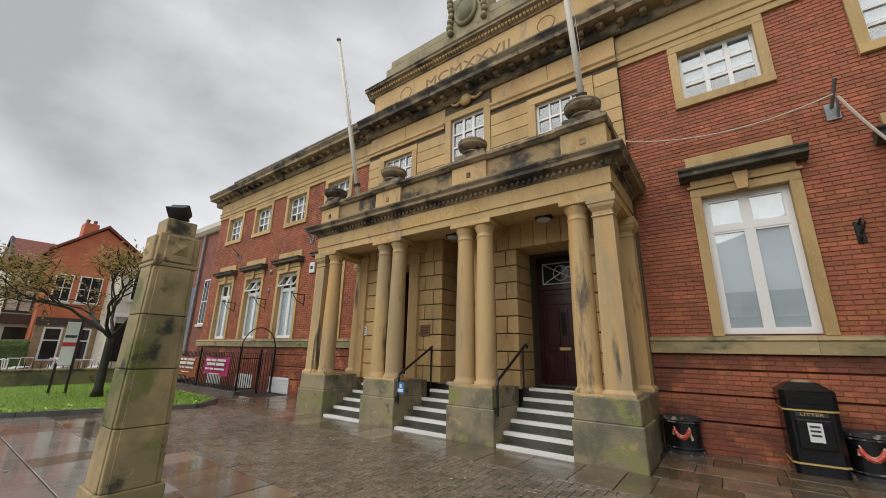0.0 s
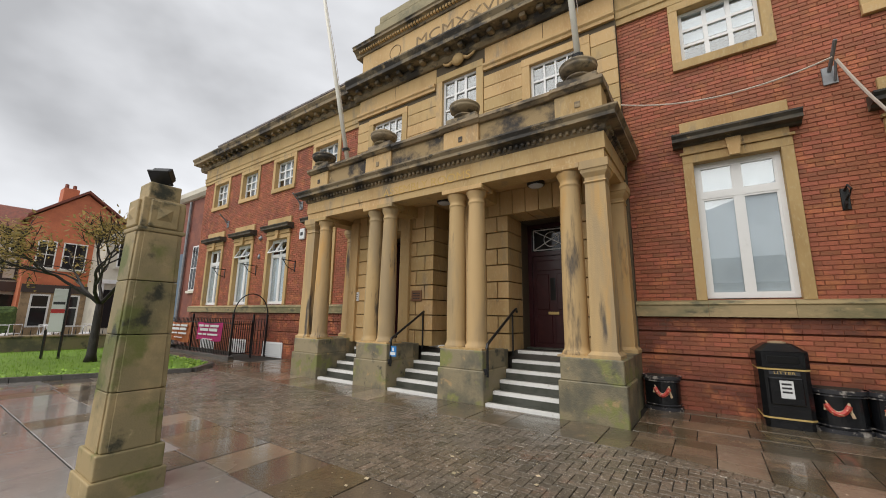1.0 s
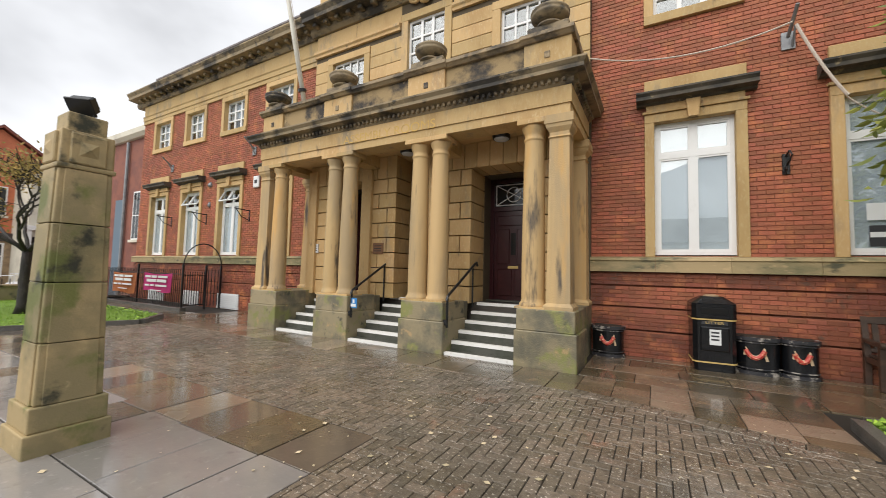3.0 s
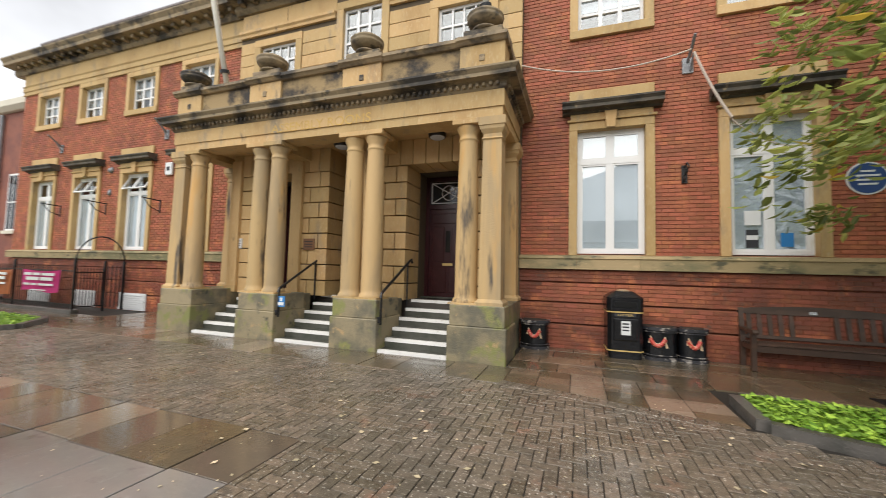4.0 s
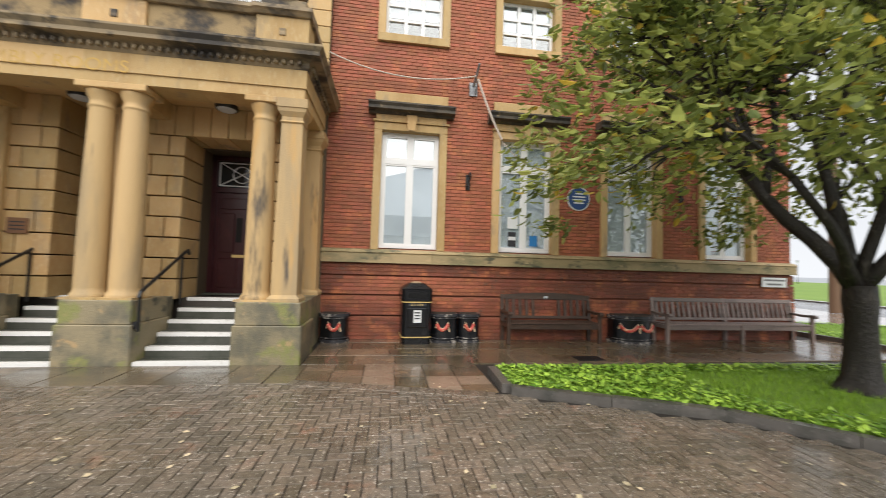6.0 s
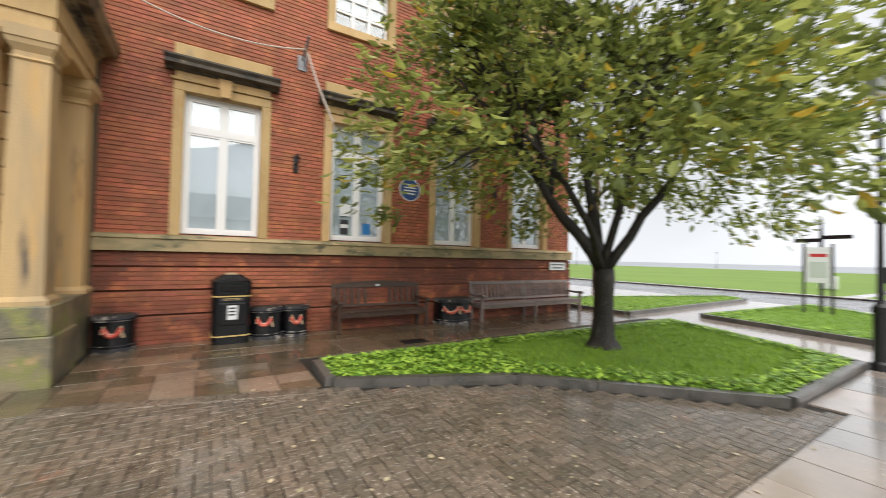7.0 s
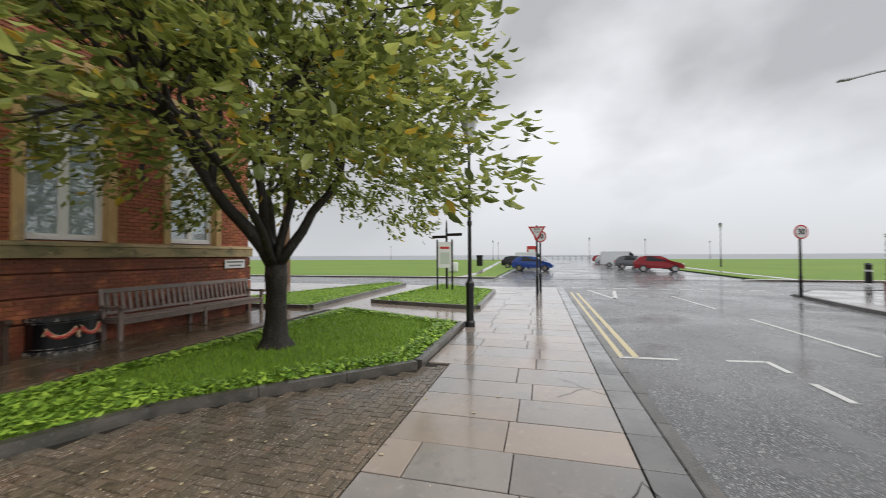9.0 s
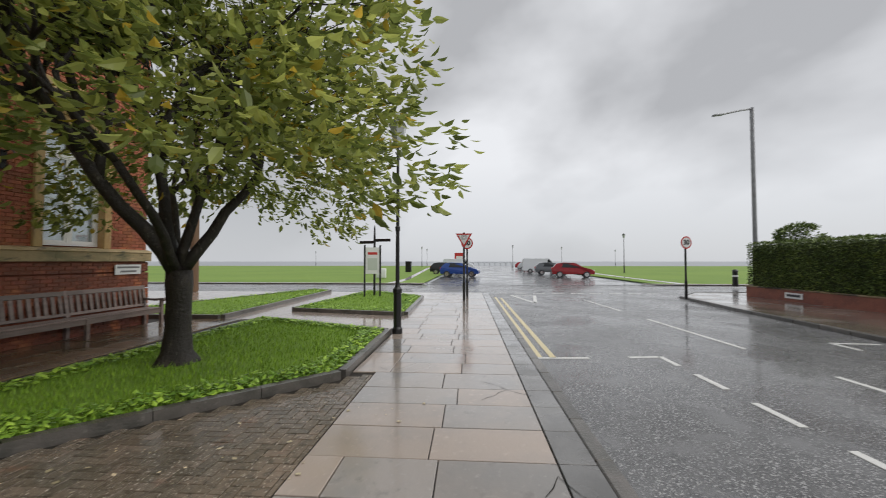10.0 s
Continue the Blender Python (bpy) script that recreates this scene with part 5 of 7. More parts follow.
def lawn(pts, label, bed=0.45, seed=1, leaf_count=2600, blade_count=9000, kz=0.10):
    rnd = random.Random(seed)
    g = tagged(part("lawn", prism(pts, -0.05, kz - 0.02), GRASS), label, "lawn", kind="structure")
    n = len(pts)
    for i in range(n):
        a, b = Vector((*pts[i], 0)), Vector((*pts[(i + 1) % n], 0))
        ln = (b - a).length
        m = max(1, round(ln / 0.9))
        d = (b - a) / m
        s = Vector((d.y, -d.x, 0)).normalized() * 0.12
        for k in range(m):
            p, q = a + d * k + d.normalized() * 0.004, a + d * (k + 1) - d.normalized() * 0.004
            part("edging_stone", prism([(v.x, v.y) for v in (p, q, q + s, p + s)], -0.05, kz), KERB, g)

    def inner(x, y):
        # distance to the edge, negative outside
        near, odd = 9.0, False
        for i in range(n):
            (ax, ay), (bx, by) = pts[i], pts[(i + 1) % n]
            h = max(0.0, min(1.0, ((x - ax) * (bx - ax) + (y - ay) * (by - ay)) / ((bx - ax) ** 2 + (by - ay) ** 2)))
            near = min(near, math.hypot(x - ax - h * (bx - ax), y - ay - h * (by - ay)))
            if (ay > y) != (by > y) and x < (bx - ax) * (y - ay) / (by - ay) + ax:
                odd = not odd
        near = near if odd else -near
        return near

    xs, ys = [p[0] for p in pts], [p[1] for p in pts]
    v, f = [], []
    tries = 0
    while len(f) < blade_count and tries < blade_count * 6:
        tries += 1
        x, y = rnd.uniform(min(xs), max(xs)), rnd.uniform(min(ys), max(ys))
        if inner(x, y) < 0.02:
            continue
        a, h, w = rnd.uniform(0, 6.28), rnd.uniform(0.025, 0.06), rnd.uniform(0.004, 0.008)
        i = len(v)
        v += [(x - w * math.cos(a), y - w * math.sin(a), kz - 0.022), (x + w * math.cos(a), y + w * math.sin(a), kz - 0.022), (x + rnd.uniform(-0.02, 0.02), y + rnd.uniform(-0.02, 0.02), kz + h)]
        f.append((i, i + 1, i + 2))
    tagged(raw("grass", v, f, BLADE, g), kind="stuff")
    v, f = [], []
    tries = 0
    while len(f) < leaf_count * 2 and tries < leaf_count * 40:
        tries += 1
        x, y = rnd.uniform(min(xs), max(xs)), rnd.uniform(min(ys), max(ys))
        d = inner(x, y)
        width = bed(x, y) if callable(bed) else bed
        if d < 0.0 or d > width * rnd.uniform(0.55, 1.1):
            continue
        z = kz + rnd.uniform(0.0, 0.085) * min(1, 0.3 + d * 3)
        a, tilt, s = rnd.uniform(0, 6.28), rnd.uniform(-0.5, 0.5), rnd.uniform(0.028, 0.055)
        u = Vector((math.cos(a), math.sin(a), tilt)) * s
        w = Vector((-math.sin(a), math.cos(a), rnd.uniform(-0.4, 0.4))) * s * 0.72
        p = Vector((x, y, z))
        i = len(v)
        v += [tuple(p - u), tuple(p + w * 0.9 - Vector((0, 0, 0.2 * s))), tuple(p + u), tuple(p - w * 0.9 - Vector((0, 0, 0.2 * s)))]
        f += [(i, i + 1, i + 2), (i, i + 2, i + 3)]
    tagged(raw("bedding_plants", v, f, BEDLEAF, g, "bright green low bedding plants along the edge"), kind="stuff")
    return g


lawn(LAWN, "lush green lawn island with bright bedding plants", bed=lambda x, y: 0.9 if x < 3.0 else 0.42, seed=2, leaf_count=4200, blade_count=16000)
lawn([(10.6, 4.1), (15.7, 4.25), (18.3, 7.2), (11.4, 7.7)], "small lawn island with bedding plants", seed=3, leaf_count=1400, blade_count=5000)
lawn([(9.7, 9.0), (18.6, 9.3), (19.2, 10.3), (9.7, 13.2)], "small lawn beside the building's end", seed=4, leaf_count=1000, blade_count=5000)
lawn([(-24.0, 1.2), (-14.6, 1.4), (-13.5, 4.0), (-12.35, 7.0), (-13.2, 7.8), (-24.0, 8.1)], "lawn with a clipped edge beside the forecourt", seed=5, leaf_count=1600, blade_count=6000)


# ---- things on and round the building ----
def put(ob, x, y, z=0, rz=0):
    ob.matrix_world = pose(x, y, z, 0, 0, rz)
    return ob


# stone bowls on the parapet
for x in (-9.72, -7.43, -5.08, -2.72):
    u = empty("stone_bowl", x, PPY + 0.14, 5.62, label="squat weathered stone bowl on the parapet", category="stone bowl", group="parapet bowls")
    part("foot", lathe([(0.20, 0.0), (0.20, 0.03), (0.14, 0.06), (0.13, 0.10)], 20), STONE_SOOT, u, smooth=True)
    part("bowl", lathe([(0.13, 0.07), (0.21, 0.10), (0.27, 0.16), (0.28, 0.20), (0.265, 0.21), (0.285, 0.23), (0.285, 0.26), (0.25, 0.28), (0.23, 0.31), (0.15, 0.325), (0.02, 0.33)], 24), STONE_SOOT, u, smooth=True)
    u.scale = (1.14, 1.14, 1.02)

# flagpoles lean out over the forecourt
for x, z in ((-8.86, 5.72), (-2.72, 5.95)):
    f = empty("flagpole", x, 8.62, z, label="cream painted flagpole leaning out from the parapet", category="flagpole", group="flagpoles")
    f.matrix_world = pose(x, 8.72, z, 15, 0, 0)
    part("pole", lathe([(0.058, -0.45), (0.054, 1.6), (0.036, 4.35)], 14), POLE, f, smooth=True)
    part("cap", lathe([(0.03, 4.35), (0.06, 4.37), (0.065, 4.40), (0.03, 4.44)], 14), GREYMETAL, f, smooth=True)
    part("bracket", lathe([(0.10, 0.15), (0.10, 0.22)], 14), BLACK, f)
    part("halyard", tube([(0.09, 0, 0.9), (0.11, 0, 2.6), (0.06, 0, 4.3)], 0.006, 5), ROPE, f)

# handrails on the cheek walls, one with a small notice
for x, notice in ((-6.76, True), (-4.47, False)):
    h = empty("handrail", x, 0, 0, label="black iron handrail up the portico steps", category="handrail", group="handrails")
    part("rail", tube([(0, 8.42, 0.94), (0, 8.45, 1.02), (0, 9.60, 1.63), (0, 9.70, 1.67), (0.0, 9.74, 1.60)], 0.026), BLACK, h)
    part("post", tube([(0, 8.45, 0.46), (0, 8.45, 1.02)], 0.022), BLACK, h)
    part("post", tube([(0, 9.52, 0.75), (0, 9.52, 1.60)], 0.018), BLACK, h)
    part("foot_plate", cube(-0.05, 0.0, 8.41, 8.49, 0.50, 0.60), BLACK, h)
    if notice:
        nb = part("notice", cube(-0.02, 0.16, 8.435, 8.445, 0.66, 0.87), SIGNBLUE, h, "blue and white safety notice")
        part("notice_strip", cube(0.0, 0.14, 8.429, 8.435, 0.69, 0.75), SIGNWHITE, nb)
        part("notice_mark", cube(0.05, 0.10, 8.429, 8.435, 0.77, 0.84), SIGNWHITE, nb)
h = empty("handrail", -3.27, 0, 0, label="short black handrail end beside the door", category="handrail", group="handrails")
part("rail", tube([(0, 9.2, 0.75), (0, 9.25, 1.05), (0, 9.9, 1.45)], 0.026), BLACK, h)

# plates and small fittings on the walls under the portico
for x, z, w, hgt, m, lab in ((-6.98, 1.98, 0.30, 0.26, PLAQUE, "bronze wall plaque with a worn inscription"), (-5.25, 1.98, 0.26, 0.24, PLAQUE, "small bronze wall plaque"), (-9.12, 2.0, 0.26, 0.24, SIGNWHITE, "white enamel notice plate")):
    pl = empty("wall_plaque", x, VF - 0.02, z, label=lab, category="plaque", group="wall plaques")
    part("plate", cube(-w / 2, w / 2, -0.012, 0.02, -hgt / 2, hgt / 2, 0.004), m, pl)
    for k in range(3):
        part("text_bar", cube(-w * 0.36, w * 0.36, -0.015, -0.011, 0.05 - 0.06 * k, 0.07 - 0.06 * k), INK, pl)

# ropes of a string of lights, hung from iron brackets on the wall
for x, z in ((0.74, 5.24), (-13.2, 5.3), (-18.6, 5.3)):
    br = empty("wall_bracket", x, FACE, z, label="iron banner bracket fixed to the brickwork", category="bracket", group="wall brackets")
    part("back_plate", cube(-0.09, 0.09, -0.03, 0.0, 0.0, 0.30, 0.006), GREYMETAL, br)
    part("arm", tube([(0.0, -0.03, 0.22), (0.02, -0.30, 0.42), (0.03, -0.42, 0.52)], 0.028), GREYMETAL, br)
    part("stay", tube([(0.05, -0.03, 0.04), (0.05, -0.20, 0.30)], 0.018), GREYMETAL, br)


def sag(a, b, drop, n=14):
    a, b = Vector(a), Vector(b)
    return [tuple(a.lerp(b, k / n) - Vector((0, 0, drop * 4 * (k / n) * (1 - k / n)))) for k in range(n + 1)]


rp = empty("hanging_rope", 0, 0, 0, label="pale rope slung across the brick wall", category="rope")
part("strand", tube(sag((-2.3, 10.2, 5.80), (0.74, 10.1, 5.56), 0.26), 0.014, 6), ROPE, rp)
part("strand", tube(sag((0.78, 10.1, 5.50), (1.30, 10.0, 4.20), 0.08), 0.022, 6), ROPE, rp)
part("strand", tube(sag((1.30, 10.05, 4.20), (2.95, 10.2, 3.95), 0.40), 0.011, 6), ROPE, rp)

# iron lantern hooks between the windows
for x, z in ((0.67, 3.17), (5.78, 3.17)):
    lb = empty("wall_hook", x, FACE, z, label="ornate black iron hook on the brick wall", category="wall hook", group="wall hooks")
    part("plate", cube(-0.05, 0.05, -0.02, 0.0, 0.0, 0.34, 0.006), BLACK, lb)
    part("scroll", tube([(0, -0.02, 0.30), (0.02, -0.12, 0.36), (0.04, -0.18, 0.28), (0.02, -0.12, 0.20), (0, -0.03, 0.14), (-0.02, -0.12, 0.06), (-0.02, -0.06, 0.0)], 0.016), BLACK, lb)
for x, z in ((-15.9, 3.0), (-18.4, 3.0), (-13.3, 3.0)):
    lb = empty("lantern_bracket", x, FACE, z, label="black iron bracket standing out from the wall", category="bracket", group="lantern brackets")
    part("plate", cube(-0.02, 0.02, -0.02, 0.0, 0.0, 0.42), BLACK, lb)
    part("arm", tube([(0, -0.02, 0.38), (0, -0.55, 0.40)], 0.017), BLACK, lb)
    part("strut", tube([(0, -0.02, 0.05), (0, -0.30, 0.15), (0, -0.48, 0.38)], 0.014), BLACK, lb)
al = empty("alarm_box", -12.95, FACE, 4.35, label="white alarm box on the brick wall", category="alarm box")
part("housing", cube(-0.15, 0.15, -0.08, 0.0, -0.2, 0.2, 0.03, 2), SIGNWHITE, al)
part("badge", cube(-0.07, 0.07, -0.085, -0.079, -0.06, 0.06), INK, al)
for z, r in ((4.4, 0.10), (3.65, 0.07)):
    fl = empty("wall_lamp", -15.75, FACE, z, label="small round wall lamp with a glass globe", category="lamp", group="small wall lamps")
    bm = lathe([(0.04, 0.0), (r, 0.05), (r, 0.12), (0.03, 0.2)], 14)
    part("globe", bm, GREYMETAL, fl, smooth=True)
    part("stem", cube(-0.02, 0.02, -0.02, 0.05, 0.16, 0.22), BLACK, fl)

# round plaque and street name plate (its lettering as bars)
bp = empty("round_plaque", 3.22, FACE, 3.12, label="round blue commemorative plaque with a white rim", category="plaque")
for nm, r, d, m in (("rim", 0.27, 0.02, SIGNWHITE), ("disc", 0.245, 0.026, mat("plaque_blue", (0.03, 0.07, 0.20), 0.35))):
    bm = lathe([(r, 0.0), (r, d)], 28)
    bm.transform(Matrix.Rotation(radians(90), 4, "X"))
    part(nm, bm, m, bp)
for k, w in enumerate((0.18, 0.30, 0.32, 0.24)):
    part("text_bar", cube(-w / 2, w / 2, -0.03, -0.026, 0.10 - 0.07 * k, 0.13 - 0.07 * k), SIGNWHITE, bp)
sn = empty("street_name_plate", 8.17, FACE - 0.11, 1.36, label="white street name plate on the brick base", category="sign")
part("plate", cube(-0.34, 0.34, -0.015, 0.0, -0.115, 0.115, 0.004), SIGNWHITE, sn)
for k, (a, b) in enumerate(((-0.29, 0.29), (-0.21, 0.21))):
    part("text_bar", cube(a, b, -0.018, -0.0145, 0.03 - 0.095 * k, 0.072 - 0.095 * k), mat("grey_print", (0.18, 0.18, 0.18), 0.5), sn)

# ---- litter bin ----
lbin = empty("litter_bin", -0.40, 10.02, 0, rz=3, label="black plastic litter bin with gold bands", category="litter bin")


def octa(hw, d, c):
    return [(-hw, d), (-hw, -d + c), (-hw + c, -d), (hw - c, -d), (hw, -d + c), (hw, d)]


part("base", prism(octa(0.27, 0.25, 0.05), 0.0, 0.10), BLACK_PL, lbin)
part("body", prism(octa(0.285, 0.265, 0.06), 0.10, 0.80), BLACK_PL, lbin)
part("front_panel", cube(-0.19, 0.19, -0.285, -0.25, 0.32, 0.70, 0.015), BLACK_PL, lbin)
for z in (0.13, 0.80):
    part("gold_band", prism(octa(0.292, 0.272, 0.06), z, z + 0.022), GOLD, lbin, "thin gold band")
hood = part("hood", bevel(prism(octa(0.30, 0.28, 0.07), 0.822, 1.06), 0.012), BLACK_PL, lbin)
# no hole in the hood: a near-black block paints the shaded opening
part("aperture", cube(-0.19, 0.19, -0.287, -0.20, 0.88, 1.01, 0.02), mat("bin_opening_shade", (0.002, 0.002, 0.002), 0.9), hood)
bm = bmesh.new()
lo, hi = [bm.verts.new((x, y, 1.06)) for x, y in octa(0.30, 0.28, 0.07)], [bm.verts.new((x * 0.5, y * 0.5, 1.17)) for x, y in octa(0.30, 0.28, 0.07)]
bm.faces.new(hi), bm.faces.new(lo[::-1])
for i in range(6):
    bm.faces.new((lo[i], lo[(i + 1) % 6], hi[(i + 1) % 6], hi[i]))
part("lid", bm, BLACK_PL, lbin)
part("stub_plate", lathe([(0.11, 1.165), (0.11, 1.185), (0.06, 1.20)], 16), mat("tan_ash_plate", (0.40, 0.28, 0.17), 0.5), lbin)
part("title_strip", cube(-0.17, 0.17, -0.272, -0.264, 0.735, 0.785), INK, lbin)
lettering("LITTER", 0.055, pose(0, -0.273, 0.76, 90, 0, 0), GOLD, lbin, width=0.24, depth=0.003)
st = part("sticker", cube(-0.07, 0.08, -0.290, -0.285, 0.42, 0.66), SIGNWHITE, lbin, "white printed sticker")
for k in range(3):
    part("text_bar", cube(-0.05, 0.055, -0.293, -0.289, 0.49 + 0.055 * k, 0.515 + 0.055 * k), INK, st)

# ---- half-round planters with painted garlands ----
GARLAND = mat("painted_garland_red", (0.55, 0.055, 0.04), 0.45, var=[(30, (0.68, 0.42, 0.24), 0.52, 0.64, 3)])
TASSEL = mat("painted_tassel_cream", (0.62, 0.46, 0.30), 0.45)


WORN = mat("worn_black_edge", (0.035, 0.035, 0.04), 0.25, var=[(9, (0.42, 0.38, 0.34), 0.50, 0.64, 5)])


def planter(x, y, r, h, swags):
    p = empty("planter", x, y, 0, label="black half-round planter with painted garland, standing by the wall", category="planter", group="planters by the wall")
    n = 20

    def arc(rr):
        return [(rr * math.cos(math.pi + math.pi * k / n), rr * 0.8 * math.sin(math.pi + math.pi * k / n)) for k in range(n + 1)] + [(rr, 0.12), (-rr, 0.12)]
    part("base", prism(arc(r + 0.02), 0.0, 0.055), WORN, p)
    part("body", prism(arc(r - 0.01), 0.06, h - 0.05), BLACK_PL, p)
    part("band", prism(arc(r + 0.004), 0.085, 0.10), WORN, p)
    part("band", prism(arc(r + 0.008), h - 0.09, h - 0.07), WORN, p)
    part("rim", prism(arc(r + 0.025), h - 0.055, h), WORN, p)
    part("soil", prism(arc(r - 0.05), h, h + 0.008), SOIL, p)
    for c in swags:
        for nm, m, t0, t1, z0, dz, rad in (("garland", GARLAND, -0.46, 0.36, h * 0.66, -0.12, 0.034), ("garland_edge", TASSEL, -0.46, 0.36, h * 0.73, -0.13, 0.010), ("tassel", TASSEL, 0.36, 0.42, h * 0.72, -0.14, 0.010), ("tassel_end", TASSEL, 0.40, 0.46, h * 0.50, -0.06, 0.020), ("tassel_end", TASSEL, -0.48, -0.52, h * 0.60, -0.05, 0.018)):
            pts = []
            for k in range(9):
                f = k / 8
                t = -math.pi / 2 + c + t0 + (t1 - t0) * f
                z = z0 + (dz * 4 * f * (1 - f) if "garland" in nm else dz * f)
                pts.append(((r + 0.0) * math.cos(t), (r + 0.0) * 0.8 * math.sin(t), z))
            part(nm, tube(pts, rad, 6), m, p)


planter(-1.97, 10.12, 0.27, 0.55, (0.1,))
planter(0.19, 10.12, 0.29, 0.57, (-0.15,))
planter(0.70, 10.10, 0.22, 0.57, (0.0,))
planter(4.33, 10.12, 0.47, 0.58, (-0.5, 0.45))


# ---- benches ----
def armrest(x):
    """A scrolled arm, dipping behind its rounded front."""
    bm = bmesh.new()
    side = [(-0.10, 0.575), (-0.11, 0.615), (-0.08, 0.65), (0.0, 0.65), (0.16, 0.625), (0.44, 0.655), (0.44, 0.61), (0.16, 0.58), (0.0, 0.60)]
    l_ = [bm.verts.new((x - 0.045, p, q)) for p, q in side]
    r_ = [bm.verts.new((x + 0.045, p, q)) for p, q in side]
    bm.faces.new(l_), bm.faces.new(r_[::-1])
    for i in range(len(side)):
        bm.faces.new((l_[i], r_[i], r_[(i + 1) % len(side)], l_[(i + 1) % len(side)]))
    return bevel(bm, 0.006)


def bench(x0, x1, y, mat_, label, sections=1, slats=9, plaque=True, arch=0.0):
    """A park bench facing -y with its front legs at y."""
    b = empty("bench", (x0 + x1) / 2, y, 0, label=label, category="bench")
    hw = (x1 - x0) / 2
    xs = [-hw + 2 * hw * k / sections for k in range(sections + 1)]
    for i, x in enumerate(xs):
        part("front_leg", cube(x - 0.035, x + 0.035, -0.035, 0.035, 0, 0.60 if i in (0, sections) else 0.40, 0.006), mat_, b)
        bm = bmesh.new()
        box(bm, x - 0.035, x + 0.035, 0.40, 0.47, 0, 0.42)
        bm2 = Matrix.Translation((0, 0.40, 0.42)) @ Matrix.Rotation(radians(-10), 4, "X") @ Matrix.Translation((0, -0.40, -0.42))
        box(bm, x - 0.035, x + 0.035, 0.40, 0.465, 0.40, 0.97, bm2)
        part("back_leg", bm, mat_, b)
        part("side_rail", cube(x - 0.025, x + 0.025, 0.03, 0.42, 0.32, 0.40), mat_, b)
        if i in (0, sections):
            part("armrest", armrest(x), mat_, b)
    tilt = Matrix.Translation((0, 0.42, 0.42)) @ Matrix.Rotation(radians(-10), 4, "X")
    for i in range(sections):
        a, c = xs[i] + 0.035, xs[i + 1] - 0.035
        for k in range(5):
            part("seat_slat", cube(a - 0.03, c + 0.03, -0.03 + 0.088 * k, 0.045 + 0.088 * k, 0.40, 0.43, 0.006), mat_, b)
        part("front_rail", cube(a, c, -0.015, 0.015, 0.30, 0.395), mat_, b)
        for z0, z1 in ((0.04, 0.10), (0.45, 0.54)):
            if arch and z0 > 0.3:
                top = [(a + (c - a) * q / 12, z1 + arch * math.sin(math.pi * q / 12)) for q in range(13)]
                bm = prism([(a, z0), (c, z0)] + top[::-1], -0.022, 0.022)
                bm.transform(Matrix.Rotation(radians(90), 4, "X"))
            else:
                bm = cube(a, c, -0.022, 0.022, z0, z1, 0.006)
            bm.transform(tilt)
            part("back_rail", bm, mat_, b)
        n = slats
        for k in range(n):
            x = a + (c - a) * (k + 0.5) / n
            if plaque and abs(k - n // 2) <= 1:
                continue
            bm = cube(x - 0.032, x + 0.032, -0.012, 0.012, 0.095, 0.455)
            bm.transform(tilt)
            part("back_slat", bm, mat_, b)
    if plaque:
        bm = cube(-0.05, 0.05, -0.03, -0.022, 0.47, 0.52)
        bm.transform(tilt)
        part("name_plate", bm, CHROME, b, "small metal plate")
    return b


bench(1.46, 3.42, 9.80, BENCH_DARK, "dark-stained wooden bench with a slatted back by the wall", slats=13, arch=0.055)
bench(4.98, 8.62, 9.80, BENCH_GREY, "long weathered wooden double bench, wet, by the wall", sections=2, slats=13, plaque=False)

# ---- stone pillar with a floodlight ----
pil = empty("stone_pillar", -5.488, 3.66, 0, label="tapered lichen-stained sandstone gate pillar with a floodlight on top", category="pillar")


def tier(name, a0, a1, z0, z1, b0=None, label=""):
    bm = bmesh.new()
    lo = [bm.verts.new((u * a0, v * a0, z0)) for u, v in ((-1, -1), (1, -1), (1, 1), (-1, 1))]
    hi = [bm.verts.new((u * a1, v * a1, z1)) for u, v in ((-1, -1), (1, -1), (1, 1), (-1, 1))]
    bm.faces.new(lo[::-1]), bm.faces.new(hi)
    for i in range(4):
        bm.faces.new((lo[i], lo[(i + 1) % 4], hi[(i + 1) % 4], hi[i]))
    bevel(bm, 0.012, 2)
    return part(name, bm, STONE_PILLAR, pil, label)


tier("base_stone", 0.315, 0.315, -0.02, 0.17)
tier("base_stone", 0.285, 0.285, 0.17, 0.36)
w0, w1 = 0.25, 0.205
zs = [0.36, 0.83, 1.30, 1.77, 2.22]
for a, b in zip(zs, zs[1:]):
    k0, k1 = (a - 0.32) / 1.9, (b - 0.32) / 1.9
    tier("shaft_stone", w0 + (w1 - w0) * k0, w0 + (w1 - w0) * k1, a + 0.003, b - 0.003)
    for rot in range(4):
        bm = bmesh.new()
        q0, q1 = w0 + (w1 - w0) * k0, w0 + (w1 - w0) * k1
        lo = [bm.verts.new((u * q0, v, a + 0.004)) for u, v in ((-0.78, -q0 - 0.014), (0.78, -q0 - 0.014), (0.78, -q0 + 0.02), (-0.78, -q0 + 0.02))]
        hi = [bm.verts.new((u * q1, v, b - 0.004)) for u, v in ((-0.78, -q1 - 0.014), (0.78, -q1 - 0.014), (0.78, -q1 + 0.02), (-0.78, -q1 + 0.02))]
        bm.faces.new(lo[::-1]), bm.faces.new(hi)
        for i in range(4):
            bm.faces.new((lo[i], lo[(i + 1) % 4], hi[(i + 1) % 4], hi[i]))
        bevel(bm, 0.004)
        bm.transform(Matrix.Rotation(radians(90 * rot), 4, "Z"))
        part("raised_panel", bm, STONE_PILLAR, pil)
tier("cap_stone", 0.228, 0.228, 2.22, 2.26)
tier("cap_stone", 0.205, 0.205, 2.26, 2.54)
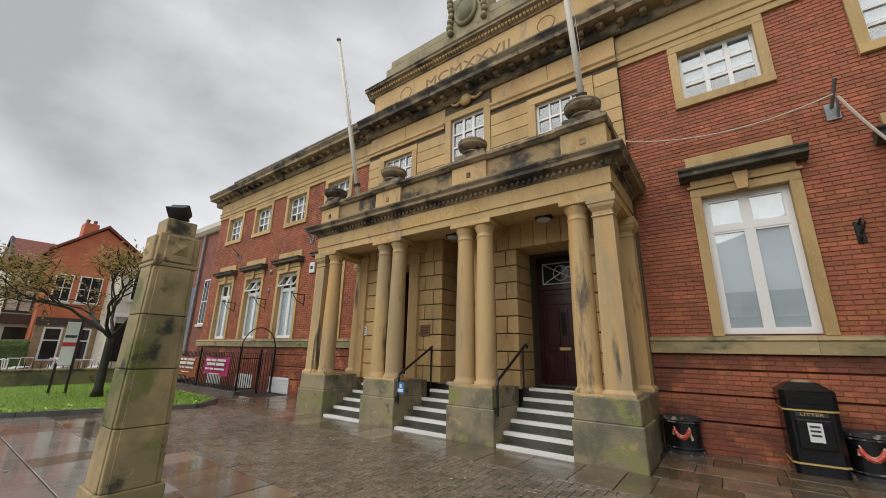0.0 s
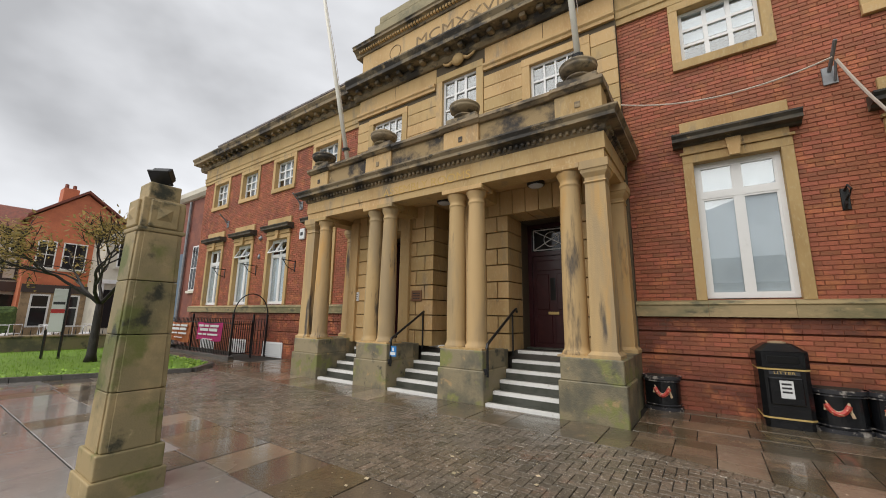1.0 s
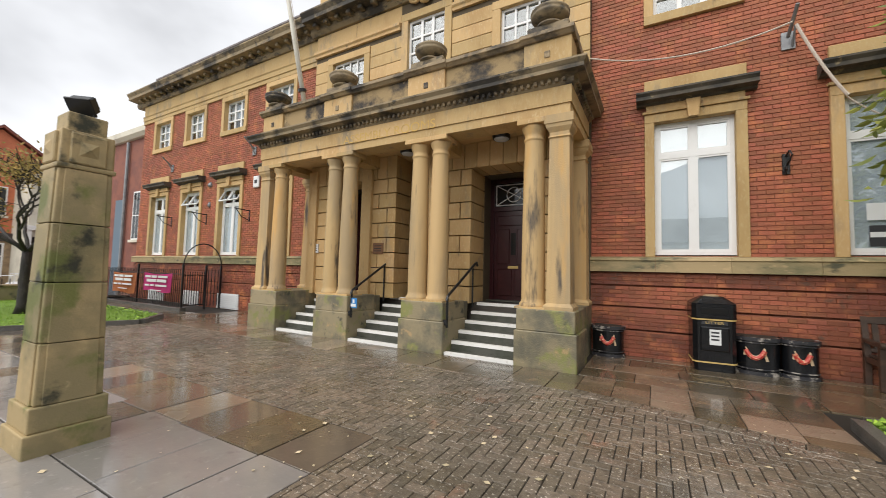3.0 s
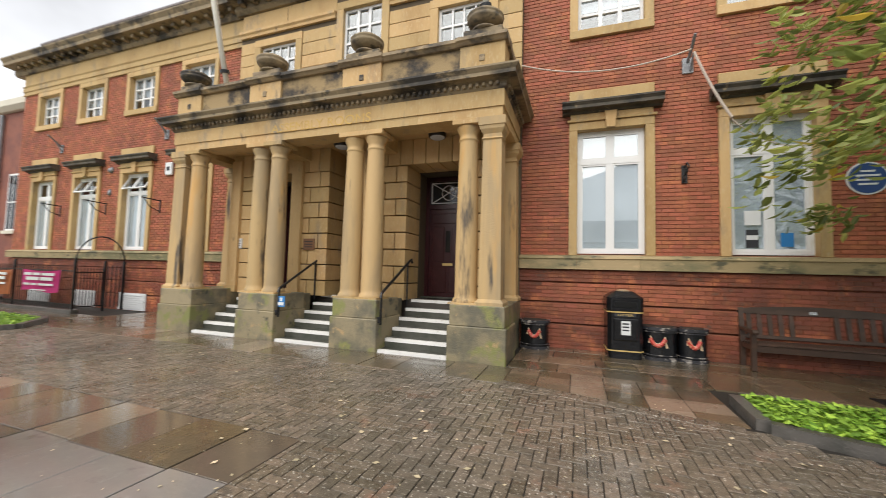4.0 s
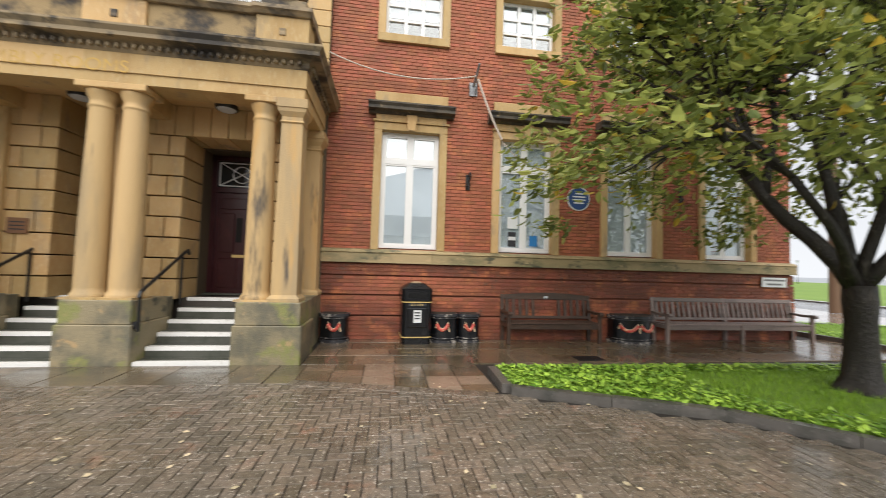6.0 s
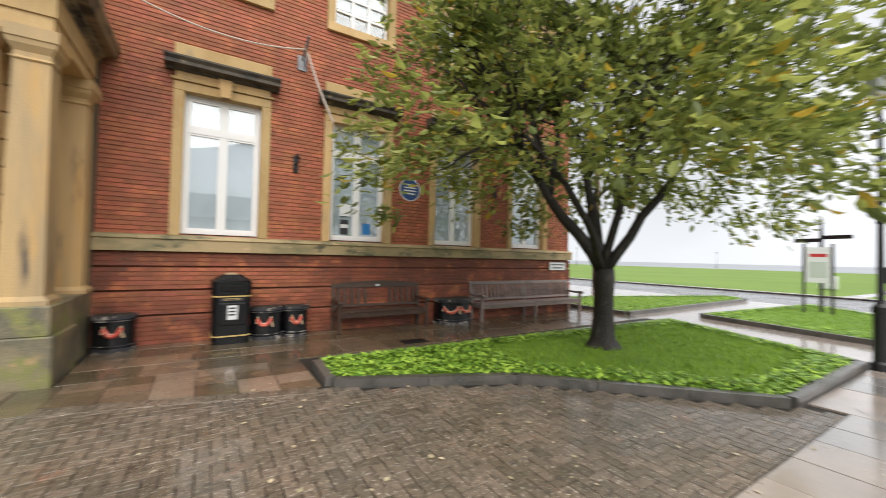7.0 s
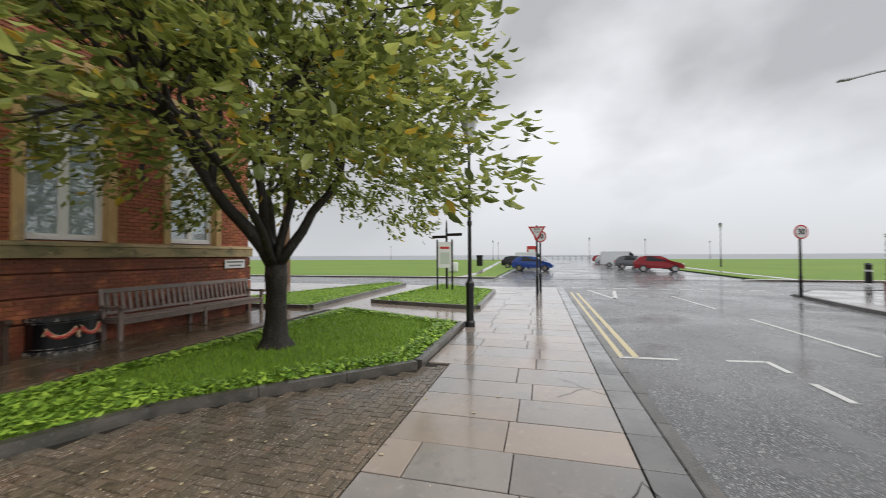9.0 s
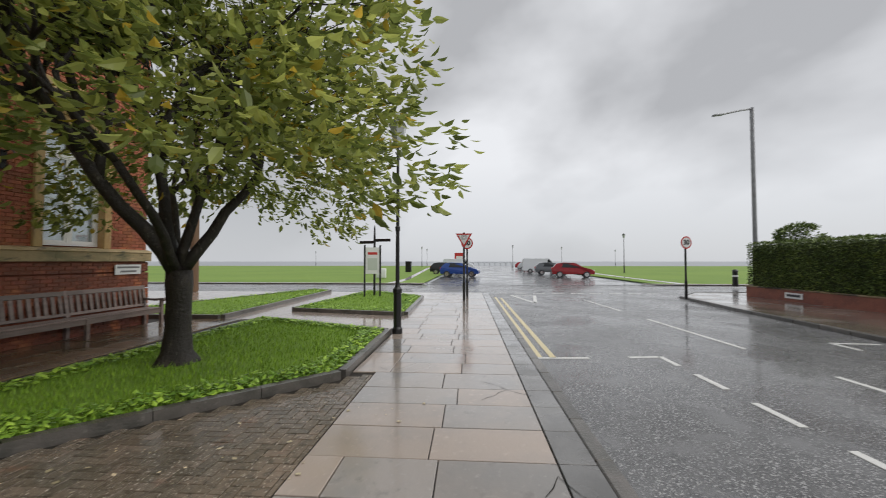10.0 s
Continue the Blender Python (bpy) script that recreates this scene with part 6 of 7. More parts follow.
tier("cap_stone", 0.155, 0.155, 2.54, 2.70)
for rot in range(4):
    for z0, z1, w, d in ((2.265, 2.52, 0.14, 0.235),):
        bm = cube(-w, w, -d, -0.17, z0, z1, 0.01)
        bm.transform(Matrix.Rotation(radians(90 * rot), 4, "Z"))
        part("cap_panel", bm, STONE_PILLAR, pil)
    bm = bmesh.new()
    base = [bm.verts.new((u * 0.075, -0.234, 2.39 + v * 0.06)) for u, v in ((-1, -1), (1, -1), (1, 1), (-1, 1))]
    tip = bm.verts.new((0, -0.265, 2.39))
    for i in range(4):
        bm.faces.new((base[i], base[(i + 1) % 4], tip))
    bm.faces.new(base[::-1])
    bm.transform(Matrix.Rotation(radians(90 * rot), 4, "Z"))
    part("diamond_boss", bm, STONE_PILLAR, pil)
pil.scale = (0.82, 0.84, 1.0)
fl = empty("floodlight", -5.488, 3.66, 2.70, rz=40, label="black floodlight tilted upwards on the pillar", category="floodlight")
fl.scale = (0.85, 0.85, 0.85)
part("bracket", tube([(-0.09, 0, 0.0), (-0.09, 0, 0.10), (0.09, 0, 0.10), (0.09, 0, 0.0)], 0.012), BLACK, fl)
bm = cube(-0.10, 0.10, -0.055, 0.045, -0.08, 0.08, 0.012)
bm.transform(Matrix.Translation((0, 0, 0.14)) @ Matrix.Rotation(radians(42), 4, "X"))
part("housing", bm, BLACK, fl)
bm = cube(-0.115, 0.115, -0.075, -0.053, -0.095, 0.095, 0.006)
bm.transform(Matrix.Translation((0, 0, 0.14)) @ Matrix.Rotation(radians(42), 4, "X"))
part("visor", bm, BLACK, fl)
for k in range(4):
    bm = cube(-0.08 + 0.05 * k, -0.068 + 0.05 * k, 0.045, 0.07, -0.06, 0.06)
    bm.transform(Matrix.Translation((0, 0, 0.14)) @ Matrix.Rotation(radians(42), 4, "X"))
    part("cooling_fin", bm, BLACK, fl)

# ---- railings, gate, banners and vents by the west wing ----
rail = empty("railings", 0, 0, 0, label="black iron railings round a basement area", category="railings")
part("top_bar", cube(-20.6, -14.5, 8.98, 9.02, 1.16, 1.19), BLACK, rail)
part("bottom_bar", cube(-20.6, -14.5, 8.98, 9.02, 0.22, 0.25), BLACK, rail)
part("kerb_stone", cube(-20.7, -14.38, 8.90, 9.10, -0.02, 0.10, 0.01), KERB, rail)
me = None
for k in range(51):
    x = -20.55 + 0.12 * k
    if me is None:
        bm = cube(-0.009, 0.009, -0.009, 0.009, 0.1, 1.30)
        box(bm, -0.016, 0.016, -0.005, 0.005, 1.26, 1.33)
        ob = part("baluster", bm, BLACK, rail)
        ob.location = (x, 9.0, 0)
        me = ob.data
    else:
        shared("baluster", me, Matrix.Translation((x, 9.0, 0)), rail)
for x, y in ((-14.5, 9.0), (-14.5, 10.22), (-17.5, 9.0), (-14.5, 9.72)):
    part("post", cube(x - 0.028, x + 0.028, y - 0.028, y + 0.028, 0, 1.48), BLACK, rail)
gate = part("gate", cube(-14.515, -14.485, 9.03, 9.69, 1.13, 1.16), BLACK, rail, "iron gate leaf")
part("gate_bar", cube(-14.515, -14.485, 9.03, 9.69, 0.15, 0.18), BLACK, gate)
for k in range(9):
    y = 9.07 + 0.075 * k if k < 9 else 0
    part("gate_bar", cube(-14.51, -14.49, y - 0.009, y + 0.009, 0.15, 1.26), BLACK, gate)
for k in range(4):
    y = 9.80 + 0.11 * k
    shared("baluster", me, Matrix.Translation((-14.5, y, 0)), rail)
part("hoop", tube([(-14.5, 9.0, 1.4)] + [(-14.5, 9.61 - 0.61 * math.cos(math.pi * k / 14), 1.45 + 0.75 * math.sin(math.pi * k / 14)) for k in range(15)] + [(-14.5, 10.22, 0.05)], 0.02), BLACK, rail, "arched iron overthrow")

for x0, x1, z0, z1, m, lab in ((-16.85, -15.0, 0.56, 1.19, PINK, "pink printed vinyl banner tied to the railings"), (-19.25, -17.45, 0.42, 1.16, ORANGE, "orange printed vinyl banner tied to the railings")):
    bn = empty("banner", 0, 8.94, 0, label=lab, category="banner", group="railing banners")
    bm = bmesh.new()
    n = 14
    top, bot = [], []
    for k in range(n + 1):
        f = k / n
        w = 0.025 * math.sin(f * 9)
        top.append(bm.verts.new((x0 + (x1 - x0) * f, -0.02 + w, z1 - 0.05 * math.sin(math.pi * f))))
        bot.append(bm.verts.new((x0 + (x1 - x0) * f, -0.03 - w, z0 + 0.03 * math.sin(math.pi * f * 2))))
    for k in range(n):
        bm.faces.new((bot[k], bot[k + 1], top[k + 1], top[k]))
    bmesh.ops.solidify(bm, geom=list(bm.faces), thickness=0.006)
    part("vinyl", bm, m, bn)
    zc = (z0 + z1) / 2
    lines = [(((0.10, 0.30), (0.34, 0.52), (0.57, 0.90)), 0.075), (((0.16, 0.50), (0.54, 0.86)), 0.095), (((0.10, 0.26), (0.30, 0.44), (0.49, 0.88)), 0.06), (((0.30, 0.70),), 0.03)]
    for k, (words, h) in enumerate(lines):
        z = z1 - 0.17 - 0.145 * k
        for f0, f1 in words:
            part("text_bar", cube(x0 + (x1 - x0) * f0, x0 + (x1 - x0) * f1, -0.07, -0.058, z, z + h), SIGNWHITE, bn)
for x in (-14.1, -16.5, -19.0):
    v = empty("wall_vent", x, FACE - 0.10, 0, label="white louvred vent low in the brick wall", category="vent", group="wall vents")
    part("frame", cube(-0.62, 0.62, -0.03, 0.0, 0.0, 0.52), SIGNWHITE, v)
    for k in range(7):
        part("louvre", cube(-0.57, 0.57, -0.05, -0.031, 0.05 + 0.065 * k, 0.085 + 0.065 * k), SIGNWHITE, v)

# ---- west end: annexe, low wall, sign, house fronts ----
ANNEX = mat("brown_brick", (0.24, 0.085, 0.055), 0.7, var=[(2, (0.17, 0.06, 0.045), 0.4, 0.65, 4), (30, (0.30, 0.12, 0.08), 0.5, 0.75, 3)], bump=0.3, bump_scale=60)
CREAM = mat("cream_render", (0.62, 0.58, 0.48), 0.7, var=[(1.2, (0.50, 0.46, 0.38), 0.45, 0.7, 4)], bump=0.1)
ROOFTILE = mat("red_roof_tiles", (0.24, 0.065, 0.035), 0.6, var=[(6, (0.15, 0.045, 0.03), 0.4, 0.65, 4)], bump=0.4, bump_scale=25)
DARKSLATE = mat("dark_slate", (0.06, 0.06, 0.065), 0.5, var=[(5, (0.09, 0.085, 0.085), 0.4, 0.65, 4)], bump=0.2)


def sash(parent, x0, x1, z0, z1, y=0.0, m=WHITE):
    w = part("window", cube(x0, x1, y - 0.05, y, z0, z1), m, parent)
    xm, zm, t = (x0 + x1) / 2, (z0 + z1) / 2, 0.07
    for a, b, c, d in ((x0 + t, xm - t / 3, z0 + t, zm - t / 3), (xm + t / 3, x1 - t, z0 + t, zm - t / 3), (x0 + t, xm - t / 3, zm + t / 3, z1 - t), (xm + t / 3, x1 - t, zm + t / 3, z1 - t)):
        part("pane", cube(a, b, y - 0.056, y - 0.05, c, d), DARKGLASS, w)
    part("sill", cube(x0 - 0.1, x1 + 0.1, y - 0.12, y, z0 - 0.12, z0), CREAM, w)


annex = empty("annexe", -24.0, 10.8, 0, label="narrow brown brick annexe with a white cornice", category="building")
part("wall", cube(-2.6, 2.84, 0, 8, 0, 7.5), ANNEX, annex)
part("cornice", moulding([(0.1, 7.5), (-0.15, 7.5), (-0.3, 7.65), (-0.3, 7.9), (0.1, 7.95)], -2.8, 2.84), CREAM, annex)
part("door", cube(-0.7, 0.15, -0.06, 0, 0, 4.6), mat("blue_grey_door", (0.12, 0.17, 0.22), 0.5), annex)
part("drainpipe", tube([(0.35, -0.1, 0.1), (0.35, -0.1, 7.4)], 0.07), GREYMETAL, annex)
sash(annex, 1.15, 1.85, 2.6, 4.9)

# turned to face down the lawn (+x)
house = empty("brick_house", -36.0, 8.2, 0, rz=90, label="red brick house with a steep gable and chimney", category="house")
HB = mat("orange_red_brick", (0.60, 0.185, 0.085), 0.7, var=[(1.5, (0.50, 0.145, 0.07), 0.4, 0.65, 4), (30, (0.4, 0.13, 0.07), 0.5, 0.75, 3)], bump=0.3, bump_scale=60)
bm = bmesh.new()
a = [bm.verts.new(p) for p in ((-1.6, 0, 0), (2.9, 0, 0), (2.9, 0, 7.9), (0.75, 0, 9.5), (-1.6, 0, 7.5))]
b = [bm.verts.new((v.co.x, 9, v.co.z)) for v in a]
bm.faces.new(a), bm.faces.new(b[::-1])
for i in range(5):
    bm.faces.new((a[i], b[i], b[(i + 1) % 5], a[(i + 1) % 5]))
part("wall", bm, HB, house)
for (x0, z0), (x1, z1) in (((-1.9, 7.35), (0.75, 9.6)), ((0.75, 9.6), (3.1, 7.85))):
    bm = bmesh.new()
    q = [bm.verts.new(p) for p in ((x0, -0.25, z0), (x1, -0.25, z1), (x1, 9, z1), (x0, 9, z0))]
    q2 = [bm.verts.new((v.co.x, v.co.y, v.co.z + 0.18)) for v in q]
    bm.faces.new(q), bm.faces.new(q2[::-1])
    for i in range(4):
        bm.faces.new((q[i], q2[i], q2[(i + 1) % 4], q[(i + 1) % 4]))
    part("roof", bm, ROOFTILE, house)
ch = part("chimney", cube(-0.45, 0.35, 0.4, 1.4, 8.2, 9.8, 0.02), HB, house)
for x in (-0.25, 0.15):
    part("chimney_pot", lathe([(0.12, 9.8), (0.10, 10.15)], 10, x, 0.9), ROOFTILE, ch)
sash(house, 0.0, 1.2, 4.2, 6.0)
sash(house, -1.2, -0.3, 4.2, 6.0)
part("shop_front", cube(-1.5, 2.8, -0.25, 0, 0, 3.1), mat("tan_shop_stone", (0.36, 0.25, 0.14), 0.6, var=[(3, (0.22, 0.15, 0.09), 0.4, 0.7, 4)]), house)
part("fascia", cube(-1.55, 2.85, -0.35, -0.25, 2.65, 3.15), mat("dark_shop_fascia", (0.05, 0.035, 0.03), 0.5), house)
for x in (-1.1, 0.3, 1.7):
    sw = part("shop_window", cube(x, x + 0.9, -0.27, -0.25, 0.5, 2.55), WHITE, house)
    part("pane", cube(x + 0.1, x + 0.8, -0.285, -0.27, 0.6, 1.7), DARKGLASS, sw)
    part("pane", cube(x + 0.1, x + 0.8, -0.285, -0.27, 1.78, 2.45), DARKGLASS, sw)

gabled = empty("gabled_house", -37.5, 6.0, 0, rz=90, label="half-timbered house with a steep red tiled roof", category="house")
part("wall", cube(-0.75, 1.5, 0, 7, 0, 6.75), CREAM, gabled)
bm = bmesh.new()
a = [bm.verts.new(p) for p in ((-1.05, -0.35, 6.65), (-1.05, 2.6, 8.6), (-1.05, 5.4, 6.65))]
b = [bm.verts.new((1.7, v.co.y, v.co.z)) for v in a]
bm.faces.new(a), bm.faces.new(b[::-1])
for i in range(3):
    bm.faces.new((a[i], b[i], b[(i + 1) % 3], a[(i + 1) % 3]))
part("roof", bm, ROOFTILE, gabled)
part("barge_board", tube([(-1.08, -0.4, 6.62), (-1.08, 2.6, 8.62), (-1.08, 5.4, 6.62)], 0.09, 6), INK, gabled)
TIMBER = mat("dark_timber", (0.035, 0.025, 0.02), 0.6)
for u in (-0.70, -0.1, 0.5, 1.1, 1.45):
    part("timber", cube(u - 0.06, u + 0.06, -0.05, 0.0, 3.4, 6.7), TIMBER, gabled)
for z in (3.4, 5.0, 6.55):
    part("timber", cube(-0.75, 1.5, -0.055, -0.002, z, z + 0.13), TIMBER, gabled)
sash(gabled, 0.0, 1.0, 5.2, 6.4)
part("awning_band", cube(-0.75, 1.5, -0.3, 0, 2.7, 3.3), mat("dark_brown_fascia", (0.06, 0.035, 0.025), 0.5), gabled)
part("shop_window", cube(-0.4, 1.1, -0.04, 0, 0.6, 2.5), DARKGLASS, gabled)
dormer = empty("dormer_house", -38.2, 7.4, 0, rz=90, label="dark slate mansard with a white dormer between gables", category="house")
part("roof", cube(-0.4, 1.2, 0.3, 6, 6.6, 8.3, 0.05), DARKSLATE, dormer)
part("wall", cube(-0.4, 1.2, 0.1, 6, 0, 6.6), HB, dormer)
part("dormer_window", cube(0.1, 0.8, 0.0, 0.6, 7.0, 7.9), SIGNWHITE, dormer)

shop = empty("white_shop", -33.0, 11.6, 0, rz=90, label="white painted shop front with blue posters", category="shop")
part("wall", cube(-1.9, 2.4, 0, 8, 0, 7.0), CREAM, shop)
part("roof", cube(-2.0, 2.5, -0.2, 8, 7.0, 7.25), DARKSLATE, shop)
part("cornice", cube(-2.0, 2.5, -0.25, 0, 3.3, 3.55), WHITE, shop)
sash(shop, -1.3, -0.1, 4.4, 6.3)
sash(shop, 0.6, 1.8, 4.4, 6.3)
for x in (-1.7, -0.35, 1.0):
    part("shop_window", cube(x, x + 1.1, -0.05, 0, 0.5, 2.9), mat("pale_blue_poster", (0.35, 0.48, 0.66), 0.4) if x == -0.35 else DARKGLASS, shop)
    part("pilaster", cube(x - 0.25, x - 0.05, -0.15, 0, 0, 3.3), WHITE, shop)

lw = empty("low_wall", -21.3, 0, 0, label="low dark stone garden wall with iron spikes", category="garden wall", kind="structure")
part("masonry", cube(-0.2, 0.2, -6.0, 8.8, 0, 0.55), STONE_MOSS, lw)
part("coping", cube(-0.24, 0.24, -6.0, 8.8, 0.55, 0.63, 0.02), STONE_SOOT, lw)
me = None
for k in range(74):
    y = -5.9 + 0.2 * k
    if me is None:
        ob = part("spike", lathe([(0.014, 0.63), (0.014, 0.80), (0.002, 0.88)], 6), BLACK, lw)
        ob.location.y, me = y, ob.data
    else:
        shared("spike", me, Matrix.Translation((0, y, 0)), lw)
sheet("terrace", [(-34.5, -8), (-34.5, 11.5), (-21.5, 11.5), (-21.5, -8)], 0.10, PALE, "pale wet terrace beyond the low wall", "pavement")
CHAIR = mat("white_cafe_chair", (0.7, 0.7, 0.7), 0.4)
first = None
for k in range(34):
    x, y = -22.3 - 0.8 * (k % 5), 0.6 + 0.25 * k
    if first is None:
        first = empty("cafe_chair", x, y, 0.10, label="white wire cafe chair on the terrace", category="chair", group="cafe chairs")
        part("seat", cube(-0.2, 0.2, -0.2, 0.2, 0.43, 0.46, 0.01), CHAIR, first)
        part("backrest", tube([(-0.2, 0.2, 0.45), (-0.2, 0.24, 0.82), (0.2, 0.24, 0.82), (0.2, 0.2, 0.45)], 0.018), CHAIR, first)
        for u, v in ((-1, -1), (1, -1), (1, 1), (-1, 1)):
            part("leg", tube([(u * 0.18, v * 0.18, 0.45), (u * 0.2, v * 0.2, 0.0)], 0.014), CHAIR, first)
    else:
        copy_thing(first, pose(x, y, 0.10, 0, 0, 53 * k))
gh = empty("garden_hedge", -34.0, 0, 0.1, label="dark clipped hedge beyond the terrace", category="hedge")
bm = cube(-0.5, 0.5, -3.0, 6.4, 0.0, 1.6, 0.12, 2)
bmesh.ops.subdivide_edges(bm, edges=list(bm.edges), cuts=5, use_grid_fill=True)
for v_ in bm.verts:
    v_.co += Vector((noise.noise(v_.co * 3.1), noise.noise(v_.co * 2.7 + Vector((5, 0, 0))), noise.noise(v_.co * 3.3 + Vector((0, 7, 0))))) * 0.12
part("foliage", bm, mat("dark_hedge_mass", (0.05, 0.085, 0.02), 0.8, var=[(9, (0.10, 0.15, 0.035), 0.45, 0.65, 4)], bump=1.0, bump_scale=14), gh)
# information sign on two black posts in the lawn
isg = empty("information_sign", -17.6, 5.25, 0.08, rz=60, label="white information panel with a red stripe between black posts", category="sign")
part("post", cube(0.17, 0.22, -0.03, 0.03, 0, 2.25), BLACK, isg)
part("post", cube(-0.22, -0.17, -0.03, 0.03, 0, 0.85), BLACK, isg)
pn = part("panel", cube(-0.165, 0.165, -0.02, 0.02, 0.8, 2.1, 0.005), SIGNWHITE, isg)
part("stripe", cube(-0.16, 0.16, -0.024, -0.02, 1.36, 1.48), SIGNRED, pn)
part("text_bar", cube(-0.14, 0.14, -0.024, -0.02, 1.62, 1.70), INK, pn)

# ---- cast iron lamp post, signs and road furniture ----
def lamp_post(x, y, h, label="black cast iron lamp post with a lantern", group="lamp posts"):
    lp = empty("lamp_post", x, y, 0, label=label, category="lamp post", group=group)
    k = h / 4.6
    part("base", lathe([(0.11, 0.0), (0.11, 0.10), (0.085, 0.14), (0.085, 0.85), (0.10, 0.88), (0.10, 0.95), (0.06, 1.0), (0.05, 1.05)], 14), BLACK, lp, smooth=False)
    part("shaft", lathe([(0.045, 1.04), (0.04, 2.2), (0.055, 2.22), (0.055, 2.30), (0.038, 2.32), (0.03, h - 0.55)], 12), BLACK, lp)
    part("ladder_bar", tube([(-0.28, 0, h - 0.75), (0.28, 0, h - 0.75)], 0.012), BLACK, lp)
    lan = part("lantern", lathe([(0.06, h - 0.55), (0.10, h - 0.52), (0.19, h - 0.12), (0.20, h - 0.10)], 6), mat("lantern_glass", (0.45, 0.47, 0.47), 0.2), lp)
    part("lantern_roof", lathe([(0.22, h - 0.10), (0.13, h + 0.03), (0.04, h + 0.08), (0.02, h + 0.18)], 6), BLACK, lan)
    return lp


lamp_post(7.87, 3.78, 4.6)
first_far = lamp_post(52.0, -18.6, 5.2, "black lamp post beside the open grass", "far lamp posts")
for x, y in ((100.0, -22.0), (88.0, -8.0), (97.0, 14.2), (112.0, 14.5), (140.0, 60.0), (125.0, -45.0), (90.0, 75.0)):
    copy_thing(first_far, pose(x, y, 0))


def road_sign(name, x, y, h, label, rz=-90):
    s = empty(name, x, y, 0, rz=rz, label=label, category="road sign")
    part("post", lathe([(0.055, 0.0), (0.055, 0.75), (0.04, 0.78), (0.04, h)], 12), BLACK, s)
    return s


def disc(r, d, m, y):
    bm = lathe([(r, 0.0), (r, d)], 32)
    bm.transform(m @ Matrix.Translation((0, y, 0)) @ Matrix.Rotation(radians(90), 4, "X"))
    return bm


def speed_face(parent, z, r=0.26, y=-0.045):
    m = Matrix.Translation((0, 0, z))
    p = part("speed_disc", disc(r, 0.012, m, y), SIGNRED, parent, "round red-rimmed speed limit disc")
    part("white_disc", disc(r * 0.80, 0.004, m, y - 0.0125), SIGNWHITE, p)
    lettering("30", r * 1.05, pose(0, y - 0.018, z, 90, 0, 0), INK, p, depth=0.001, bold=0.012)


gw = road_sign("give_way_sign", 14.85, 2.42, 2.7, "red and white give way triangle on a black post")
tri = bmesh.new()
for y, s, m in ((-0.045, 0.33, 0),):
    pts = [(-s, 2.66), (s, 2.66), (0, 2.66 - s * 1.73)]
    a = [tri.verts.new((px, y - 0.012, pz)) for px, pz in pts]
    b = [tri.verts.new((px, y, pz)) for px, pz in pts]
    tri.faces.new(a), tri.faces.new(b[::-1])
    for i in range(3):
        tri.faces.new((a[i], b[i], b[(i + 1) % 3], a[(i + 1) % 3]))
tp = part("triangle", tri, SIGNRED, gw)
tri = bmesh.new()
a = [tri.verts.new((px, -0.06, pz)) for px, pz in ((-0.23, 2.605), (0.23, 2.605), (0, 2.605 - 0.4))]
b = [tri.verts.new((v.co.x, -0.057, v.co.z)) for v in a]
tri.faces.new(a), tri.faces.new(b[::-1])
for i in range(3):
    tri.faces.new((a[i], b[i], b[(i + 1) % 3], a[(i + 1) % 3]))
part("white_field", tri, SIGNWHITE, tp)
lettering("GIVE", 0.11, pose(0, -0.063, 2.54, 90, 0, 0), INK, tp, depth=0.001)
lettering("WAY", 0.09, pose(0, -0.063, 2.44, 90, 0, 0), INK, tp, depth=0.001)
sp1 = road_sign("speed_limit_sign", 16.6, 2.30, 2.5, "round speed limit sign on a grey post")
speed_face(sp1, 2.35)
sp2 = road_sign("speed_limit_sign", 16.1, -6.76, 2.55, "round speed limit sign on a grey post", rz=-75)
speed_face(sp2, 2.33)

fp = empty("fingerpost", 15.9, 6.30, 0.08, label="black fingerpost with two pointing arms", category="fingerpost")
part("post", lathe([(0.05, 0), (0.05, 2.5), (0.03, 2.95), (0.005, 3.05)], 10), BLACK, fp)
for z, a, b in ((2.30, (-0.05, 0.1), (0.15, 0.75)), (2.38, (0.05, -0.1), (-0.1, -0.75))):
    m = Matrix.Translation((0, 0, z)) @ Matrix.Rotation(math.atan2(b[1] - a[1], b[0] - a[0]), 4, "Z")
    bm = cube(0, 0.75, -0.015, 0.015, -0.06, 0.06)
    bm.transform(m)
    part("finger", bm, BLACK, fp)
nb = empty("notice_board", 15.35, 6.25, 0.08, rz=-70, label="tall white map board between black posts", category="notice board")
for x in (-0.32, 0.32):
    part("post", cube(x - 0.035, x + 0.035, -0.035, 0.035, 0, 2.15), BLACK, nb)
part("board", cube(-0.285, 0.285, -0.02, 0.02, 0.95, 2.05), SIGNWHITE, nb)
part("text_bar", cube(-0.2, 0.2, -0.024, -0.02, 1.75, 1.85), SIGNRED, nb)
part("map", cube(-0.2, 0.2, -0.024, -0.02, 1.1, 1.6), mat("pale_map_print", (0.5, 0.55, 0.5), 0.5), nb)
bb = empty("bin", 55.0, 11.0, 0, label="black litter bin beside the grass", category="litter bin")
part("body", prism(octa(0.5, 0.4, 0.1), 0, 1.3), BLACK_PL, bb)
part("lid", prism(octa(0.53, 0.43, 0.1), 1.3, 1.55), BLACK_PL, bb)
st = empty("white_stone", 34.0, 10.2, 0, label="white painted marker stone in the grass", category="marker stone")
part("stone", bevel(cube(-0.15, 0.15, -0.45, 0.45, 0, 0.9), 0.1, 3), SIGNWHITE, st, smooth=True)
bo = empty("bollard", 24.3, -14.2, 0, label="black bollard with a white band", category="bollard")
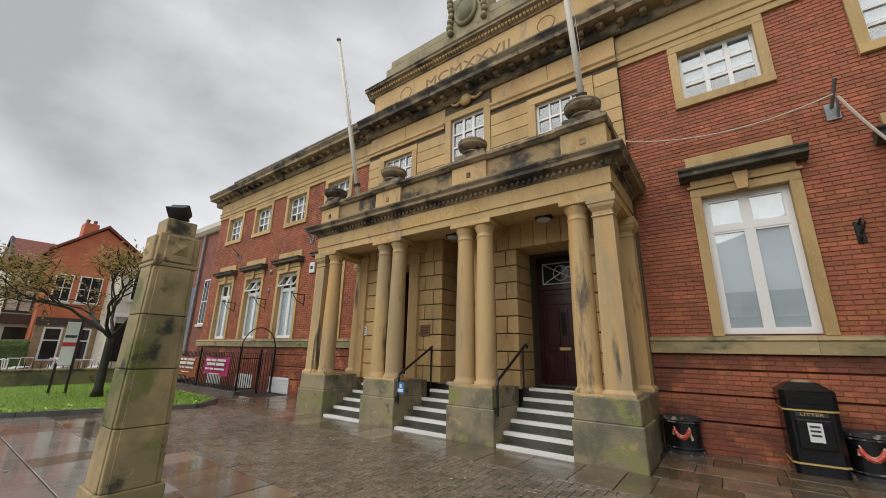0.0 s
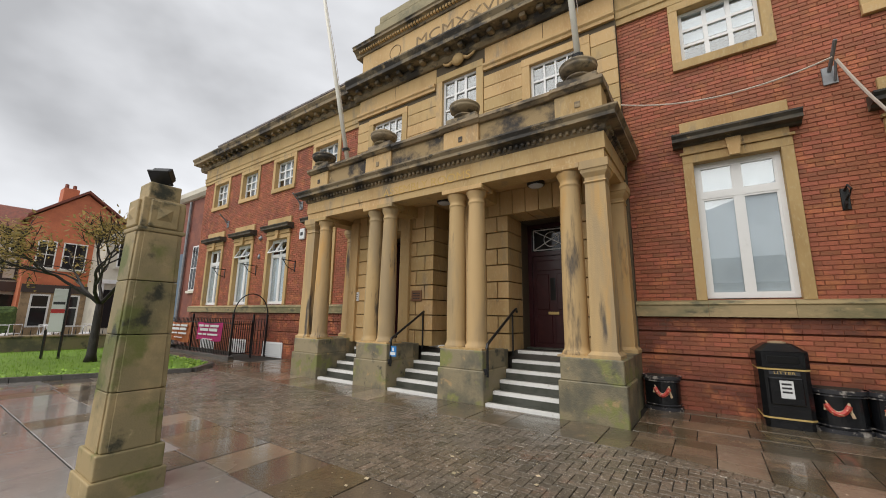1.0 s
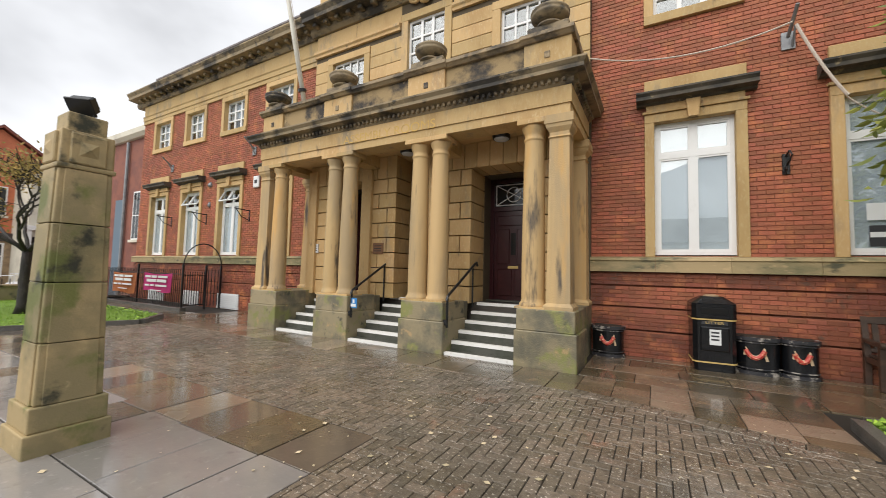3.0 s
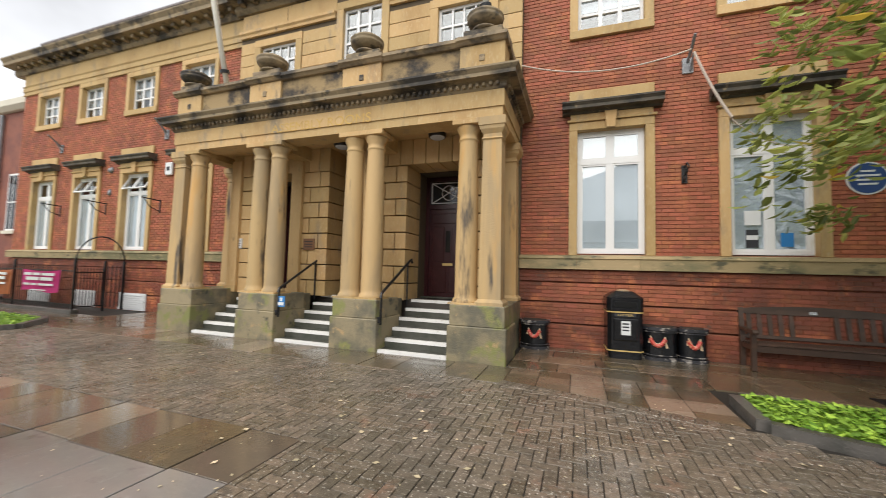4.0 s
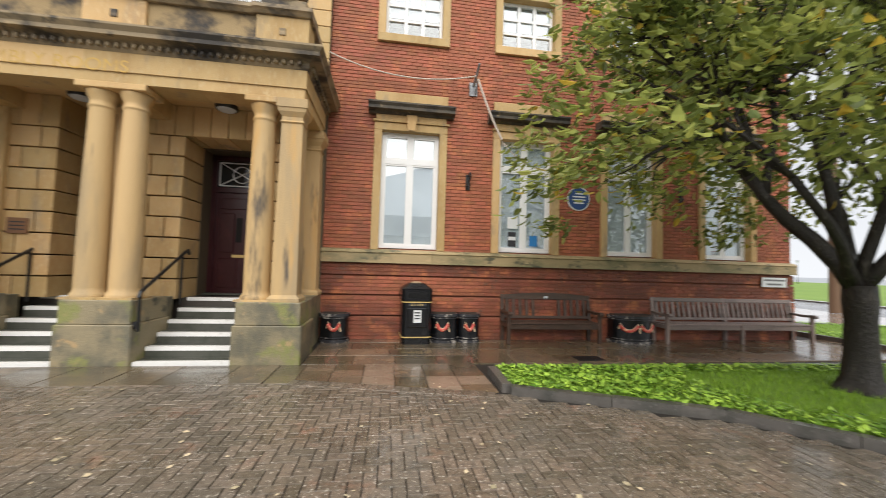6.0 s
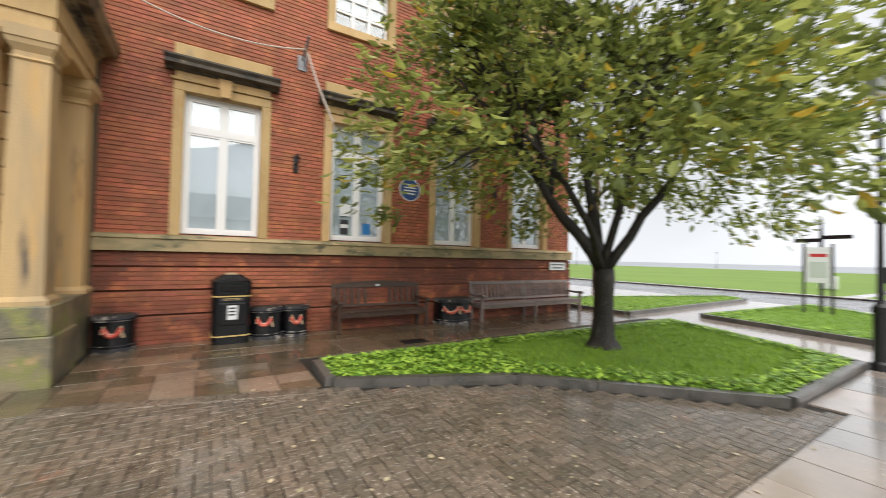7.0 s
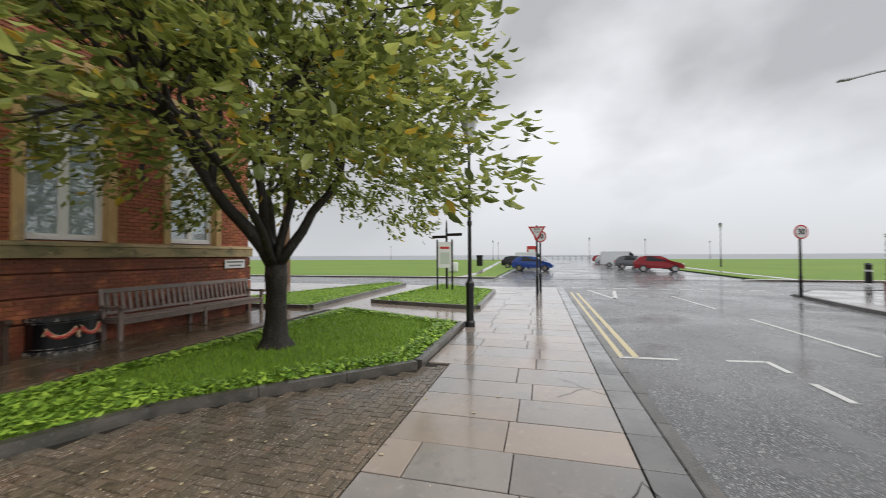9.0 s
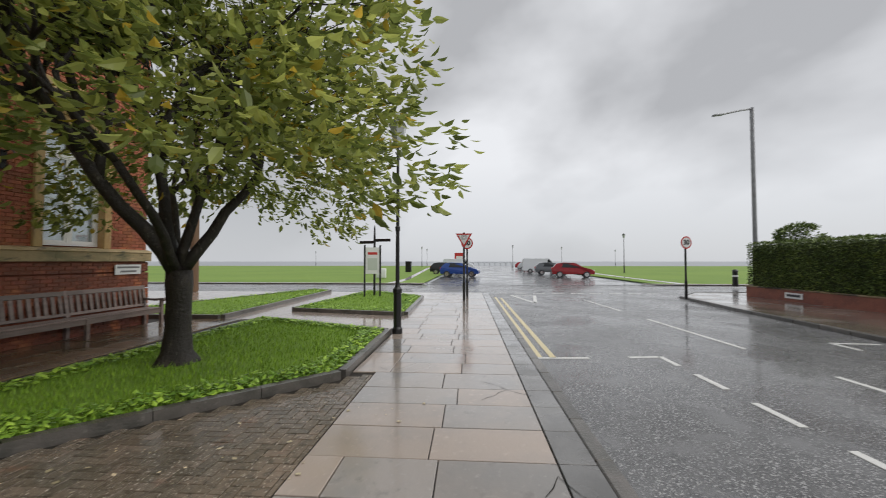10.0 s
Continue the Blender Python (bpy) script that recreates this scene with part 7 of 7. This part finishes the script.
part("post", lathe([(0.16, 0), (0.14, 0.9), (0.17, 0.95), (0.10, 1.05)], 14), BLACK, bo)
part("band", lathe([(0.152, 0.6), (0.15, 0.7)], 14), SIGNWHITE, bo)
tpole = empty("telegraph_pole", 18.3, 16.3, 0, label="tall brown wooden telegraph pole", category="pole")
part("pole", lathe([(0.22, 0), (0.19, 4), (0.15, 9)], 12), mat("creosoted_pole", (0.13, 0.075, 0.04), 0.7, bump=0.4, stretch=(1, 1, 0.2)), tpole)
rs = empty("lifebuoy_board", 118.0, 5.0, 0, label="red and white notice on the far promenade", category="sign")
part("post", cube(-0.06, 0.06, -0.06, 0.06, 0, 2.0), SIGNWHITE, rs)
part("panel", cube(-0.05, 0.05, -1.5, 1.5, 1.7, 4.2), SIGNRED, rs)
part("white_panel", cube(-0.07, -0.055, -1.0, 1.0, 2.3, 3.2), SIGNWHITE, rs)
pr = empty("promenade_railing", 128.0, 0, 0, label="low grey promenade railing at the water's edge", category="railing")
part("top_bar", cube(-0.05, 0.05, -14, 6, 1.0, 1.1), GREYMETAL, pr)
for k in range(12):
    part("post", cube(-0.06, 0.06, -14 + 1.8 * k, -13.85 + 1.8 * k, -0.1, 1.0), GREYMETAL, pr)
sl = empty("street_lamp", 19.6, -12.05, 0, label="tall grey steel street lamp with a bent arm", category="street lamp")
part("column", lathe([(0.13, 0), (0.13, 1.5), (0.10, 1.6), (0.085, 9.3)], 12), GREYMETAL, sl)
part("arm", tube([(0, 0, 9.25), (-0.2, 0.7, 9.10), (-0.5, 1.75, 8.82)], 0.045), GREYMETAL, sl)
hd = bevel(cube(-0.11, 0.11, -0.30, 0.30, -0.045, 0.045), 0.035, 2)
hd.transform(Matrix.Translation((-0.56, 1.98, 8.77)) @ Matrix.Rotation(radians(16), 4, "Z") @ Matrix.Rotation(radians(-10), 4, "X"))
part("lamp_head", hd, GREYMETAL, sl)


# ---- parked cars ----
def car(x, y, rz, paint, label, van=False):
    c = empty("car", x, y, -0.09, rz=rz, label=label, category="van" if van else "car", group="parked cars")
    if van:
        prof = [(-2.5, 0.35), (-2.5, 1.9), (-2.35, 2.05), (0.9, 2.05), (1.75, 1.25), (2.4, 1.05), (2.5, 0.7), (2.45, 0.35)]
        glass = [(0.75, 1.25), (0.85, 1.9), (1.0, 1.9), (1.6, 1.25)]
    else:
        prof = [(-2.0, 0.35), (-2.05, 0.75), (-1.95, 1.0), (-1.55, 1.42), (-0.9, 1.52), (0.2, 1.48), (0.95, 1.02), (1.75, 0.85), (2.02, 0.65), (2.02, 0.35)]
        glass = [(-1.60, 1.02), (-1.35, 1.38), (-0.85, 1.45), (0.12, 1.42), (0.72, 1.02)]

    def side(pr, w, w2, z_mid):
        bm = bmesh.new()
        L_ = [bm.verts.new((px, -(w if pz < z_mid else w2), pz)) for px, pz in pr]
        R_ = [bm.verts.new((px, (w if pz < z_mid else w2), pz)) for px, pz in pr]
        bm.faces.new(L_), bm.faces.new(R_[::-1])
        for i in range(len(pr)):
            bm.faces.new((L_[i], R_[i], R_[(i + 1) % len(pr)], L_[(i + 1) % len(pr)]))
        return bm
    part("body", bevel(side(prof, 0.86, 0.68 if not van else 0.80, 1.1), 0.04, 2), paint, c)
    part("side_glass", side(glass, 0.80 if not van else 0.865, 0.705 if not van else 0.82, 1.2), DARKGLASS, c)
    ws = [(0.28, 1.44), (0.30, 1.46), (0.98, 1.045), (0.94, 1.02)] if not van else [(0.98, 2.0), (1.0, 2.02), (1.74, 1.30), (1.70, 1.28)]
    part("windscreen", side(ws, 0.66, 0.6, 1.2), DARKGLASS, c)
    for u in (-1.28 if not van else -1.5, 1.28 if not van else 1.55):
        for v in (-1, 1):
            bm = lathe([(0.32, -0.11), (0.32, 0.11)], 18)
            bm.transform(Matrix.Translation((u, v * 0.80, 0.32)) @ Matrix.Rotation(radians(90), 4, "X"))
            w = part("wheel", bm, INK, c)
            bm = lathe([(0.21, -0.12), (0.21, 0.12)], 14)
            bm.transform(Matrix.Translation((u, v * 0.80, 0.32)) @ Matrix.Rotation(radians(90), 4, "X"))
            part("rim", bm, CHROME, w)
    for v in (-1, 1):
        e = 2.0 if not van else 2.45
        part("headlight", cube(e - 0.12, e + 0.02, v * 0.62 - 0.16, v * 0.62 + 0.16, 0.66, 0.80, 0.02), SIGNWHITE, c)
        part("tail_light", cube(-e - 0.04, -e + 0.08, v * 0.68 - 0.1, v * 0.68 + 0.1, 0.78, 1.0, 0.02), SIGNRED, c)
    return c


BLUEP = mat("blue_car_paint", (0.02, 0.06, 0.25), 0.2, var=[(3, (0.025, 0.07, 0.28), 0.4, 0.7, 2)])
REDP = mat("red_car_paint", (0.26, 0.012, 0.018), 0.2, var=[(3, (0.3, 0.015, 0.02), 0.4, 0.7, 2)])
SILVERP = mat("silver_car_paint", (0.42, 0.44, 0.45), 0.25, metal=0.3)
WHITEP = mat("white_van_paint", (0.66, 0.68, 0.70), 0.3)
GREYP = mat("grey_car_paint", (0.13, 0.14, 0.15), 0.25, metal=0.3)
BLACKP = mat("black_car_paint", (0.015, 0.016, 0.018), 0.2)
car(39.8, 3.1, -97, BLUEP, "blue hatchback parked side on")
car(39.0, -8.3, -100, REDP, "red hatchback parked side on")
car(47.5, 5.0, -90, BLACKP, "black car parked in the row")
car(54.0, 4.6, -90, SILVERP, "silver car parked in the row")
car(62.0, 3.8, -92, WHITEP, "white van parked in the row", van=True)
car(46.0, -7.8, -95, GREYP, "dark grey car parked in the row")
car(53.0, -7.8, -95, WHITEP, "white van parked in the row", van=True)
car(68.0, -8.6, -95, SILVERP, "silver car parked in the row")
car(80.0, -9.6, -95, REDP, "maroon car parked in the row")

# ---- hedge on a low brick wall across the road ----
hw_ = empty("hedge_wall", 0, 0, 0, label="low red brick garden wall under the hedge", category="garden wall", kind="structure")
part("masonry", cube(2.0, 17.7, -10.55, -10.25, -0.05, 0.42), ANNEX, hw_)
part("masonry", cube(17.4, 17.7, -30.0, -10.55, -0.05, 0.42), ANNEX, hw_)
part("coping", cube(2.0, 17.75, -10.58, -10.22, 0.42, 0.48, 0.015), STONE_SOOT, hw_)
snp = empty("street_name_plate", 15.2, -10.24, 0.22, rz=180, label="small white street name plate on the low wall", category="sign")
part("plate", cube(-0.4, 0.4, -0.02, 0.0, -0.11, 0.11), SIGNWHITE, snp)
part("text_bar", cube(-0.3, 0.3, -0.024, -0.02, -0.04, 0.05), INK, snp)

# ---- plants ----
def leaf_mesh(name, spots, size, material, parent, seed, droop=0.4, label=""):
    """Pointed oval leaves, folded along the midrib, at the spots (place, outward direction)."""
    rnd = random.Random(seed)
    v, f = [], []
    for p, d in spots:
        s = size * rnd.uniform(0.65, 1.25)
        u = (Vector((d.x, d.y, d.z - droop * rnd.uniform(0.3, 1.6))) + Vector((rnd.gauss(0, 0.55), rnd.gauss(0, 0.55), rnd.gauss(0, 0.4)))).normalized()
        w = u.cross(Vector((rnd.gauss(0, 0.5), rnd.gauss(0, 0.5), 1))).normalized()
        nrm = u.cross(w)
        i = len(v)
        for along, wide, lift in ((0.0, 0.0, 0.0), (0.28, 0.21, 0.06), (0.62, 0.19, 0.04), (1.0, 0.0, -0.14), (0.62, -0.19, 0.04), (0.28, -0.21, 0.06), (0.46, 0.0, -0.03)):
            v.append(tuple(p + u * s * along + w * s * wide + nrm * s * lift))
        f += [(i, i + 1, i + 6), (i + 1, i + 2, i + 6), (i + 2, i + 3, i + 6), (i + 3, i + 4, i + 6), (i + 4, i + 5, i + 6), (i + 5, i, i + 6)]
    return tagged(raw(name, v, f, material, parent, label), kind="stuff")


def branching(rnd, start, ways, limit, crown):
    """Limbs as lists of points with radii, split again and again; crown(p) tells how far p is inside the crown (negative: outside)."""
    limbs, tips = [], []
    todo = [(start, w, r, ln, 0) for w, r, ln in ways]
    while todo:
        p, d, r, ln, level = todo.pop()
        pts, q, dd = [p], p.copy(), d.normalized()
        n = 5
        for k in range(n):
            dd = (dd + Vector((rnd.gauss(0, 0.13), rnd.gauss(0, 0.13), rnd.gauss(0.02, 0.11)))).normalized()
            nq = q + dd * ln / n
            if crown(nq) < 0 and level > 0:
                break
            q = nq
            pts.append(q.copy())
        if len(pts) < 2:
            continue
        limbs.append((pts, r, r * (0.62 if level < limit else 0.35)))
        if level >= limit:
            tips += pts[1:]
            continue
        for k in range(rnd.choice((3, 4)) if level < 2 else 4):
            j = len(pts) - 1 if k < 2 else rnd.randrange(max(1, len(pts) // 2), len(pts))
            side = Vector((rnd.gauss(0, 1), rnd.gauss(0, 1), rnd.gauss(0.1, 0.6))).normalized()
            todo.append((pts[j], (dd + side * rnd.uniform(0.45, 0.95)).normalized(), r * 0.6 * rnd.uniform(0.8, 1.05), ln * rnd.uniform(0.6, 0.82), level + 1))
    return limbs, tips


def big_tree(x, y):
    rnd = random.Random(11)
    t = empty("tree", x, y, 0.06, label="broad-leaved street tree with green and yellowing leaves in the lawn", category="tree")
    R, ZC, H = 4.1, 2.3, 5.7
    OX, OY = -0.52, 0.22

    def crown(p):
        rr = math.hypot(p.x - OX, p.y - OY)
        wob = 0.20 * math.sin(3 * math.atan2(p.y, p.x) + 1.0) + 0.18 * math.sin(5 * math.atan2(p.y, p.x) + p.z * 1.3)
        if p.y > 3.6:
            return -1
        top = 1 - (rr / (R + wob)) ** 2
        if top <= 0:
            return -1
        zt = ZC + H * math.sqrt(top)
        zb = ZC + 0.20 + 0.03 * (0.62 * p.x - 0.78 * p.y) - 0.36 * (rr / R) ** 2 + 0.22 * math.sin(4 * math.atan2(p.y, p.x)) + 0.45 * noise.noise(Vector((p.x * 0.8, p.y * 0.8, 4.0)))
        return min(zt - p.z, p.z - zb)
    trunk = [(0.36, -0.05), (0.27, 0.05), (0.20, 0.18), (0.17, 0.5), (0.16, 0.9), (0.175, 1.15), (0.165, 1.36)]
    bm = lathe(trunk, 18)
    for v_ in bm.verts:
        a = math.atan2(v_.co.y, v_.co.x)
        k = 1 + 0.07 * math.sin(3 * a + v_.co.z * 2) + (0.12 * math.sin(5 * a) if v_.co.z < 0.15 else 0)
        v_.co.x = v_.co.x * k + 0.03 * math.sin(v_.co.z * 2)
        v_.co.y *= k
    part("trunk", bm, BARK, t, smooth=True)
    ways = [(Vector((-0.55, 0.35, 1.0)), 0.12, 2.0), (Vector((0.5, -0.62, 1.1)), 0.095, 1.9), (Vector((0.1, 0.2, 1.0)), 0.10, 2.2), (Vector((-0.2, -0.35, 1.1)), 0.08, 1.9), (Vector((0.6, 0.6, 1.1)), 0.07, 1.8), (Vector((-0.8, -0.3, 1.0)), 0.075, 1.9)]
    limbs, tips = branching(rnd, Vector((0, 0, 1.28)), ways, 4, crown)
    bm = bmesh.new()
    for pts, r0, r1 in limbs:
        if r0 > 0.05:
            part("limb", tube([tuple(p) for p in pts], r0, 9, None, taper=r1), BARK, t, smooth=True)
        else:
            tube([tuple(p) for p in pts], max(r0, 0.008), 4, bm, taper=max(r1, 0.005))
    tagged(part("twigwork", bm, BARK, t, smooth=True), kind="stuff")
    # clumps of leaves: round the twigs, and spread through the crown's shell
    spots, yellow = [], []
    centres = [p for p in tips if crown(p) > 0.0]
    rnd.shuffle(centres)
    for p in centres[:2300]:
        out = Vector((p.x, p.y, 0.25 * (p.z - 3.5)))
        out = out.normalized() if out.length > 0.1 else Vector((0, 0, 1))
        for k in range(rnd.randint(4, 6)):
            q = p + Vector((rnd.gauss(0, 0.13), rnd.gauss(0, 0.13), rnd.gauss(-0.03, 0.11)))
            (yellow if rnd.random() < 0.035 else spots).append((q, out))
    tries = 0
    while len(spots) < 24500 and tries < 110000:
        tries += 1
        a, rr, z = rnd.uniform(0, 6.283), (R + 0.2) * math.sqrt(rnd.random()), rnd.uniform(1.7, 8.2)
        p = Vector((OX + rr * math.cos(a), OY + rr * math.sin(a), z))
        d = crown(p)
        if not 0.05 < d < 1.5 or noise.noise(p * 0.9) < (-0.12 if p.y < -1.2 else 0.10 if p.x < -1.0 else 0.03) or noise.noise(p * 2.0) < -0.05 or p.y > 0 and rnd.random() < 0.3:
            continue
        out = Vector((p.x, p.y, 0.4 * (p.z - 3.5))).normalized()
        for k in range(rnd.randint(7, 12)):
            q = p + Vector((rnd.gauss(0, 0.115), rnd.gauss(0, 0.115), rnd.gauss(0, 0.10)))
            (yellow if rnd.random() < 0.04 else spots).append((q, out))
    leaf_mesh("crown", spots, 0.165, LEAF, t, 21)
    leaf_mesh("yellow_leaves", yellow, 0.165, LEAF_YEL, t, 22)
    return t


big_tree(5.04, 6.50)


def thin_tree(x, y):
    rnd = random.Random(31)
    t = empty("small_tree", x, y, 0.05, label="small half-bare tree with sparse yellow leaves in the lawn", category="tree")

    def crown(p):
        return 2.35 - math.hypot(math.hypot(p.x, p.y + 1.2), (p.z - 3.05) * 1.35)
    part("trunk", lathe([(0.17, 0), (0.115, 0.25), (0.10, 1.4), (0.09, 1.72)], 12), BARK, t, smooth=True)
    ways = [(Vector((math.cos(a) * 0.8, math.sin(a) * 0.8, 0.9)), 0.055, 1.3) for a in (0.3, 1.6, 2.9, 3.9, 4.7, 5.5)]
    limbs, tips = branching(rnd, Vector((0, 0, 1.65)), ways, 4, crown)
    bm = bmesh.new()
    for pts, r0, r1 in limbs:
        if r0 > 0.05:
            part("limb", tube([tuple(p) for p in pts], r0, 7, None, taper=r1), BARK, t)
        else:
            tube([tuple(p) for p in pts], max(r0, 0.010), 5, bm, taper=max(r1, 0.006))
    tagged(part("twigwork", bm, BARK, t), kind="stuff")
    spots = []
    for p in tips:
        for k in range(7):
            spots.append((p + Vector((rnd.gauss(0, 0.15), rnd.gauss(0, 0.15), rnd.gauss(0, 0.12))), Vector((p.x, p.y, 0.3)).normalized()))
    rnd.shuffle(spots)
    leaf_mesh("leaves", spots[:3400], 0.13, LEAF_THIN, t, 33)


thin_tree(-15.9, 5.8)

# clipped hedge: core coloured dark for inner shade, under a coat of small leaves
hedge = empty("hedge", 0, 0, 0, label="clipped dense green hedge above a low wall", category="hedge")
HX0, HX1, HY0, HY1, HZ0, HZ1 = 2.2, 17.6, -11.6, -10.30, 0.44, 2.32
part("core", cube(HX0 + 0.06, HX1 - 0.06, HY0, HY1 - 0.07, HZ0, HZ1 - 0.06, 0.12, 2), HEDGE_SHADE, hedge)
part("core", cube(16.2, HX1 - 0.06, -30, HY0, HZ0, HZ1 - 0.06, 0.12, 2), HEDGE_SHADE, hedge)
rnd = random.Random(5)
spots = []
for k in range(15000):
    f = rnd.random()
    x = rnd.uniform(6.0, HX1)
    if f < 0.68:
        p, d = Vector((x, HY1 + 0.06 * noise.noise((x * 1.5, 3, rnd.random())), rnd.uniform(HZ0, HZ1))), Vector((0, 1, 0.1))
    elif f < 0.86:
        p, d = Vector((x, rnd.uniform(HY0, HY1), HZ1 + 0.05 * noise.noise((x * 2, 0, 1)))), Vector((0, 0.3, 1))
    else:
        p, d = Vector((HX1, rnd.uniform(-16, HY1), rnd.uniform(HZ0, HZ1))), Vector((1, 0, 0.1))
    spots.append((p, d))
leaf_mesh("leaves", spots, 0.11, HEDGE, hedge, 6, droop=0.1)
bush = empty("shrub", 17.2, -12.2, 0, label="rounded shrub rising behind the hedge", category="shrub")
part("stem", lathe([(0.09, 0), (0.06, 2.2)], 8), BARK, bush)
spots = []
for k in range(2600):
    a, b, r = rnd.uniform(0, 6.283), math.acos(rnd.uniform(-1, 1)), rnd.uniform(0.5, 1.0) ** 0.5
    p = Vector((0.85 * r * math.sin(b) * math.cos(a), 0.9 * r * math.sin(b) * math.sin(a), 2.65 + 0.55 * r * math.cos(b)))
    if noise.noise(p * 1.6) > -0.25:
        spots.append((p, Vector((p.x, p.y, 0.3)).normalized()))
leaf_mesh("crown", spots, 0.14, HEDGE, bush, 8)

# pale fallen leaves on the wet paving
rnd = random.Random(9)
v, f = [], []
for k in range(480):
    x, y = rnd.uniform(-4.6, 3.9) if k % 6 else rnd.uniform(-9.0, 3.0), rnd.uniform(2.6, 7.4)
    if x > 0.3 and not paved(x, y) and y > 3.5:
        continue
    s, a, z = rnd.choice((0.008, 0.01, 0.012, 0.016, 0.03)), rnd.uniform(0, 6.28), 0.006
    i = len(v)
    u, w = Vector((math.cos(a), math.sin(a), 0)) * s, Vector((-math.sin(a), math.cos(a), 0)) * s * rnd.uniform(0.5, 0.9)
    p = Vector((x, y, z))
    v += [tuple(p - u), tuple(p + w + Vector((0, 0, rnd.uniform(0, 0.2) * s))), tuple(p + u + Vector((0, 0, 0.004))), tuple(p - w + Vector((0, 0, rnd.uniform(0, 0.2) * s)))]
    f += [(i, i + 1, i + 2, i + 3)]
tagged(raw("fallen_leaves", v, f, mat("pale_wet_fallen_leaves", (0.55, 0.46, 0.30), 0.4, per="island", per_amount=0.35)), "scattered pale fallen leaves on wet paving", "leaves", kind="stuff")

# pale houses across the road, seen only as reflections
opp = empty("terrace_house", -6, -16, 0, rz=180, label="pale rendered house across the road", category="house")
part("wall", cube(-14, 14, 0, 8, 0, 4.2), CREAM, opp)
part("roof", moulding([(-0.3, 4.2), (4, 6.6), (8.3, 4.2)], -14.3, 14.3), DARKSLATE, opp)
for x in (-11, -7, -3, 1, 5, 9):
    sash(opp, x, x + 1.4, 1.0, 2.8)

# ---- single bricks and paving blocks, last ----
bm = bmesh.new()
for z0, e in ((0, 0),):
    vs = [bm.verts.new(p) for p in ((0, 0.012, 0), (0.215, 0.012, 0), (0.215, 0.012, 0.065), (0, 0.012, 0.065), (0.004, 0, 0.004), (0.211, 0, 0.004), (0.211, 0, 0.061), (0.004, 0, 0.061))]
    for q in ((4, 5, 6, 7), (0, 1, 5, 4), (1, 2, 6, 5), (2, 3, 7, 6), (3, 0, 4, 7)):
        bm.faces.new([vs[i] for i in q])
brick_me = bpy.data.meshes.new("brick")
bm.to_mesh(brick_me)
bm.free()
brick_me.materials.append(BRICK_PART)
for wall, a, z, y in SINGLES:
    shared("brick", brick_me, Matrix.Translation((a, y + random.uniform(-0.002, 0.002), z)), wall)
block_me = {}
for cx, cy, along in single:
    if along not in block_me:
        hx, hy = (0.097, 0.047) if along else (0.047, 0.097)
        bm = bmesh.new()
        lo = [bm.verts.new((u * hx, v * hy, -0.008)) for u, v in ((-1, -1), (1, -1), (1, 1), (-1, 1))]
        hi = [bm.verts.new((u * (hx - 0.003), v * (hy - 0.003), 0)) for u, v in ((-1, -1), (1, -1), (1, 1), (-1, 1))]
        bm.faces.new(hi)
        for i in range(4):
            bm.faces.new((lo[i], lo[(i + 1) % 4], hi[(i + 1) % 4], hi[i]))
        m2 = bpy.data.meshes.new("paving_block")
        bm.to_mesh(m2)
        bm.free()
        m2.materials.append(PAVER_PART)
        block_me[along] = m2
    shared("paving_block", block_me[along], Matrix.Translation((cx, cy, random.uniform(-0.002, 0.002))), blocks)
